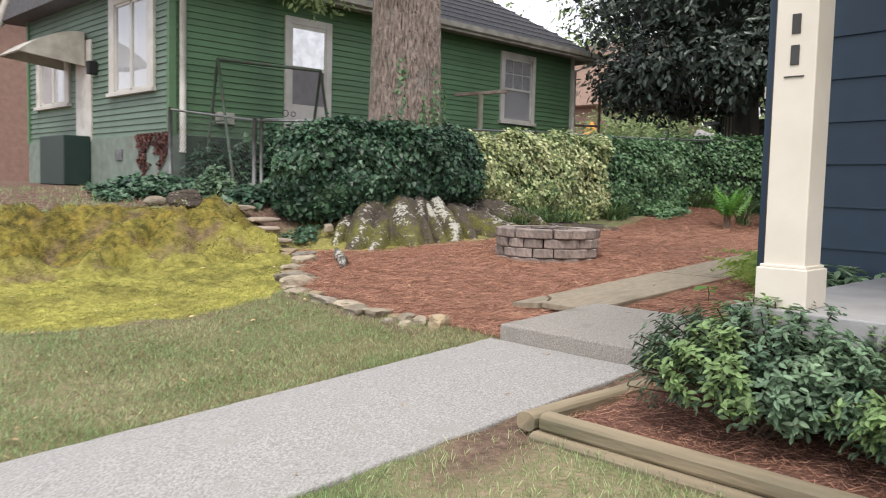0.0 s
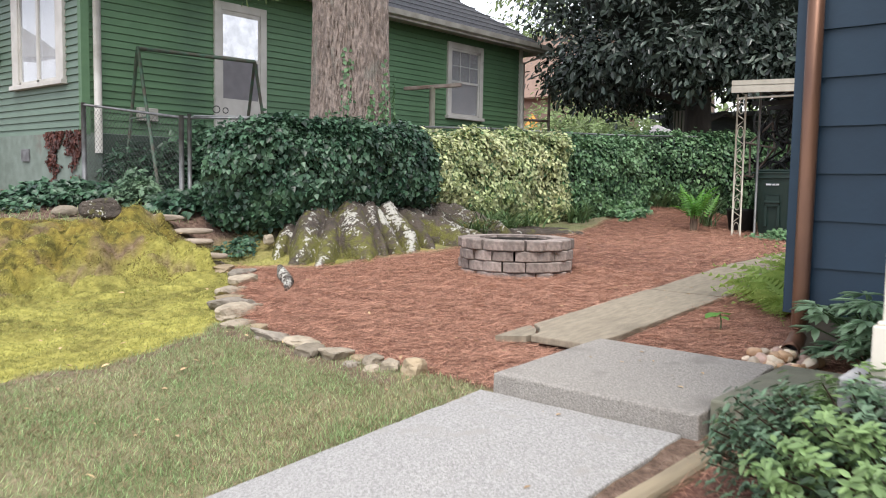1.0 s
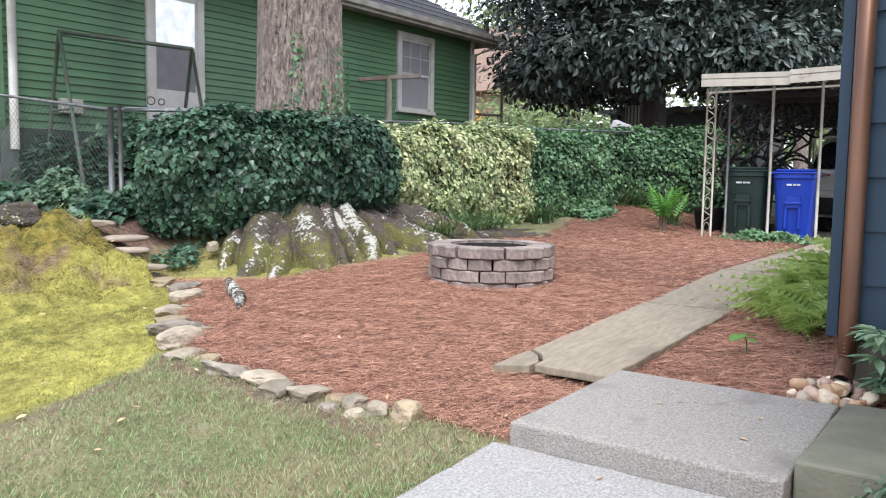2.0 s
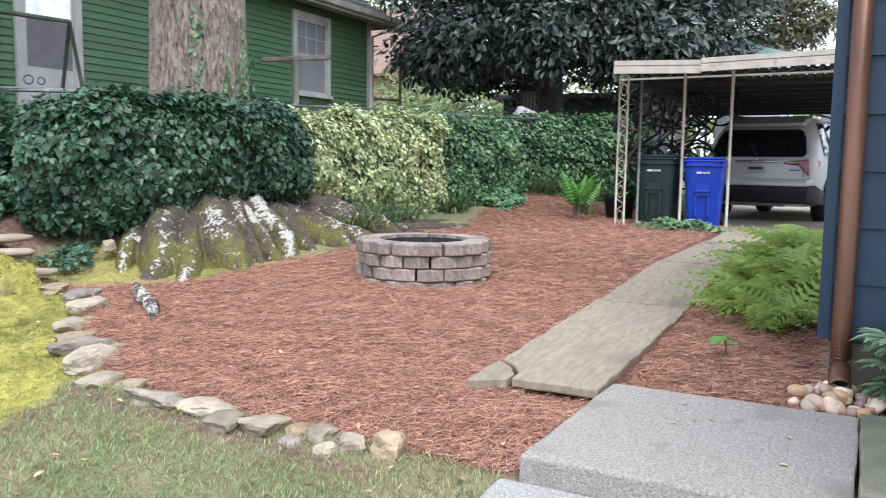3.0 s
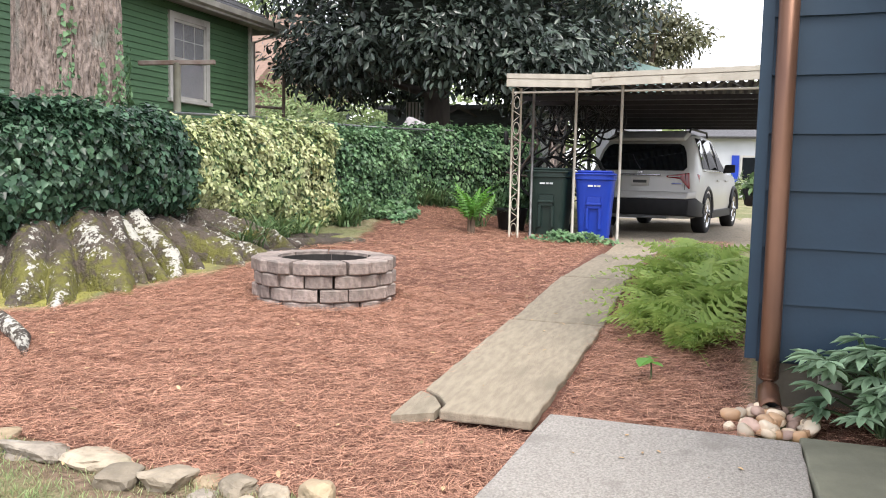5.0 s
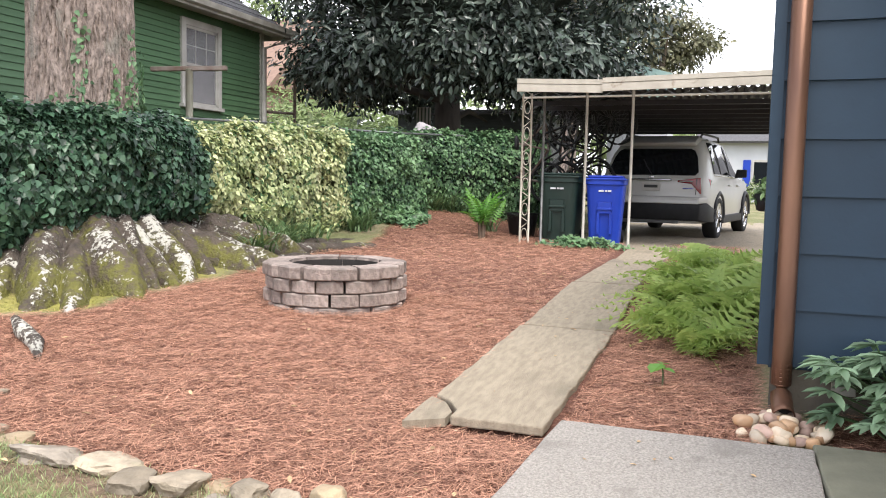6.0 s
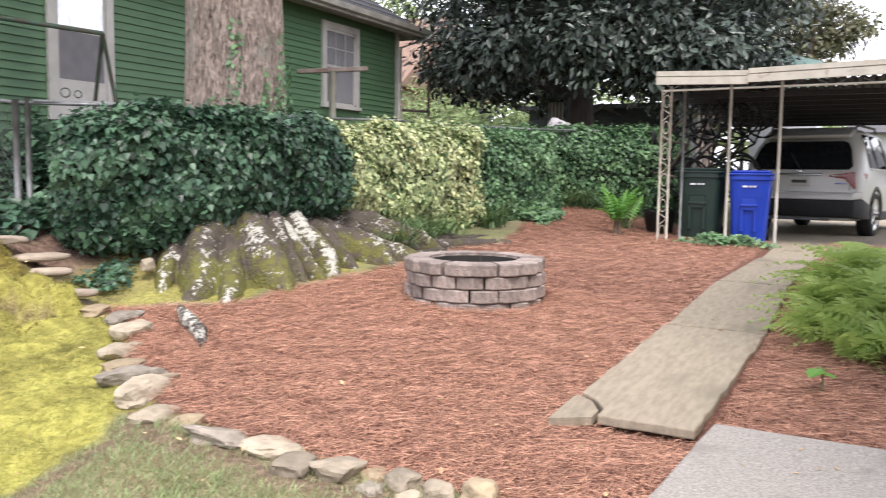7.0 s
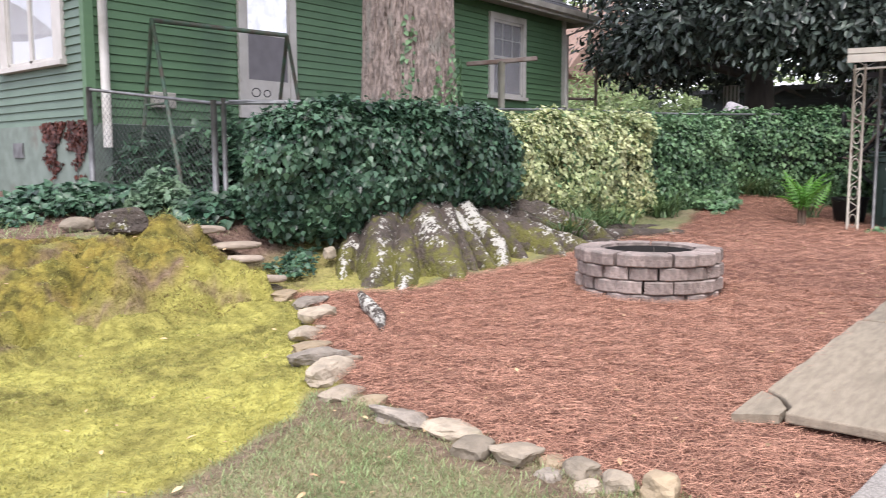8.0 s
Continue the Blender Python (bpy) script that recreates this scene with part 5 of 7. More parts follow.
part("wiper", tube(bmesh.new(), [on_tail(0.0, 1.16, 0.05), on_tail(0.12, 1.3, 0.04), on_tail(0.2, 1.42, 0.035)], 0.01, 6), "black_plastic", car)
loft([[(0.34, 0.7, 1.66), (0.34, -0.7, 1.66), (0.3, -0.68, 1.72), (0.3, 0.68, 1.72)], [(0.75, 0.72, 1.8), (0.75, -0.72, 1.8), (0.75, -0.66, 1.87), (0.75, 0.66, 1.87)]], "car_paint", "spoiler")
sheet("windscreen", [(2.62, 0.68, 1.75), (2.62, -0.68, 1.75), (3.4, -0.84, 1.2), (3.4, 0.84, 1.2)], "car_glass", 0.02)
for sgn in (-1, 1):
    for x0, x1, t0, t1 in ((0.72, 1.22, 0.78, 1.2), (1.3, 2.08, 1.28, 2.06), (2.16, 3.05, 2.14, 2.62)):
        sheet("side_window", [on_side(x0, 0.1, sgn), on_side(x1, 0.1, sgn), on_side((x1 + t1) / 2, 0.5, sgn), on_side(t1, 0.84, sgn), on_side(t0, 0.84, sgn), on_side((x0 + t0) / 2, 0.5, sgn)], "car_glass", 0.012)
    part("window_trim", tube(bmesh.new(), [on_side(0.7 + 0.24 * k, 0.06, sgn, 0.01) for k in range(10)], 0.01, 5), "chrome", car)
    part("roof_rail", tube(bmesh.new(), [(0.7, sgn * 0.68, 1.82), (0.8, sgn * 0.69, 1.9), (2.2, sgn * 0.69, 1.9), (2.35, sgn * 0.68, 1.82)], 0.02, 6), "black_plastic", car)
    # tail lamps: a wide block at the corner, a narrow arm across the tailgate
    lamp = loft([[on_tail(sgn * 0.46, 1.02, 0.015), on_tail(sgn * 0.46, 1.05, 0.015), on_tail(sgn * 0.46, 1.05, -0.03), on_tail(sgn * 0.46, 1.02, -0.03)],
                 [on_tail(sgn * 0.7, 0.99, 0.02), on_tail(sgn * 0.7, 1.08, 0.02), on_tail(sgn * 0.7, 1.08, -0.05), on_tail(sgn * 0.7, 0.99, -0.05)],
                 [on_tail(sgn * 0.86, 0.82, 0.012), on_tail(sgn * 0.84, 1.1, 0.0), on_tail(sgn * 0.8, 1.1, -0.06), on_tail(sgn * 0.8, 0.82, -0.06)],
                 [(0.3, sgn * 0.985, 0.86), (0.3, sgn * 0.965, 1.08), (0.3, sgn * 0.9, 1.08), (0.3, sgn * 0.9, 0.86)],
                 [(0.46, sgn * 0.985, 0.98), (0.46, sgn * 0.97, 1.06), (0.46, sgn * 0.9, 1.06), (0.46, sgn * 0.9, 0.98)]], "tail_red", "tail_lamp", soft=0.008)
    part("lamp_strip", tube(bmesh.new(), [on_tail(sgn * 0.5, 1.035, 0.03), on_tail(sgn * 0.72, 1.035, 0.035)], 0.009, 5), "white_trim", lamp)
    part("reflector", boxed(-0.035, sgn * 0.7 - 0.09, 0.52, 0.05, sgn * 0.7 + 0.09, 0.59, bevel=0.01), "tail_red", car)
    loft([[(2.5, sgn * 0.98, 1.12), (2.5, sgn * 1.22, 1.14), (2.5, sgn * 1.22, 1.3), (2.5, sgn * 1.02, 1.3)], [(2.72, sgn * 0.98, 1.14), (2.72, sgn * 1.17, 1.16), (2.72, sgn * 1.17, 1.26), (2.72, sgn * 1.02, 1.27)]], "black_plastic", "door_mirror")
    for x in (1.0, 3.84):
        bm = bmesh.new()
        prof = [(0.2, 0.0), (0.35, 0.0), (0.385, 0.03), (0.385, 0.2), (0.36, 0.235), (0.28, 0.235), (0.26, 0.2)]
        rings = []
        for k in range(36):
            a = 2 * math.pi * k / 36
            rings.append([bm.verts.new((r * math.cos(a), sgn * (t - 0.235), r * math.sin(a))) for r, t in prof])
        for k in range(36):
            u, q = rings[k], rings[(k + 1) % 36]
            for m in range(len(prof) - 1):
                bm.faces.new((u[m], u[m + 1], q[m + 1], q[m]))
        bmesh.ops.recalc_face_normals(bm, faces=bm.faces)
        wheel = part("wheel", bm, "tyre", car, smooth=True)
        wheel.matrix_basis = Matrix.Translation((x, sgn * 1.01, 0.385))
        bm = bmesh.new()
        for k in range(5):
            a = 2 * math.pi * k / 5
            for da in (-0.16, 0.16):
                tube(bm, [(0.03 * math.cos(a), sgn * -0.02, 0.03 * math.sin(a)), (0.26 * math.cos(a + da), sgn * -0.03, 0.26 * math.sin(a + da))], 0.022, 6)
        tube(bm, [(0.27 * math.cos(k * 0.21), sgn * -0.02, 0.27 * math.sin(k * 0.21)) for k in range(31)], 0.016, 6)
        part("rim", bm, "chrome", wheel)
        bm = bmesh.new()
        tube(bm, [(x + 0.45 * math.cos(math.pi * k / 14), sgn * 0.985, 0.38 + 0.45 * math.sin(math.pi * k / 14)) for k in range(15)], 0.05, 6)
        part("arch_trim", bm, "black_plastic", car)
    for xa in (1.32, 2.2):
        part("door_handle", boxed(xa + 0.5, sgn * 0.99, 0.96, xa + 0.72, sgn * 1.03, 0.99, bevel=0.008), "car_paint", car)
    part("sill", boxed(1.45, sgn * 0.93, 0.27, 3.4, sgn * 1.01, 0.42, bevel=0.02), "black_plastic", car)
loft([[(-0.03, 0.86, 0.36), (-0.03, -0.86, 0.36), (-0.05, -0.87, 0.64), (-0.05, 0.87, 0.64)], [(0.12, 0.98, 0.33), (0.12, -0.98, 0.33), (0.12, -0.985, 0.66), (0.12, 0.985, 0.66)], [(0.56, 1.015, 0.32), (0.56, -1.015, 0.32), (0.56, -1.015, 0.56), (0.56, 1.015, 0.56)]], "black_plastic", "rear_bumper")
loft([[(-0.065, 0.84, 0.64), (-0.065, -0.84, 0.64), (-0.03, -0.86, 0.76), (-0.03, 0.86, 0.76)], [(0.14, 0.975, 0.66), (0.14, -0.975, 0.66), (0.14, -0.985, 0.78), (0.14, 0.985, 0.78)]], "car_paint", "bumper_top")
part("tailgate_seam", tube(bmesh.new(), [on_tail(-0.78, 0.8, 0.008), on_tail(-0.79, 1.1, 0.008)], 0.006, 5), "black_plastic", car)
part("tailgate_seam", tube(bmesh.new(), [on_tail(0.78, 0.8, 0.008), on_tail(0.79, 1.1, 0.008)], 0.006, 5), "black_plastic", car)
part("grip_bar", boxed(0.02, -0.36, 1.04, 0.08, 0.36, 1.075, bevel=0.01), "chrome", car, "chrome bar over the plate")
plate = part("number_plate", boxed(0.03, -0.16, 0.86, 0.07, 0.16, 1.01, bevel=0.004), "white_trim", car, "plate with a plain bar")
part("plate_bar", boxed(0.024, -0.12, 0.915, 0.04, 0.12, 0.965), "dark_ink", plate)
part("badge", boxed(0.04, -0.05, 1.085, 0.08, 0.05, 1.125, bevel=0.008), "chrome", car)
part("lettering", boxed(0.03, -0.74, 0.9, 0.07, -0.56, 0.925), "chrome", car, "chrome lettering bar")
part("exhaust_panel", boxed(0.02, -0.5, 0.29, 0.25, 0.5, 0.37, bevel=0.02), "metal_grey", car)

# ---- ivy on the fence ----
def along(path, n, rng):
    """n random places along a polyline: point, direction, share of the length."""
    p = np.array(path, float)
    seg = np.linalg.norm(np.diff(p, axis=0), axis=1)
    cum = np.concatenate([[0], np.cumsum(seg)])
    s = rng.random(n) * cum[-1]
    return np.stack([np.interp(s, cum, p[:, i]) for i in range(2)], -1), s / cum[-1], cum[-1]


def smooth_path(path, n=40):
    p = np.array(path, float)
    t = np.linspace(0, 1, len(p))
    tt = np.linspace(0, 1, n)
    q = np.stack([np.interp(tt, t, p[:, i]) for i in range(2)], -1)
    for _ in range(4):
        q[1:-1] = (q[:-2] + 2 * q[1:-1] + q[2:]) / 4
    return q


def lump(x, y, z, s=1.0):
    return np.sin(x * 3.1 * s + 1.7 * np.sin(z * 2.9 * s)) * np.sin(y * 3.7 * s + z * 2.3 * s) + 0.5 * np.sin(x * 7.1 * s + z * 5.3) * np.sin(z * 6.7 * s + y * 4)


def hedge(name, path, zb, zt, bulge, count, size, leaf, core, lab, seed, skirt=0.0, two_tone=None):
    """Ivy grown over a fence: a closed dark core that paints the shade behind the leaves, and leaves hung in
    overlapping shingles over its face, top and ends.
    """
    rng = np.random.default_rng(seed)
    q = smooth_path(path)
    ob = thing(name, (q[0][0], q[0][1], zb[0]), lab, "hedge")
    inv = ob.matrix_basis.inverted()
    s_axis = np.linspace(0, 1, len(q))
    zs = np.linspace(0, 1, len(zb))

    def surface(s, phi, scale=1.0):
        c = np.stack([np.interp(s, s_axis, q[:, i]) for i in range(2)], -1)
        d = np.stack([np.interp(np.clip(s + 0.02, 0, 1), s_axis, q[:, i]) - np.interp(np.clip(s - 0.02, 0, 1), s_axis, q[:, i]) for i in range(2)], -1)
        d = unit(d)
        nrm = np.stack([d[:, 1], -d[:, 0]], -1)
        lo, hi = np.interp(s, zs, zb), np.interp(s, zs, zt)
        zc, hh = (lo + hi) / 2, (hi - lo) / 2
        taper = np.minimum(1, np.minimum(s, 1 - s) * 14 + 0.35)
        co, si = np.cos(phi), np.sin(phi)
        o = bulge * np.sign(co) * np.abs(co) ** 0.42 * taper * scale + skirt * np.clip(-si, 0, 1)
        z = zc + hh * np.sign(si) * np.abs(si) ** 0.75 * (0.9 + 0.1 * taper) * (0.93 if scale < 1 else 1)
        x, y = c[:, 0] + nrm[:, 0] * o, c[:, 1] + nrm[:, 1] * o
        b = 0.1 * lump(x, y, z) * scale
        return np.stack([x + nrm[:, 0] * b, y + nrm[:, 1] * b, z + 0.05 * lump(y, x, z, 1.4) * np.clip(si, 0, 1)], -1), np.stack([nrm[:, 0] * co, nrm[:, 1] * co, si], -1)

    s = rng.random(count)
    phi = rng.uniform(-1.45, 2.6, count)
    at, nr = surface(s, phi)
    at += nr * np.where(rng.random((count, 1)) < 0.06, rng.uniform(0, 0.13, (count, 1)), rng.normal(0, 0.03, (count, 1)))
    droop = np.tile([0, 0, -1.0], (count, 1)) + nr * 0.45
    r, a, u = axes_from(nr + np.array([0, 0, 0.25]), droop, rng, 0.5)
    sz = size * rng.uniform(0.55, 1.25, count)
    leaves = scatter("leaves", IVY_LEAF, IVY_FACES, at, r, a, u, sz, leaf, ob, "stuff")
    leaves.matrix_basis = inv
    if two_tone:
        k = rng.random(count // 5)
        at, nr = surface(k, rng.uniform(-1.2, 2.2, len(k)))
        r, a, u = axes_from(nr, np.tile([0, 0, -1.0], (len(k), 1)) + nr * 0.4, rng, 0.5)
        extra = scatter("pale_leaves", IVY_LEAF, IVY_FACES, at + nr * 0.02, r, a, u, size * rng.uniform(0.5, 1.1, len(k)), two_tone, ob, "stuff")
        extra.matrix_basis = inv
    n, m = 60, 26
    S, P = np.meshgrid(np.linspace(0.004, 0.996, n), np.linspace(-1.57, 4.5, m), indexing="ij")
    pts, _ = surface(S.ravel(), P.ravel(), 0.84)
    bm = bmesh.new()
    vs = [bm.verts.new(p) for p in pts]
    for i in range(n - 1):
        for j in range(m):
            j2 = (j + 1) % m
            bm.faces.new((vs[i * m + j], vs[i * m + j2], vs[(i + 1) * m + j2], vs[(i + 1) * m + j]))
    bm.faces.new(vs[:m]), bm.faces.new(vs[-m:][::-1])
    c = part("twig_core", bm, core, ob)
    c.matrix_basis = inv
    return ob


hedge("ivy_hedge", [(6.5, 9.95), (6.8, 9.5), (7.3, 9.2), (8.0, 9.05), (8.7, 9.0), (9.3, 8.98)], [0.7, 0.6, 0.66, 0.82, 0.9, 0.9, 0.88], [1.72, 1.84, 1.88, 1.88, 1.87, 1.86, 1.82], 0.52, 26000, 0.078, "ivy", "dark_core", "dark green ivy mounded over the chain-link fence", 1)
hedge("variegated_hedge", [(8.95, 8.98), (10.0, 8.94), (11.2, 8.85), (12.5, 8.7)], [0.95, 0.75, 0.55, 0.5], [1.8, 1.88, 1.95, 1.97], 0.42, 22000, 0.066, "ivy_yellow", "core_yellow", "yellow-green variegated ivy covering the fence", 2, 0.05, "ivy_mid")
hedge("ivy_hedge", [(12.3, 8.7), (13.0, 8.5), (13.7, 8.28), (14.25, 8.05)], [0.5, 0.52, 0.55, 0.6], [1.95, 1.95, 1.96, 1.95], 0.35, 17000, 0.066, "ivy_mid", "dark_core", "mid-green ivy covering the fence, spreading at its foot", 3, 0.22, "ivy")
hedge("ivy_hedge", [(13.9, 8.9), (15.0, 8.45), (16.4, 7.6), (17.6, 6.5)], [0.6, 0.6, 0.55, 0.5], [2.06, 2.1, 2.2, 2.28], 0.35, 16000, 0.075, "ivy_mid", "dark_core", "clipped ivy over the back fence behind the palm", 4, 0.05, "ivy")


def leaf_cloud(name, centre, radii, count, size, leaf, seed, parent=None, template=OVAL_LEAF, droop=-0.2, shell=0.35, jitter=0.6, lumps=0.25, kind="stuff"):
    """Leaves filled through the outer shell of a lumpy ellipsoid."""
    rng = np.random.default_rng(seed)
    d = unit(rng.normal(0, 1, (count, 3)))
    k = 1 + lumps * (np.sin(d[:, 0] * 5 + seed) * np.sin(d[:, 1] * 6 + 2 * seed) + 0.6 * np.sin(d[:, 2] * 8 + d[:, 0] * 7 + seed))
    rr = (1 - shell * rng.random(count) ** 1.3) * k
    at = np.array(centre) + d * rr[:, None] * np.array(radii)
    dr = np.tile([0, 0, droop], (count, 1)) + d * 0.8
    r, a, u = axes_from(d + np.array([0, 0, 0.6]), dr, rng, jitter)
    ob = scatter(name, template, IVY_FACES, at, r, a, u, size * rng.uniform(0.6, 1.3, count), leaf, parent, kind)
    if parent:
        ob.matrix_basis = parent.matrix_basis.inverted()
    return ob


# ivy at the tree's foot and on its bark
rng_np = np.random.default_rng(5)
n = 1100
a = rng_np.uniform(math.radians(180), math.radians(330), n)
z = 1.9 + rng_np.random(n) ** 2.2 * 1.1
keep = np.sin(a * 7) + np.sin(a * 13 + 1) - (z - 1.9) * 1.1 > -0.2
a, z = a[keep], z[keep]
nr = np.stack([np.cos(a), np.sin(a), np.zeros_like(a)], -1)
at = np.stack([TX + 0.63 * np.cos(a), TY + 0.63 * np.sin(a), z], -1)
r, f, u = axes_from(nr, np.tile([0, 0, -1.0], (len(a), 1)), rng_np, 0.35)
ob = scatter("trunk_ivy", IVY_LEAF, IVY_FACES, at, r, f, u, 0.07 * rng_np.uniform(0.6, 1.2, len(a)), "ivy_mid", tree, "stuff")
ob.matrix_basis = tree.matrix_basis.inverted()
# its crown high overhead, out of view and added to shade the house, and the twig that hangs before the house
for i, (c, rad, cnt) in enumerate([((TX - 3.5, TY - 0.5, 10.2), (3.2, 3.0, 1.7), 5200), ((TX + 2.8, TY + 1.0, 11.2), (3.4, 3.0, 1.8), 5200), ((TX, TY - 3, 11.4), (3.0, 2.8, 1.6), 4200), ((TX - 1, TY + 3.2, 11.2), (3.6, 2.8, 1.8), 5200), ((TX, TY, 12.6), (3.0, 3.0, 1.8), 4200)]):
    leaf_cloud("crown", c, rad, cnt, 0.2, "far_leaf", 30 + i, tree, shell=0.8)
bm = tube(bmesh.new(), [(TX - 3.2, TY + 0.8, 8.2), (7.2, 11.5, 6.0), (7.75, 11.35, 4.6), (8.0, 11.3, 4.0)], [0.05, 0.03, 0.015, 0.006], 6)
ob = part("hanging_twig", bm, "twig", tree)
ob.matrix_basis = tree.matrix_basis.inverted()
leaf_cloud("twig_leaves", (8.05, 11.3, 4.1), (0.62, 0.5, 0.28), 170, 0.13, "far_leaf", 37, tree, shell=0.95)

# ground ivy and the pale shrub below the gate
def ground_patch(name, x0, x1, y0, y1, count, size, leaf, lab, cat, seed, rise=0.1, blob=True):
    rng = np.random.default_rng(seed)
    cx, cy = (x0 + x1) / 2, (y0 + y1) / 2
    a, r0 = rng.uniform(0, 6.283, count), np.sqrt(rng.random(count))
    r0 = r0 * (0.8 + 0.2 * np.sin(a * 3 + seed) + 0.12 * np.sin(a * 7))
    x, y = cx + r0 * (x1 - x0) / 2 * np.cos(a), cy + r0 * (y1 - y0) / 2 * np.sin(a)
    h = rise * (1 - r0 ** 2) * (0.7 + 0.5 * np.abs(np.sin(x * 6) * np.sin(y * 7))) * rng.random(count) ** 0.4
    at = np.stack([x, y, height(x, y) + 0.02 + h], -1)
    nr = np.tile([-0.35, -0.35, 1.0], (count, 1))
    r, f, u = axes_from(nr, rng.normal(0, 1, (count, 3)) + np.array([-0.6, -0.6, -0.3]), rng, 0.4)
    ob = scatter(name, IVY_LEAF if size < 0.12 else OVAL_LEAF, IVY_FACES, at, r, f, u, size * rng.uniform(0.6, 1.2, count), leaf)
    return tagged(ob, lab, cat, kind="stuff")


ground_patch("ground_ivy", 4.2, 6.6, 10.7, 12.3, 1900, 0.1, "ivy", "low dark ivy spreading over the bank below the fence", "ivy", 41, 0.22)
ground_patch("ground_ivy", 5.7, 7.3, 9.6, 10.9, 1300, 0.1, "ivy", "dark ivy creeping round the gate post", "ivy", 42, 0.3)
ground_patch("ground_ivy", 6.55, 8.8, 11.3, 12.75, 2200, 0.11, "ivy", "ivy and weeds between the fence and house", "ivy", 47, 1.0)
ground_patch("pale_shrub", 5.55, 6.5, 10.5, 11.3, 800, 0.085, "shrub", "pale green low shrub on the bank", "shrub", 43, 0.42)
ground_patch("ground_ivy", 5.95, 6.7, 8.9, 9.4, 260, 0.06, "ivy", "small patch of creeping ivy below the hedge", "ivy", 44, 0.08)
ground_patch("ground_ivy", 13.0, 13.5, 4.2, 5.7, 520, 0.07, "ivy_mid", "ivy trailing round the carport posts", "ivy", 45, 0.16)
ground_patch("ground_ivy", 12.7, 14.1, 7.4, 8.2, 900, 0.09, "ivy_mid", "bright ivy spreading from the hedge foot onto the straw", "ivy", 46, 0.2)

# ---- strap-leaved clumps ----
def strap_clump(x, y, h, count, seed, lab="clump of arching strap leaves at the hedge foot"):
    rng = random.Random(seed)
    bm = bmesh.new()
    z0 = H(x, y)
    for _ in range(int(count * 0.7)):
        a = rng.uniform(0, 6.283)
        L, w, lean = h * rng.uniform(0.6, 1.15), rng.uniform(0.008, 0.013), rng.uniform(0.5, 1.35)
        ox, oy = rng.gauss(0, 0.07), rng.gauss(0, 0.07)
        prev = None
        for k in range(6):
            t = k / 5
            d = L * lean * t ** 1.3
            z = L * (t - 0.55 * lean * t ** 2.4)
            px, py = ox + d * math.cos(a), oy + d * math.sin(a)
            ww = w * (1 - t ** 2) + 0.001
            pair = [bm.verts.new((px - ww * math.sin(a), py + ww * math.cos(a), z)), bm.verts.new((px + ww * math.sin(a), py - ww * math.cos(a), z))]
            if prev:
                bm.faces.new((prev[0], prev[1], pair[1], pair[0]))
            prev = pair
    ob = part("strap_plant", bm, "lily")
    ob.matrix_world = pose(x, y, z0)
    return tagged(ob, lab, "plant", "strap-leaved clumps")


for i, (x, y, h, c) in enumerate([(9.45, 7.95, .62, 90), (9.85, 8.1, .66, 90), (10.4, 8.15, .6, 80), (11.0, 8.1, .5, 60), (12.15, 8.05, .6, 90), (12.4, 8.1, .55, 60), (14.5, 8.1, .62, 90), (14.9, 7.95, .62, 90), (15.3, 7.75, .65, 90), (15.8, 7.4, .6, 80)]):
    strap_clump(x, y, h, c, 50 + i)

# ---- ferns ----
def frond(n=12, width=0.19, bend=0.55):
    """One arching frond, 1 long along y: a stem with paired leaflets, each with toothed edges."""
    v, f = [], []
    for k in range(n):
        t = 0.1 + 0.88 * k / (n - 1)
        z = 0.55 * t - bend * t ** 2.2
        w = width * (min(1, 0.45 + (t - 0.1) * 3.0)) * (1 - ((t - 0.1) / 0.9) ** 1.7) + 0.012
        half = 0.46 * 0.88 / (n - 1)
        for s in (-1, 1):
            b, steps = len(v), 4
            for j in range(steps + 1):
                q = j / steps
                x, yc, zz = s * w * q, t + 0.3 * w * q, z - 0.4 * w * q * q + 0.06 * w * math.sin(math.pi * q)
                hw = half * (1.15 - q) * (1.0 if j % 2 == 0 else 0.72)
                v += [(x, yc - hw, zz), (x, yc + hw, zz)]
            f += [(b + 2 * j, b + 2 * j + 2, b + 2 * j + 3, b + 2 * j + 1) for j in range(steps)]
    b = len(v)
    for k in range(7):
        t = k / 6
        z = 0.55 * t - bend * t ** 2.2
        v += [(-0.006, t, z), (0.006, t, z)]
    for k in range(6):
        f.append((b + 2 * k, b + 2 * k + 1, b + 2 * k + 3, b + 2 * k + 2))
    return v, f


frond_cache = {}


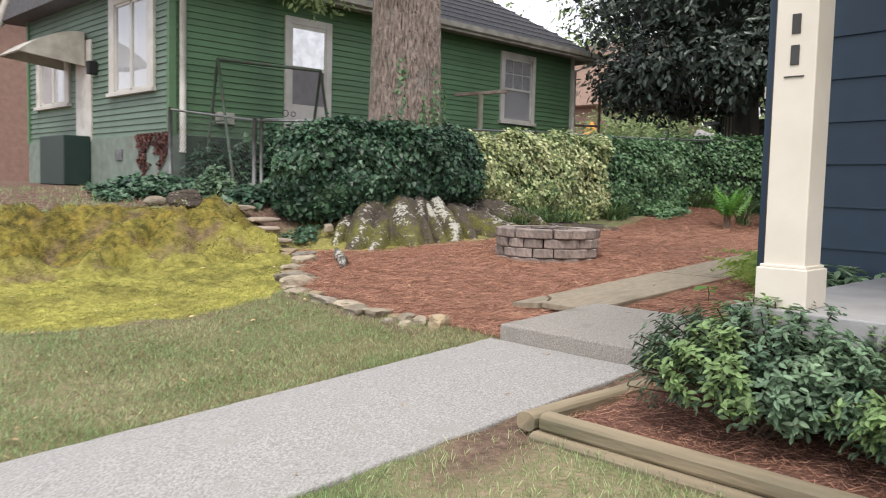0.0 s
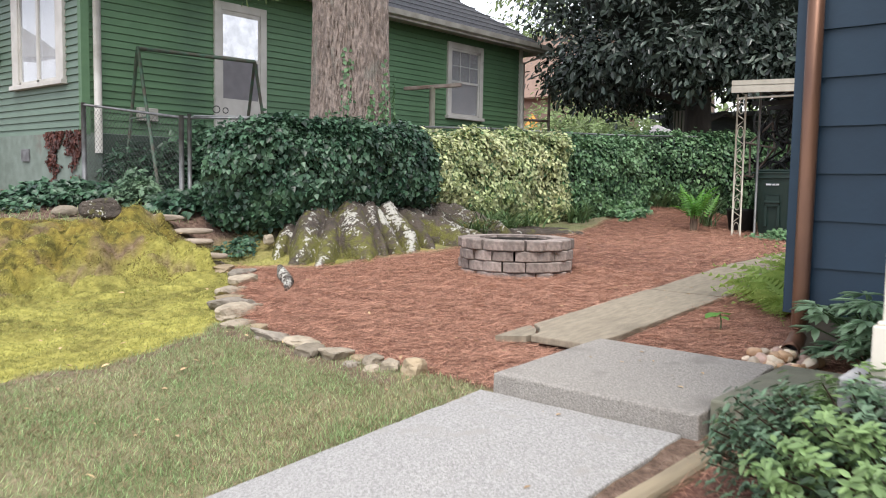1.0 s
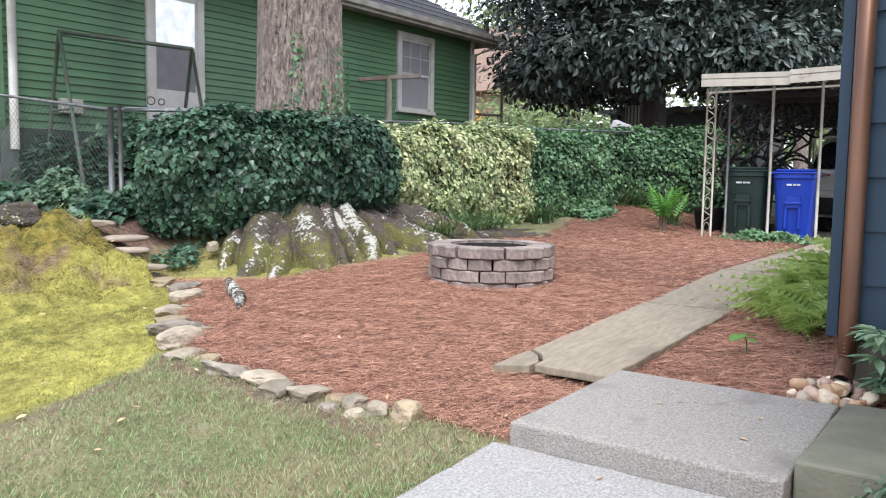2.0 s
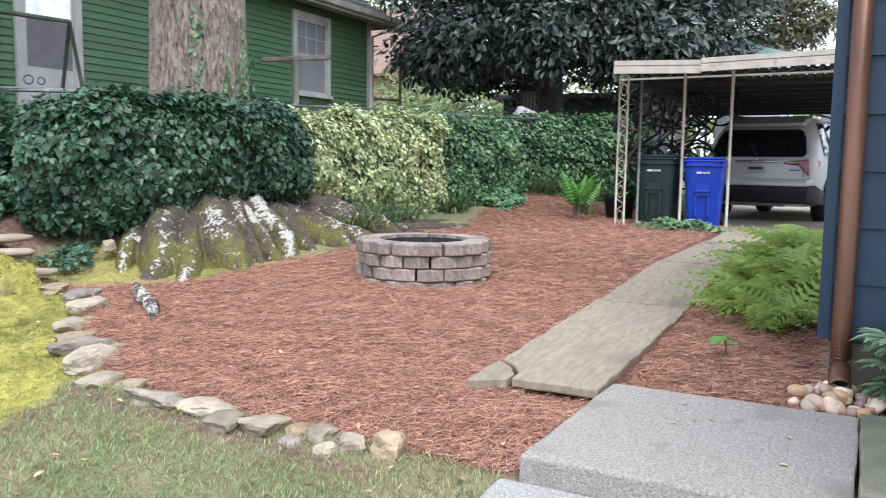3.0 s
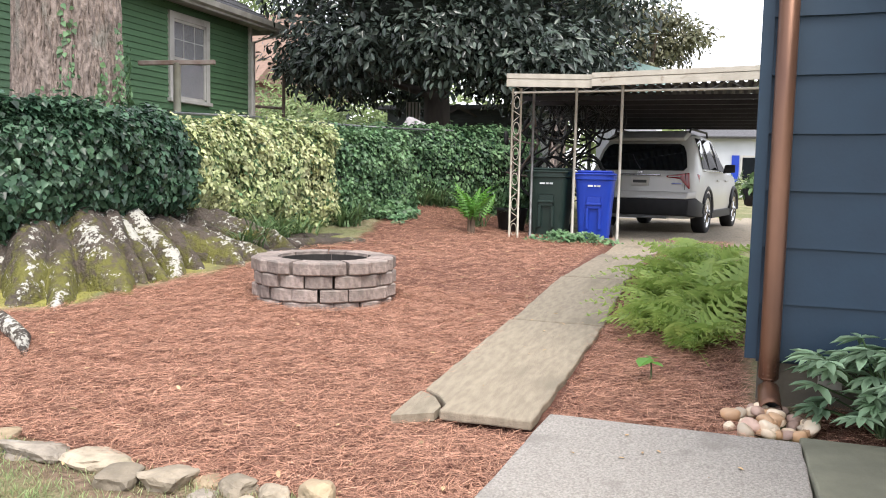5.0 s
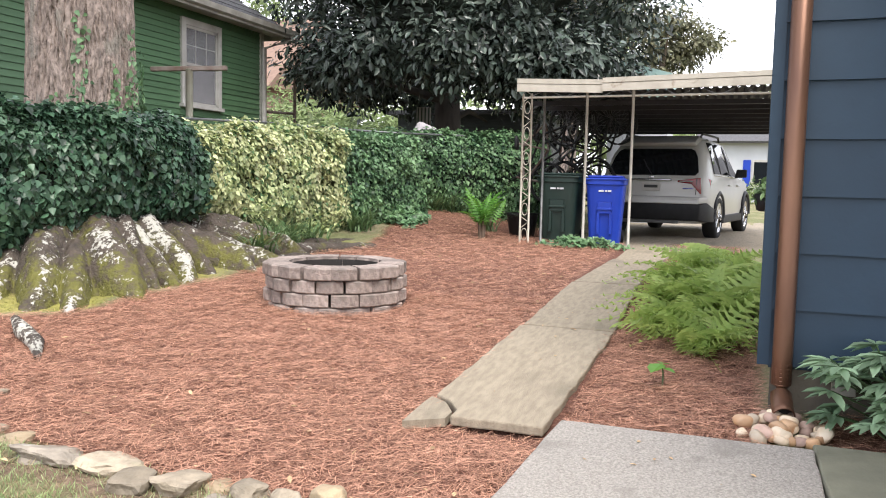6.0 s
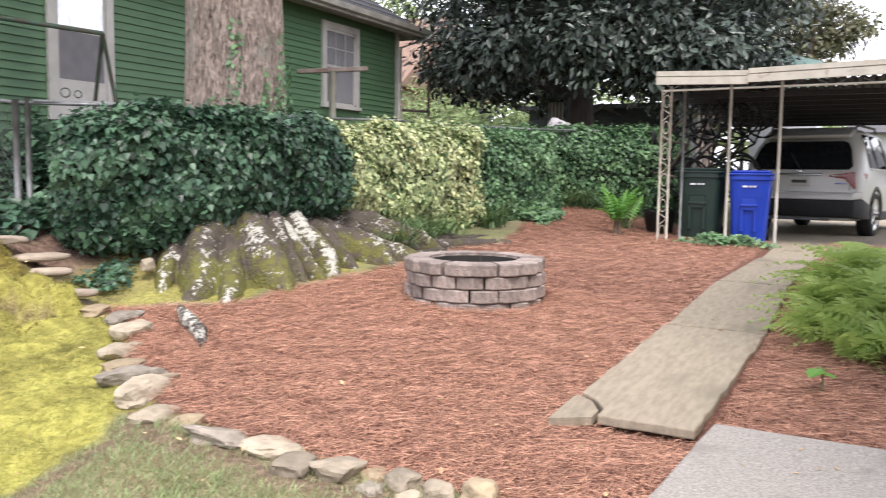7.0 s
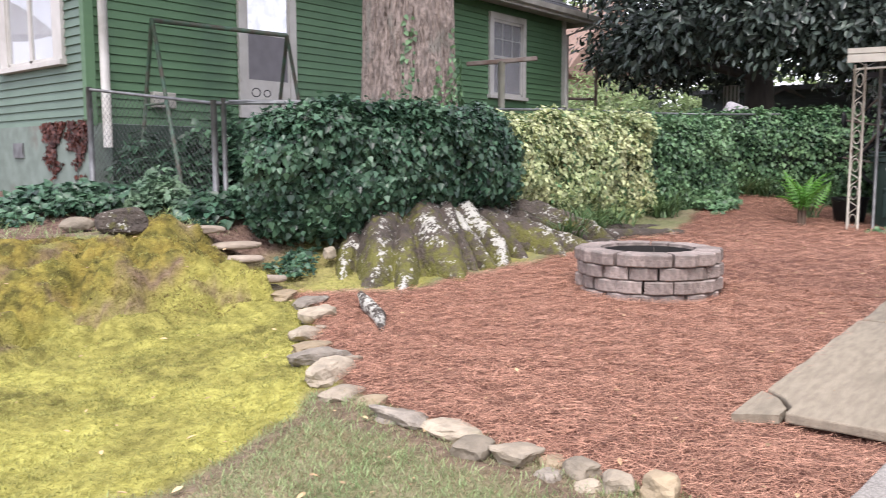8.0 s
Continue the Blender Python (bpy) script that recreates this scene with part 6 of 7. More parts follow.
def fern(x, y, count, length, seed, lab, mat="fern", name="fern", lift=0.0, cat="fern", up_lean=0.95, bend=1.15, width=0.3):
    rng = np.random.default_rng(seed)
    v, f = frond(bend=bend, width=width)
    a = rng.uniform(0, 6.283, count)
    tilt = rng.normal(up_lean, 0.42, count)
    ah = unit(np.stack([np.cos(a), np.sin(a), tilt], -1))
    side = unit(np.cross(ah, np.tile([0, 0, 1.0], (count, 1))) + rng.normal(0, 0.3, (count, 3)))
    side = unit(side - ah * np.sum(side * ah, -1, keepdims=True))
    up = np.cross(side, ah)
    at = np.stack([x + rng.normal(0, 0.05, count), y + rng.normal(0, 0.05, count), np.full(count, H(x, y) + lift)], -1)
    z0 = H(x, y)
    ob = thing(name, (x, y, z0), lab, cat, "ferns by the wall" if cat == "fern" else "")
    key = (bend, width, mat)
    if key not in frond_cache:
        bm = bmesh.new()
        vs = [bm.verts.new(p) for p in v]
        for q in f:
            bm.faces.new([vs[i] for i in q])
        me = bpy.data.meshes.new("frond")
        bm.to_mesh(me), bm.free()
        me.materials.append(M[mat])
        frond_cache[key] = me
    for k in range(count):
        m = Matrix((side[k], ah[k], up[k])).transposed().to_4x4() @ Matrix.Scale(length * rng.uniform(0.6, 1.15), 4)
        m.translation = Vector(at[k]) - Vector((x, y, z0))
        share("frond", frond_cache[key], m, ob)
    return ob


for i, (x, y, c, L) in enumerate([(7.15, 3.1, 24, .5), (7.55, 3.4, 22, .5), (7.3, 3.02, 26, .55), (7.7, 3.25, 30, .62), (8.1, 3.0, 34, .7), (8.5, 3.35, 30, .65), (8.9, 3.05, 36, .75), (9.3, 3.3, 34, .7), (9.7, 3.05, 36, .75), (10.2, 3.2, 34, .7), (8.4, 2.85, 26, .72), (9.4, 2.8, 30, .78), (10.6, 3.0, 26, .7)]):
    fern(x, y, int(c * 0.72), L * 0.88, 60 + i, "bright green arching fern beside the house wall")
# young palm
palm = fern(13.15, 6.45, 34, 0.55, 75, "young feathery palm planted in the pine straw", "fresh", "palm", 0.22, "palm", 1.5, 0.6, 0.16)
bm = bmesh.new()
for k in range(5):
    a = k * 1.3
    tube(bm, [(0.03 * math.cos(a), 0.03 * math.sin(a), 0), (0.05 * math.cos(a), 0.05 * math.sin(a), 0.36)], [0.03, 0.014], 6)
part("stem", bm, "twig", palm)
strap_clump(14.15, 6.65, 0.9, 60, 76, "tall weedy stems beside the carport")

# ---- shrub in the timber-edged bed ----
def shrub(x, y, rx, ry, rz, count, seed, lab):
    z0 = H(x, y)
    ob = thing("shrub", (x, y, z0), lab, "shrub")
    rng = random.Random(seed)
    bm = bmesh.new()
    tips = []
    for k in range(max(24, count // 32)):
        a, r, h = rng.uniform(0, 6.283), math.sqrt(rng.random()), rng.uniform(0.45, 1.0)
        tip = Vector((rx * r * math.cos(a), ry * r * math.sin(a), rz * h * math.sqrt(max(0.06, 1 - 0.75 * r * r))))
        tips.append(tip)
        tube(bm, [(rng.gauss(0, 0.05), rng.gauss(0, 0.05), 0), tip * 0.5 + Vector((0, 0, 0.05)), tip], [0.009, 0.006, 0.003], 5)
    part("twig", bm, "twig", ob)
    g = np.random.default_rng(seed)
    pick = g.integers(0, len(tips), count)
    t = np.array(tips)[pick]
    stem = unit(t * np.array([0.8, 0.8, 0.6]) + np.array([0, 0, 0.35]))
    back = g.random(count) ** 1.3 * 0.17
    at = t - stem * back[:, None] + g.normal(0, 0.006, (count, 3)) + np.array([0, 0, 0.03])
    at[:, 2] = np.maximum(at[:, 2], 0.02)
    around = unit(np.cross(stem, g.normal(0, 1, (count, 3))))
    r, f, u = axes_from(stem, stem * (0.95 - 3.2 * back[:, None]) + around, g, 0.2)
    back = back * 0.5
    new_tip = (back < 0.06) & (np.sin(t[:, 0] * 9) + np.sin(t[:, 1] * 8) > 0.2)
    sz = 0.045 * g.uniform(0.65, 1.25, count)
    for name, m, sel in (("leaves", "shrub", ~new_tip), ("young_leaves", "shrub_tip", new_tip)):
        scatter(name, OVAL_LEAF, IVY_FACES, at[sel], r[sel], f[sel], u[sel], sz[sel], m, ob, "stuff")
    return ob


shrub(3.62, 1.5, 0.52, 0.74, 0.62, 15000, 81, "evergreen shrub with small leaves in the timber-edged bed")
shrub(3.57, 0.6, 0.52, 0.7, 0.56, 10500, 82, "low evergreen shrub with bright new leaf tips in the bed")
shrub(4.35, 2.02, 0.25, 0.3, 0.28, 500, 83, "small side growth of the evergreen shrub by the step")


def broad_plant(x, y, count, L, seed, lab, mat="hellebore", hgt=0.4):
    z0 = H(x, y)
    ob = thing("garden_plant", (x, y, z0), lab, "plant")
    rng = np.random.default_rng(seed)
    bm, at, ah = bmesh.new(), [], []
    for k in range(count):
        a = rng.uniform(0, 6.283)
        r, h = hgt * rng.uniform(0.15, 0.9), hgt * rng.uniform(0.3, 1.2)
        tip = (r * math.cos(a), r * math.sin(a), h)
        tube(bm, [(0, 0, 0), (tip[0] * 0.4, tip[1] * 0.4, h * 0.7), tip], 0.005, 5)
        for j in range(8):
            b = a + (j - 3.5) * 0.45
            at.append(tip)
            ah.append((math.cos(b), math.sin(b), rng.uniform(-0.45, 0.15)))
    part("stalk", bm, "lily", ob)
    ah = unit(np.array(ah))
    side = unit(np.cross(ah, np.tile([0, 0, 1.0], (len(ah), 1))))
    scatter("leaves", OVAL_LEAF, IVY_FACES, at, side * 0.72, ah, np.cross(side, ah), L * rng.uniform(0.7, 1.15, len(ah)), mat, ob, "stuff")
    return ob


broad_plant(5.84, 2.12, 62, 0.15, 91, "clump of broad fingered leaves against the house wall")
broad_plant(5.88, 1.92, 30, 0.13, 92, "smaller clump of fingered leaves beside the porch")
seedling = thing("garden_plant", (6.4, 3.27, H(6.4, 3.27)), "single bright green seedling with two round leaves in the pine straw", "plant")
part("stalk", tube(bmesh.new(), [(0, 0, -0.02), (0.01, 0, 0.09), (0, 0.01, 0.15)], 0.005, 5), "lily", seedling)
for k, (bear, size) in enumerate(((-100, 0.13), (70, 0.15), (160, 0.09), (10, 0.07))):
    bm = bmesh.new()
    vs = [bm.verts.new((1.7 * u * size, v * size, w * size)) for u, v, w in OVAL_LEAF]
    for q in IVY_FACES:
        bm.faces.new([vs[i] for i in q])
    part("leaf", bm, "fresh", seedling).matrix_basis = pose(0, 0.01, 0.15 - 0.025 * (k > 1), -8, 0, bear)

# ---- chain-link fence with its gate ----
fence = thing("chain_link_fence", (6.34, 10.39, 0.95), "grey galvanised chain-link fence", "fence")


def fp(name, bm, mat="metal_grey", label="", under=None):
    return world_part(name, bm, mat, fence, label, under)


FENCE = [(6.05, 12.45, 1.1), (6.34, 10.39, 0.95), (7.3, 9.6, 0.9), (9.6, 9.15, 0.8), (11.1, 9.05, 0.65), (12.6, 8.85, 0.6), (14.2, 8.3, 0.55), (16.3, 7.6, 0.5), (18.4, 5.5, 0.5)]
TOPS = [2.17, 1.93, 1.95, 1.97, 2.04, 2.06, 2.08, 2.15, 2.26]
for (x, y, z), zt in zip(FENCE, TOPS):
    fp("post", tube(bmesh.new(), [(x, y, z - 0.3), (x, y, zt + 0.03)], 0.034 if x < 6.4 else 0.025, 10))
fp("gate_post", tube(bmesh.new(), [(6.42, 10.33, 0.7), (6.42, 10.33, 1.98)], 0.028, 10))
for (a, b), za, zb in zip(zip(FENCE, FENCE[1:]), TOPS, TOPS[1:]):
    fp("top_rail", tube(bmesh.new(), [(a[0], a[1], za), (b[0], b[1], zb)], 0.018, 8))


def mesh_panel(a, b, za, zb, step=0.075):
    """Diamond wire between two posts."""
    L = math.hypot(b[0] - a[0], b[1] - a[1])
    bm = bmesh.new()
    hgt = 1.0
    n = int((L + hgt) / step)
    for s in (1, -1):
        for i in range(n + 1):
            u0 = i * step - (hgt if s > 0 else 0)
            u1 = u0 + hgt if s > 0 else u0 - hgt
            pts = []
            for u, w in ((u0, 0.0), (u1, 1.0)):
                pts.append((u, w))
            (p, wp), (q, wq) = pts
            lo, hi = max(0.0, min(p, q)), min(L, max(p, q))
            if hi - lo < 0.02:
                continue
            out = []
            for u in (lo, hi):
                t = (u - p) / (q - p)
                w = wp + t * (wq - wp)
                f = u / L
                zt = za + f * (zb - za)
                zl = a[2] + f * (b[2] - a[2])
                out.append((a[0] + f * (b[0] - a[0]), a[1] + f * (b[1] - a[1]), zl + w * (zt - zl)))
            tube(bm, out, 0.0022, 3, cap=False)
    return bm


for i in (0, 4, 5, 6, 7):
    fp("wire_mesh", mesh_panel(FENCE[i], FENCE[i + 1], TOPS[i], TOPS[i + 1]), "wire", "diamond wire mesh")
gate = fp("gate_rail", tube(bmesh.new(), [(6.45, 10.28, 1.95), (6.9, 9.95, 1.96), (7.3, 9.62, 1.96)], 0.016, 8))
bm = bmesh.new()
for cx, r in ((0.3, 0.045), (0.42, 0.035)):
    tube(bm, [(6.45 + (cx + r * math.cos(k * 0.45)) * 0.75, 10.28 - (cx + r * math.cos(k * 0.45)) * 0.58, 2.0 + r + r * math.sin(k * 0.45)) for k in range(15)], 0.006, 5)
fp("scroll", bm, "black_plastic", under=gate)

# ---- swing frame behind the fence ----
swing = thing("swing_frame", (6.85, 12.0, 1.12), "old green steel swing frame beside the house", "swing frame")
LX, LY, RX, RY, SZ = 6.72, 12.15, 8.62, 11.95, 3.02
world_part("top_bar", tube(bmesh.new(), [(LX, LY, SZ), (RX, RY, SZ + 0.02)], 0.03, 8), "swing_green", swing)
for x, y in ((LX, LY), (RX, RY)):
    for dy in (-0.55, 0.45):
        world_part("leg", tube(bmesh.new(), [(x, y, SZ + 0.02), (x, y + dy, H(x, y + dy) - 0.02)], 0.025, 8), "swing_green", swing)
    world_part("brace", tube(bmesh.new(), [(x, y - 0.3, SZ - 1.0), (x, y + 0.24, SZ - 1.0)], 0.015, 6), "swing_green", swing)
box_ob = part("meter_box", boxed(-0.16, -0.1, 0, 0.16, 0.0, 0.2, bevel=0.012), "gutter")
box_ob.matrix_world = pose(7.15, 12.72, 2.02)
tagged(box_ob, "small grey utility box on the green siding", "utility box")

# ---- washing-line pole ----
pole = thing("washing_line_pole", (9.98, 9.32, 0.75), "grey steel washing-line pole with a wooden crossbar", "pole")
part("upright", tube(bmesh.new(), [(0, 0, -0.2), (0, 0, 1.86)], 0.045, 10), "gutter", pole, "pale grey steel upright")
bm = bmesh.new()
box(bm, -0.47, -0.03, 0, 0.47, 0.03, 0.055, bevel=0.008)
bar = part("crossbar", bm, "rust", pole, "weathered wooden crossbar")
bar.matrix_basis = pose(0, 0, 1.835, 0, -2, -70)

# red creeper on the foundation
rng_np = np.random.default_rng(15)
n = 3000
y = rng_np.uniform(12.74, 14.0, n)
z = rng_np.uniform(1.0, 1.84, n)
rag = 0.09 * np.sin(z * 17 + y * 5) + 0.06 * np.sin(z * 31 + y * 13)
keep = (np.abs(y - 13.7 + rag) < 0.1 + 0.14 * (z - 1.0)) | (np.abs(y - 13.0 + rag) < 0.02 + 0.42 * (z - 1.0) ** 1.4) | ((z > 1.66 + rag) & (y < 13.8 + rag))
keep &= rng_np.random(n) < 0.25 + 0.75 * (z - 1.0) / 0.84
y, z = y[keep], z[keep]
nr = np.tile([-1.0, 0, 0], (len(y), 1))
r, f, u = axes_from(nr, np.tile([0, 0, -1.0], (len(y), 1)), rng_np, 0.3)
ob = scatter("wall_creeper", IVY_LEAF, IVY_FACES, np.stack([np.full(len(y), 6.15), y, z], -1), r, f, u, 0.06 * rng_np.uniform(0.5, 1.2, len(y)), "red_ivy")
tagged(ob, "rust-red creeper clinging to the foundation", "creeper", kind="stuff")

# ---- magnolia behind the back fence ----
magnolia = thing("magnolia_tree", (19.9, 9.4, 0.55), "large dark evergreen magnolia with glossy leaves", "tree")
bm = bmesh.new()
tube(bm, [(0, 0, -0.2), (0, 0, 0.6), (0.05, 0, 2.0), (0.1, 0.1, 4.5), (0.1, 0.1, 8.5)], [0.46, 0.36, 0.32, 0.24, 0.08], 14)
for k in range(14):
    a, z = k * 2.4, 2.2 + 0.42 * k
    L = 3.4 - 0.12 * k
    tube(bm, [(0.05, 0, z), (L * 0.5 * math.cos(a), L * 0.5 * math.sin(a), z + 0.35), (L * math.cos(a), L * math.sin(a), z + 0.2)], [0.12, 0.07, 0.02], 6)
part("trunk", bm, "dark_bark", magnolia)
rng = random.Random(6)
clump_at = []
for k in range(92):
    u = rng.uniform(-0.95, 1)
    a = rng.uniform(0, 6.283)
    w = math.sqrt(1 - u * u) if u > -0.55 else 0.84
    clump_at.append((20.1 + 3.9 * w * math.cos(a), 9.05 + 3.9 * w * math.sin(a), 6.15 + 3.6 * max(u, -0.6 - 0.12 * rng.random()), rng.uniform(0.85, 1.4)))
for k, (x, y, z, s) in enumerate(clump_at):
    leaf_cloud("leaf_clump", (x, y, z), (s, s, s * 0.72), 700, 0.19, "magnolia", 100 + k, magnolia, droop=-0.35, shell=0.75)
# Near-black lumps stand in for the shade deep inside the crown
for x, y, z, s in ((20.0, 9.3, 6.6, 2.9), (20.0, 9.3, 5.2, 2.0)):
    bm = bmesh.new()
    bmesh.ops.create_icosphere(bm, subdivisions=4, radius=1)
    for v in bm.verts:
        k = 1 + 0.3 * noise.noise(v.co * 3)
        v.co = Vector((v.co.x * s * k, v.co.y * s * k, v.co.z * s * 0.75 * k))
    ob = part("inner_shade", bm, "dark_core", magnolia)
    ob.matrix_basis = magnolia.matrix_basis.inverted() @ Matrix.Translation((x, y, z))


# ---- trees and bushes farther off ----
def far_tree(x, y, z0, hgt, spread, count, seed, leaf="far_leaf", lab="leafy tree beyond the gardens", size=0.4, low=0.3):
    ob = thing("tree", (x, y, z0), lab, "tree", "far trees")
    bm = bmesh.new()
    tube(bm, [(0, 0, -0.5), (0.1, 0, hgt * 0.3), (0, 0.1, hgt * 0.75)], [0.05 * hgt * 0.5, 0.035 * hgt * 0.5, 0.04], 8)
    g = random.Random(seed)
    for k in range(7):
        a, z = k * 2.4, hgt * (low + 0.08 * k)
        tube(bm, [(0, 0, z), (spread * 0.7 * math.cos(a), spread * 0.7 * math.sin(a), z + hgt * 0.12)], [0.07, 0.02], 5)
    part("trunk", bm, "bark", ob)
    for k in range(9):
        a, r = g.uniform(0, 6.283), spread * 0.6 * math.sqrt(g.random())
        s = spread * g.uniform(0.35, 0.6)
        leaf_cloud("crown", (x + r * math.cos(a), y + r * math.sin(a), z0 + hgt * g.uniform(low + 0.15, 0.95)), (s, s, s * 0.7), count // 9, size, leaf, seed * 10 + k, ob, shell=0.9)
    return ob


def far_bush(x, y, z0, rx, ry, rz, count, seed, leaf="far_leaf", lab="loose light-green bush behind the fence", size=0.24):
    ob = leaf_cloud("bush", (0, 0, rz * 0.8), (rx, ry, rz), count, size, leaf, seed, shell=0.95)
    ob.matrix_world = pose(x, y, z0)
    return tagged(ob, lab, "bush", "bushes behind the fence", "stuff")


for i, (x, y, h, s, c) in enumerate([(34, 5.6, 9, 2.6, 2400), (31, 8.5, 9.5, 3.2, 2600), (70, 1.5, 8, 4.5, 2000), (48, 12, 13, 6, 3000), (46, 20, 13, 6, 3000), (44, 29, 12, 6, 2600), (85, 5, 9, 6, 2400), (38, 40, 13, 7, 2400), (90, -2, 9, 6, 2000)]):
    near = i < 2
    far_tree(x, y, H(x, y) - 0.2, h, s, 6500 if near else c, 200 + i, "dusky_leaf" if near else "far_leaf", "dusky-leaved tree behind the carport" if near else "leafy tree beyond the gardens", 0.22 if near else 0.4)
for i, (x, y, rx, ry, rz, c) in enumerate([(24, 13.9, 1.6, 1.6, 1.2, 2600), (26, 15.8, 2, 2, 1.5, 3200), (28, 18.5, 2.4, 2.4, 1.9, 3400), (30, 15, 2.6, 2.6, 1.9, 3600), (22.5, 15.2, 1.2, 1.2, 1.0, 1700), (33, 21, 3, 3, 2.6, 3400), (31, 18, 2.2, 2.2, 2.2, 2600)]):
    far_bush(x, y, H(x, y), rx, ry, rz, c, 300 + i)

for i, (x, y) in enumerate([(6.62, 12.3), (7.0, 12.3), (7.45, 12.3), (7.9, 12.3), (8.35, 12.3), (8.8, 12.3)]):
    far_bush(x, y, H(x, y) - 0.1, 0.36, 0.3, 0.46, 900, 340 + i, "ivy", "dark weedy bush between the fence and green house", 0.11)

woods = thing("far_woods", (56, 20, 1), "belt of far trees closing the view", "woods")
for k in range(16):
    y = -22 + 6.2 * k
    x = 62 - 0.018 * (y - 15) ** 2
    leaf_cloud("crown", (x, y, H(x, y) + 2.6 + (0 if -8 < y < 8 else 1.2)), (4.2, 4.6, 2.6 if -8 < y < 8 else 4.2), 900, 0.75, "far_leaf", 380 + k, woods, shell=0.95)

# ---- houses, shed and clutter beyond ----
def far_house(x0, y0, x1, y1, z0, zh, pitch, wall_mat, roof_mat, lab, wins=(), ridge="y"):
    ob = thing("house", (x0, y0, z0), lab, "house", "houses beyond")
    world_part("wall", boxed(x0, y0, z0 - 0.5, x1, y1, zh), wall_mat, ob)
    bm = bmesh.new()
    o = 0.4
    if ridge == "y":
        xm, zr = (x0 + x1) / 2, zh + (x1 - x0) / 2 * pitch
        c = [(x0 - o, y0 - o, zh - o * pitch), (x0 - o, y1 + o, zh - o * pitch), (xm, y1 + o, zr), (xm, y0 - o, zr), (x1 + o, y0 - o, zh - o * pitch), (x1 + o, y1 + o, zh - o * pitch)]
    else:
        ymid, zr = (y0 + y1) / 2, zh + (y1 - y0) / 2 * pitch
        c = [(x0 - o, y0 - o, zh - o * pitch), (x1 + o, y0 - o, zh - o * pitch), (x1 + o, ymid, zr), (x0 - o, ymid, zr), (x0 - o, y1 + o, zh - o * pitch), (x1 + o, y1 + o, zh - o * pitch)]
    v = [bm.verts.new(p) for p in c]
    for q in ((0, 1, 2, 3), (3, 2, 5, 4), (0, 3, 4), (1, 5, 2)):
        bm.faces.new([v[i] for i in q])
    rf = world_part("roof", bm, roof_mat, ob)
    rf.modifiers.new("thick", "SOLIDIFY").thickness = 0.12
    for ya, yb, za, zb in wins:
        w = world_part("window", boxed(x0 - 0.05, ya, za, x0 + 0.02, yb, zb), "white_trim", ob)
        world_part("pane", boxed(x0 - 0.06, ya + 0.1, za + 0.1, x0 - 0.045, yb - 0.1, zb - 0.1), "car_glass", ob, under=w)
        for yc in (ya - 0.4, yb + 0.05):
            world_part("shutter", boxed(x0 - 0.05, yc, za, x0 + 0.02, yc + 0.35, zb), "bin_blue", ob, "blue shutter")
    return ob


M["tan_roof"] = material("tan_shingles", (0.24, 0.16, 0.12), (0.19, 0.125, 0.095), scale=5)
M["grey_board"] = material("dark_grey_boards", (0.075, 0.085, 0.08), (0.055, 0.06, 0.058), scale=3, stretch=(1, 1, 5))
M["pale_wall"] = material("pale_wall_paint", (0.55, 0.57, 0.6), (0.48, 0.5, 0.53), scale=1)
M["teal"] = material("teal_paint", (0.34, 0.5, 0.47), (0.3, 0.45, 0.42), scale=4, rough=0.5)
M["tan_wall"] = material("tan_brick", (0.3, 0.19, 0.15), (0.24, 0.15, 0.12), scale=6)
far_house(37, 25, 47, 38, 1.0, 6.0, 0.8, "tan_wall", "tan_roof", "house with a steep tan roof behind the garden", ridge="y")
far_house(44, -8, 52, 4.2, 0.4, 3.6, 0.5, "pale_wall", "roof", "pale house with blue shutters across the street", [(0.4, 2.0, 1.3, 2.6), (-4, -2.4, 1.3, 2.6)])
far_house(3.0, 27, 14, 38, 1.4, 6.5, 0.6, "tan_wall", "tan_roof", "reddish brick house past the green one", ridge="x")

shed = thing("shed", (25, 8.4, 0.4), "dark grey board shed with a pale door", "shed")
world_part("wall", boxed(25, 8.3, 0.2, 28, 12.8, 3.3), "grey_board", shed)
z = 0.4
while z < 3.25:
    world_part("weatherboard", boxed(24.975, 8.3, z, 25.0, 12.8, z + 0.14), "grey_board", shed)
    z += 0.155
world_part("door", boxed(24.95, 8.6, 0.4, 24.99, 9.5, 2.6, bevel=0.01), "gutter", shed, "pale worn door")
for y in (10.0, 10.7):
    world_part("vent", boxed(24.94, y, 2.45, 24.98, y + 0.35, 2.7), "black_plastic", shed)
world_part("roof", boxed(24.7, 8.0, 3.3, 28.3, 13.1, 3.42), "roof", shed)

tarp = part("covered_chair", stone_mesh(bmesh.new(), 0.75, 0.8, 0.95, 77, 3, 0.6), "curtain")
tarp.matrix_world = pose(16.1, 8.5, 1.78, 0, 8, 20) @ Matrix.Diagonal((0.5, 0.55, 0.7, 1))
tagged(tarp, "garden chair under a crumpled white cover", "chair")
# Block added to hold the chair at the height that fits the view
stand = part("stand", boxed(15.85, 8.25, 0.35, 16.35, 8.75, 1.8, bevel=0.02), "grey_board")
tagged(stand, "dark block added under the chair behind the fence", "table")
tub = part("tub", stone_mesh(bmesh.new(), 0.5, 0.5, 0.42, 78, 3, 0.05), "bin_blue")
tub.matrix_world = pose(16.25, 9.2, 1.72)
tagged(tub, "blue plastic tub behind the hedge", "tub")
# Second added block, lifting the tub to where the camera sees it
crate = part("crate", boxed(16.0, 8.95, 0.4, 16.5, 9.45, 1.73, bevel=0.01), "grey_board")
tagged(crate, "tall dark block added under the tub behind the hedge", "crate")
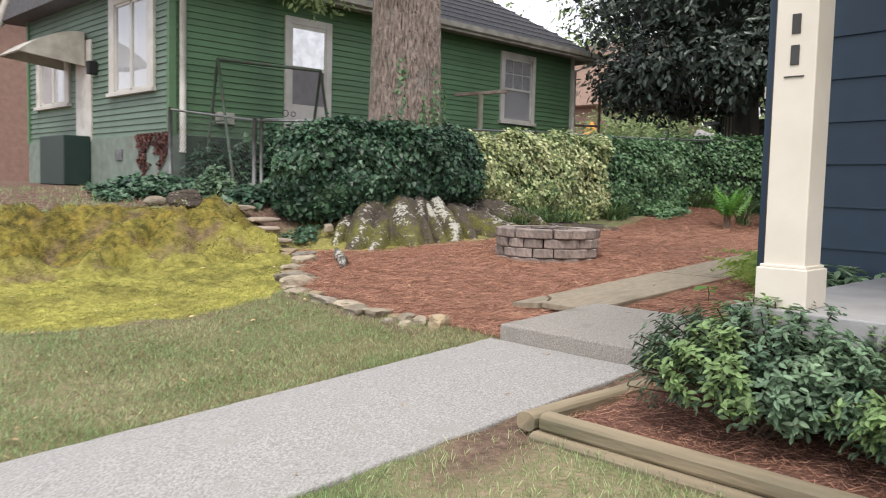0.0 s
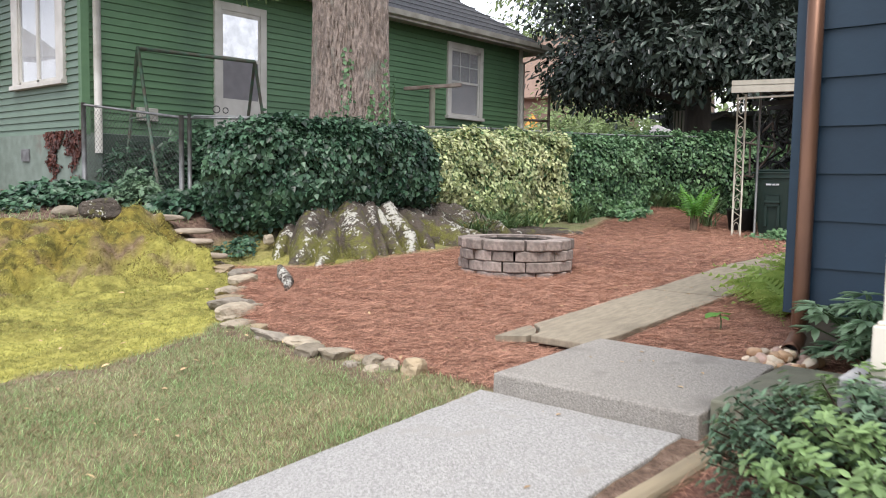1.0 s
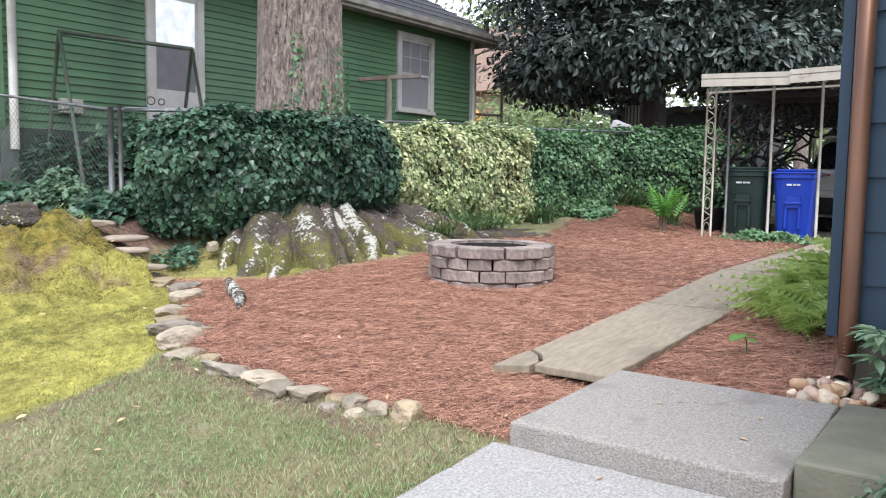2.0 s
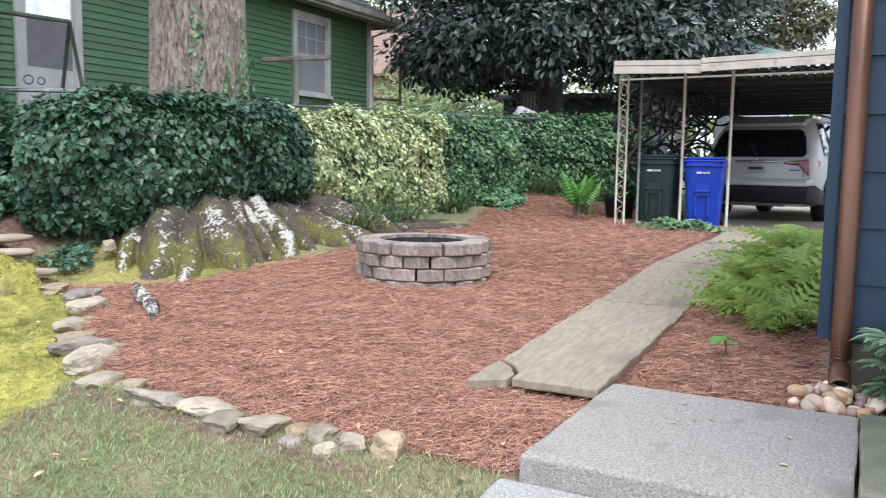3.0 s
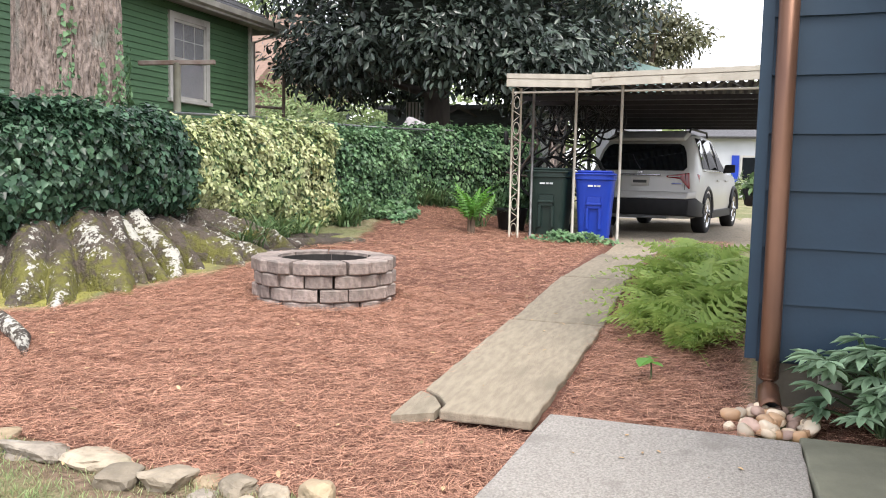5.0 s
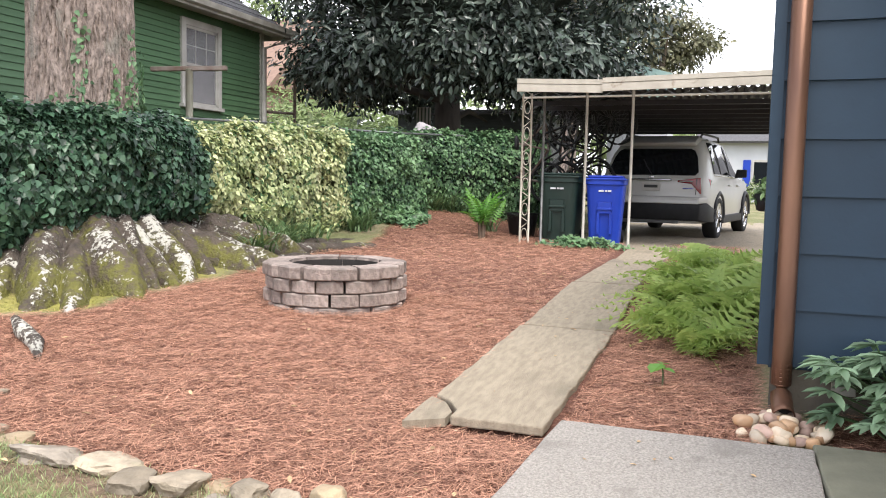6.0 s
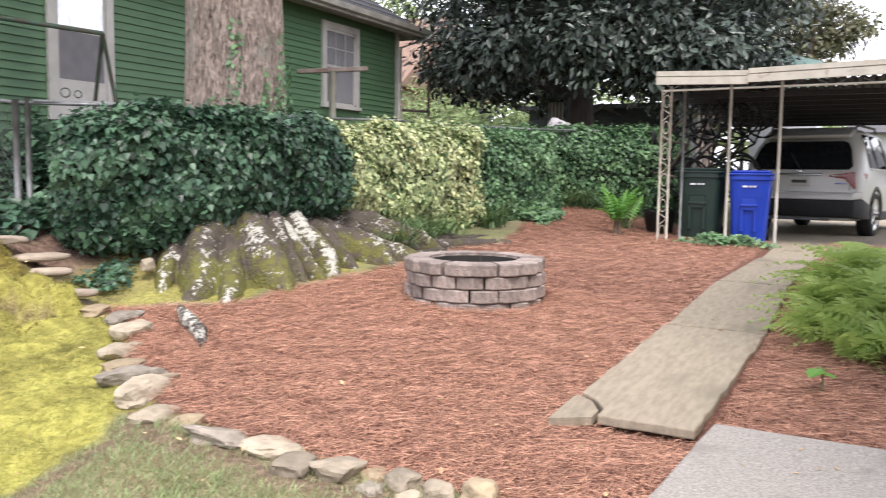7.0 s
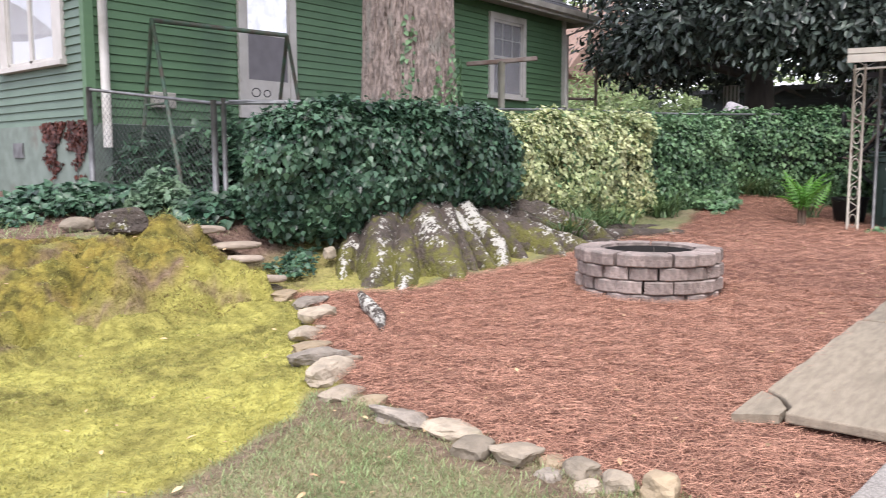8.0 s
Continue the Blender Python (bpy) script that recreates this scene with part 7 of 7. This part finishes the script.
outbuilding = thing("outbuilding", (22, 4.7, 0.4), "small outbuilding with a pale teal gable beyond the carport", "outbuilding")
bm = bmesh.new()
ends = [[bm.verts.new((x, y, z)) for y, z in ((5.95, 3.3), (4.4, 3.3), (4.4, 4.0), (5.95, 4.42))] for x in (22.0, 24.0)]
for k in range(4):
    bm.faces.new((ends[0][k], ends[0][(k + 1) % 4], ends[1][(k + 1) % 4], ends[1][k]))
bm.faces.new(ends[0]), bm.faces.new(ends[1][::-1])
bmesh.ops.recalc_face_normals(bm, faces=bm.faces)
world_part("gable", bm, "teal", outbuilding)
# Made-up wall under the gable, pale to match the brightness behind the carport
world_part("wall", boxed(22.05, 4.45, 0.2, 23.95, 5.9, 3.3), "pale_wall", outbuilding)
post = thing("striped_board", (22.0, 10.8, 0.5), "pale board with green stripes leaning by the tree", "board")
part("board", boxed(-0.03, -0.2, 0, 0.0, 0.2, 2.75, bevel=0.005), "white_trim", post)
for k in range(4):
    part("stripe", boxed(-0.035, -0.17 + 0.1 * k, 0, -0.029, -0.13 + 0.1 * k, 2.74), "swing_green", post)

frame_ob = thing("metal_frame", (17.4, 12.1, 0.6), "rusty metal swing-seat frame in the next garden", "frame")
for dx, dy in ((0, 0), (-0.15, 0.75)):
    part("upright", tube(bmesh.new(), [(dx, dy, -0.1), (dx, dy, 2.85 - dx * 0.75)], 0.035, 8), "rust", frame_ob)
part("crossbar", tube(bmesh.new(), [(0, 0, 2.1), (-0.15, 0.75, 2.15)], 0.03, 8), "rust", frame_ob)
toy = bmesh.new()
bmesh.ops.create_cone(toy, segments=4, radius1=0.34, radius2=0.05, depth=0.5, cap_ends=True)
M["orange"] = material("orange_plastic", (0.75, 0.3, 0.02), rough=0.4, bump=0)
toy_ob = part("toy_roof", toy, "orange")
toy_ob.matrix_world = pose(32.3, 22.9, 4.05) @ Matrix.Scale(1.6, 4)
tagged(toy_ob, "orange plastic play-house roof in the next garden", "toy")
toy_box = part("play_house", boxed(31.9, 22.5, 0.6, 32.7, 23.3, 3.68, bevel=0.02), "swing_green")
tagged(toy_box, "dark green play house", "toy")

for i, (x, y, r, h, c) in enumerate([(21, 14.5, 1.2, 1.15, 2600), (22.6, 13.0, 1.1, 0.95, 2200), (20.4, 16.2, 1.2, 1.5, 2600), (41, 2.3, 1.2, 0.6, 900)]):
    far_bush(x, y, H(x, y), r, r, h, c, 360 + i, "far_leaf", "light-green bush in the next garden", 0.15)
planter = thing("planter_stand", (13.25, 2.47, 0.37), "black pot with trailing leaves on a slim stand", "planter")
part("stand", tube(bmesh.new(), [(0, 0, -0.02), (0, 0, 0.62)], 0.02, 8), "black_plastic", planter)
part("pot", tube(bmesh.new(), [(0, 0, 0.6), (0, 0, 0.62), (0, 0, 0.84), (0, 0, 0.84)], [0.09, 0.13, 0.17, 0.15], 18), "black_plastic", planter)
leaf_cloud("leaves", (13.25, 2.47, 1.25), (0.2, 0.2, 0.14), 160, 0.12, "lily", 371, planter, shell=0.9)

# ---- bicycles hung in the carport ----
def bicycle(x, y, z, rz, lean, mat, lab):
    ob = thing("bicycle", (x, y, z), lab, "bicycle", "hanging bicycles")
    ob.matrix_world = pose(x, y, z, lean, 0, rz)
    def ring(cx, cz, r, t):
        return tube(bmesh.new(), [(cx + r * math.cos(k * math.pi / 14), 0, cz + r * math.sin(k * math.pi / 14)) for k in range(29)], t, 6)
    for cx in (-0.5, 0.52):
        w = part("wheel", ring(cx, 0, 0.33, 0.02), "tyre", ob)
        bm = bmesh.new()
        for k in range(9):
            a = k * math.pi / 9
            tube(bm, [(cx + 0.32 * math.cos(a), 0, 0.32 * math.sin(a)), (cx - 0.32 * math.cos(a), 0, -0.32 * math.sin(a))], 0.0025, 3)
        part("spoke", bm, "metal_grey", w)
    bm = bmesh.new()
    for p, q in (((-0.5, 0, 0), (-0.05, 0, -0.02)), ((-0.05, 0, -0.02), (-0.2, 0, 0.5)), ((-0.5, 0, 0), (-0.18, 0, 0.42)), ((-0.18, 0, 0.42), (0.38, 0, 0.45)), ((-0.05, 0, -0.02), (0.4, 0, 0.38)), ((0.37, 0, 0.58), (0.52, 0, 0))):
        tube(bm, [p, q], 0.018, 6)
    part("frame", bm, mat, ob)
    part("handlebar", tube(bmesh.new(), [(0.3, -0.26, 0.6), (0.37, -0.1, 0.62), (0.37, 0.1, 0.62), (0.3, 0.26, 0.6)], 0.014, 6), "black_plastic", ob)
    part("saddle", stone_mesh(bmesh.new(), 0.26, 0.14, 0.08, 5, 2, 0.1), "black_plastic", ob).matrix_basis = Matrix.Translation((-0.22, 0, 0.5))
    return ob


for k, (x, y, z, rz, m) in enumerate([(15.0, 5.72, 1.78, 62, "black_plastic"), (15.15, 5.5, 1.82, 75, "metal_grey"), (15.3, 5.3, 1.75, 95, "rust"), (15.45, 5.12, 1.8, 80, "black_plastic"), (15.6, 4.95, 1.84, 70, "black_plastic"), (15.2, 5.0, 1.9, 100, "black_plastic"), (15.3, 5.6, 1.85, 98, "metal_grey"), (15.1, 5.9, 1.8, 85, "rust")]):
    ob = bicycle(x, y, z, rz, 0, m, "dark bicycle hung by a wheel from the carport roof")
    ob.matrix_world = pose(x, y, z, 0, 0, rz) @ pose(0, 0, 0, 6 * (k % 3) - 5, 68 + 9 * (k % 4), 0)
for k in range(5):
    part("hook", tube(bmesh.new(), [(15.3 + 0.22 * k, 5.3, 2.3), (15.3 + 0.22 * k, 5.3, 2.6)], 0.006, 5), "metal_grey", carport).matrix_basis = carport.matrix_basis.inverted()

# ---- grass, moss, pine needles and fallen leaves ----
M["grass"] = leafy("grass_blade", (0.25, 0.36, 0.15), (0.35, 0.4, 0.2), island=0.45, rough=0.6, scale=1.3)
M["dry_grass"] = leafy("dry_grass_blade", (0.34, 0.28, 0.16), (0.26, 0.21, 0.12), island=0.35, rough=0.7)
M["moss_tuft"] = leafy("moss_tuft", (0.37, 0.365, 0.11), (0.25, 0.25, 0.07), island=0.4, rough=0.8, scale=1.6)
M["needle"] = material("pine_needle", (0.54, 0.305, 0.205), (0.32, 0.16, 0.108), scale=26, rough=0.75, bump=0, island=0.62)
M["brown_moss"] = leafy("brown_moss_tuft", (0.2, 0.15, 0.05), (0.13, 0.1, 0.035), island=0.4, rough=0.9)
M["fallen"] = material("fallen_leaf", (0.5, 0.36, 0.2), (0.36, 0.24, 0.13), scale=3, bump=0, island=0.35)


def blades(name, region, count, length, width, mat, lab, cat, seed, lean=0.5, want=None, flat=False, lift=0.0):
    """Blades scattered over a stretch of ground where the zone asks for them."""
    rng = np.random.default_rng(seed)
    x0, x1, y0, y1 = region
    x, y = rng.uniform(x0, x1, count), rng.uniform(y0, y1, count)
    keep = rng.random(count) < want(x, y)
    x, y = x[keep], y[keep]
    n = len(x)
    a = rng.uniform(0, 6.283, n)
    if flat:
        ah = np.stack([np.cos(a), np.sin(a), rng.normal(0.02, 0.13, n)], -1)
    else:
        ah = np.stack([lean * np.cos(a) * rng.random(n), lean * np.sin(a) * rng.random(n), np.ones(n)], -1)
    ah = unit(ah)
    side = unit(np.cross(ah, np.tile([0, 0, 1.0], (n, 1)) if flat else unit(rng.normal(0, 1, (n, 3)))))
    up = np.cross(side, ah)
    at = np.stack([x, y, height(x, y) + relief(x, y, zones(x, y)[1]) + lift + (rng.random(n) * 0.03 if flat else 0)], -1)
    t = np.array(BLADE) * np.array([width / length, 1, 0.12 if flat else 1])
    ob = scatter(name, t, BLADE_FACES, at, side, ah, up, length * rng.uniform(0.55, 1.25, n), mat)
    return tagged(ob, lab, cat, kind="stuff")


def lawn_share(x, y):
    s, m, b = zones(x, y)
    on_walk = (y > 2.62) & (y < 3.88) & (x < 4.33)
    thin = 0.62 + 0.38 * np.sin(x * 2.1 + 1.2 * np.sin(y * 1.7)) * np.sin(y * 2.7 + x)
    return np.clip(1 - s - m - 0.9 * b, 0, 1) * thin * (~on_walk)


def moss_share(x, y):
    return zones(x, y)[1] * (1 - zones(x, y)[2]) * np.where((y > 8.7) & (x < 6), 0.42, 1.0) * (0.6 + 0.4 * np.sin(x * 4 + np.sin(y * 5)) * np.sin(y * 4.4))


def straw_share(x, y):
    slabs = ((y > 3.72) & (y < 4.44) & (x > 5.4)) | ((x > 4.3) & (x < 5.36) & (y > 2.5) & (y < 3.8)) | ((y < 2.53) & (y > 1.76) & (x > 4.4) & (x < 5.5)) | ((y < 1.78) & (x > 3.64))
    pit_in = (x - 8.0) ** 2 + (y - 6.27) ** 2 < 0.41
    return zones(x, y)[0] * (~slabs) * (~pit_in)


blades("lawn_grass", (-0.5, 4.4, 3.85, 6.9), 80000, 0.042, 0.0035, "grass", "short patchy green lawn grass", "grass", 401, 1.1, lawn_share)
blades("lawn_grass", (-3, 0, 3.85, 8.4), 30000, 0.045, 0.0045, "grass", "short patchy green lawn grass", "grass", 402, 1.1, lawn_share)
blades("lawn_grass", (0.8, 3.0, 0.6, 2.6), 26000, 0.042, 0.0035, "grass", "thin lawn grass beside the walk", "grass", 403, 1.1, lawn_share)
blades("dry_lawn_grass", (-1, 4.4, 3.85, 6.9), 70000, 0.045, 0.003, "dry_grass", "dead straw-coloured grass in the lawn", "grass", 404, 2.2, lawn_share)
blades("bank_weeds", (-2, 6.2, 9.8, 12.6), 20000, 0.08, 0.006, "grass", "thin weeds along the top of the bank", "weeds", 405, 1.2, lambda x, y: 0.35 * (np.sin(x * 3 + y) * np.sin(y * 3.3) > 0.1) + 0.1)
blades("moss_carpet", (-2.5, 5.8, 5.95, 10.6), 200000, 0.02, 0.006, "moss_tuft", "soft yellow-green moss carpet on the bank", "moss", 406, 1.4, moss_share)
blades("brown_moss", (-2.5, 5.8, 8.5, 10.6), 60000, 0.024, 0.007, "brown_moss", "brown and rusty moss tufts on the bank", "moss", 412, 1.4, lambda x, y: zones(x, y)[1] * (np.sin(x * 2.3 + 1.5 * np.sin(y * 2.1)) * np.sin(y * 3.7 + x) > 0.05) * 0.9)
blades("moss_carpet", (5.6, 11.5, 7.6, 9.4), 14000, 0.025, 0.007, "moss_tuft", "moss between the tree roots", "moss", 407, 1.4, lambda x, y: 0.7 * zones(x, y)[1])
blades("pine_straw", (4.2, 8.6, 2.6, 8.8), 210000, 0.1, 0.0024, "needle", "red-brown pine straw mulch", "pine straw", 408, 1, straw_share, True, 0.004)
blades("pine_straw", (8.6, 16.5, 2.6, 8.6), 120000, 0.11, 0.003, "needle", "red-brown pine straw mulch", "pine straw", 409, 1, straw_share, True, 0.004)
blades("pine_straw", (2.95, 6.3, -1.5, 2.7), 36000, 0.1, 0.0022, "needle", "pine straw in the planting bed", "pine straw", 410, 1, straw_share, True, 0.004)

rng_np = np.random.default_rng(411)
n = 620
x, y = rng_np.uniform(1.0, 13, n), rng_np.uniform(2.7, 10.4, n)
at = np.stack([x, y, height(x, y) + relief(x, y, zones(x, y)[1]) + 0.03], -1)
r, f, u = axes_from(np.tile([0, 0, 1.0], (n, 1)), rng_np.normal(0, 1, (n, 3)), rng_np, 0.2)
on_slab = ((y < 4.5) & (x > 5.3)) | ((y < 3.9) & (x < 5.4)) | ((x - 8) ** 2 + (y - 6.27) ** 2 < 0.5) | ((y > 7.6) & (x > 6))
fallen = scatter("fallen_leaves", OVAL_LEAF, IVY_FACES, at[~on_slab], r[~on_slab], f[~on_slab], u[~on_slab], 0.042 * rng_np.uniform(0.4, 1.4, int((~on_slab).sum())), "fallen")
tagged(fallen, "scattered small fallen tan leaves", "leaves", kind="stuff")

rng_np = np.random.default_rng(413)
spots = [(x, y, walk_top(x, y)) for x, y in zip(rng_np.uniform(0.4, 4.2, 26), rng_np.uniform(2.7, 3.8, 26))]
spots += [(x, y, side_top(x, y)) for x, y in zip(rng_np.uniform(5.7, 9.4, 16), rng_np.uniform(3.85, 4.3, 16))]
spots += [(x, y, 0.05 + 0.08 * (x - 4.33)) for x, y in zip(rng_np.uniform(4.45, 5.25, 8), rng_np.uniform(2.65, 3.6, 8))]
at = np.array(spots) + np.array([0, 0, 0.006])
n = len(at)
r, f, u = axes_from(np.tile([0, 0, 1.0], (n, 1)), rng_np.normal(0, 1, (n, 3)), rng_np, 0.15)
litter = scatter("fallen_leaves", OVAL_LEAF, IVY_FACES, at, r, f, u, 0.034 * rng_np.uniform(0.4, 1.3, n), "fallen")
tagged(litter, "few small dry leaves lying on the concrete", "leaves", kind="stuff")
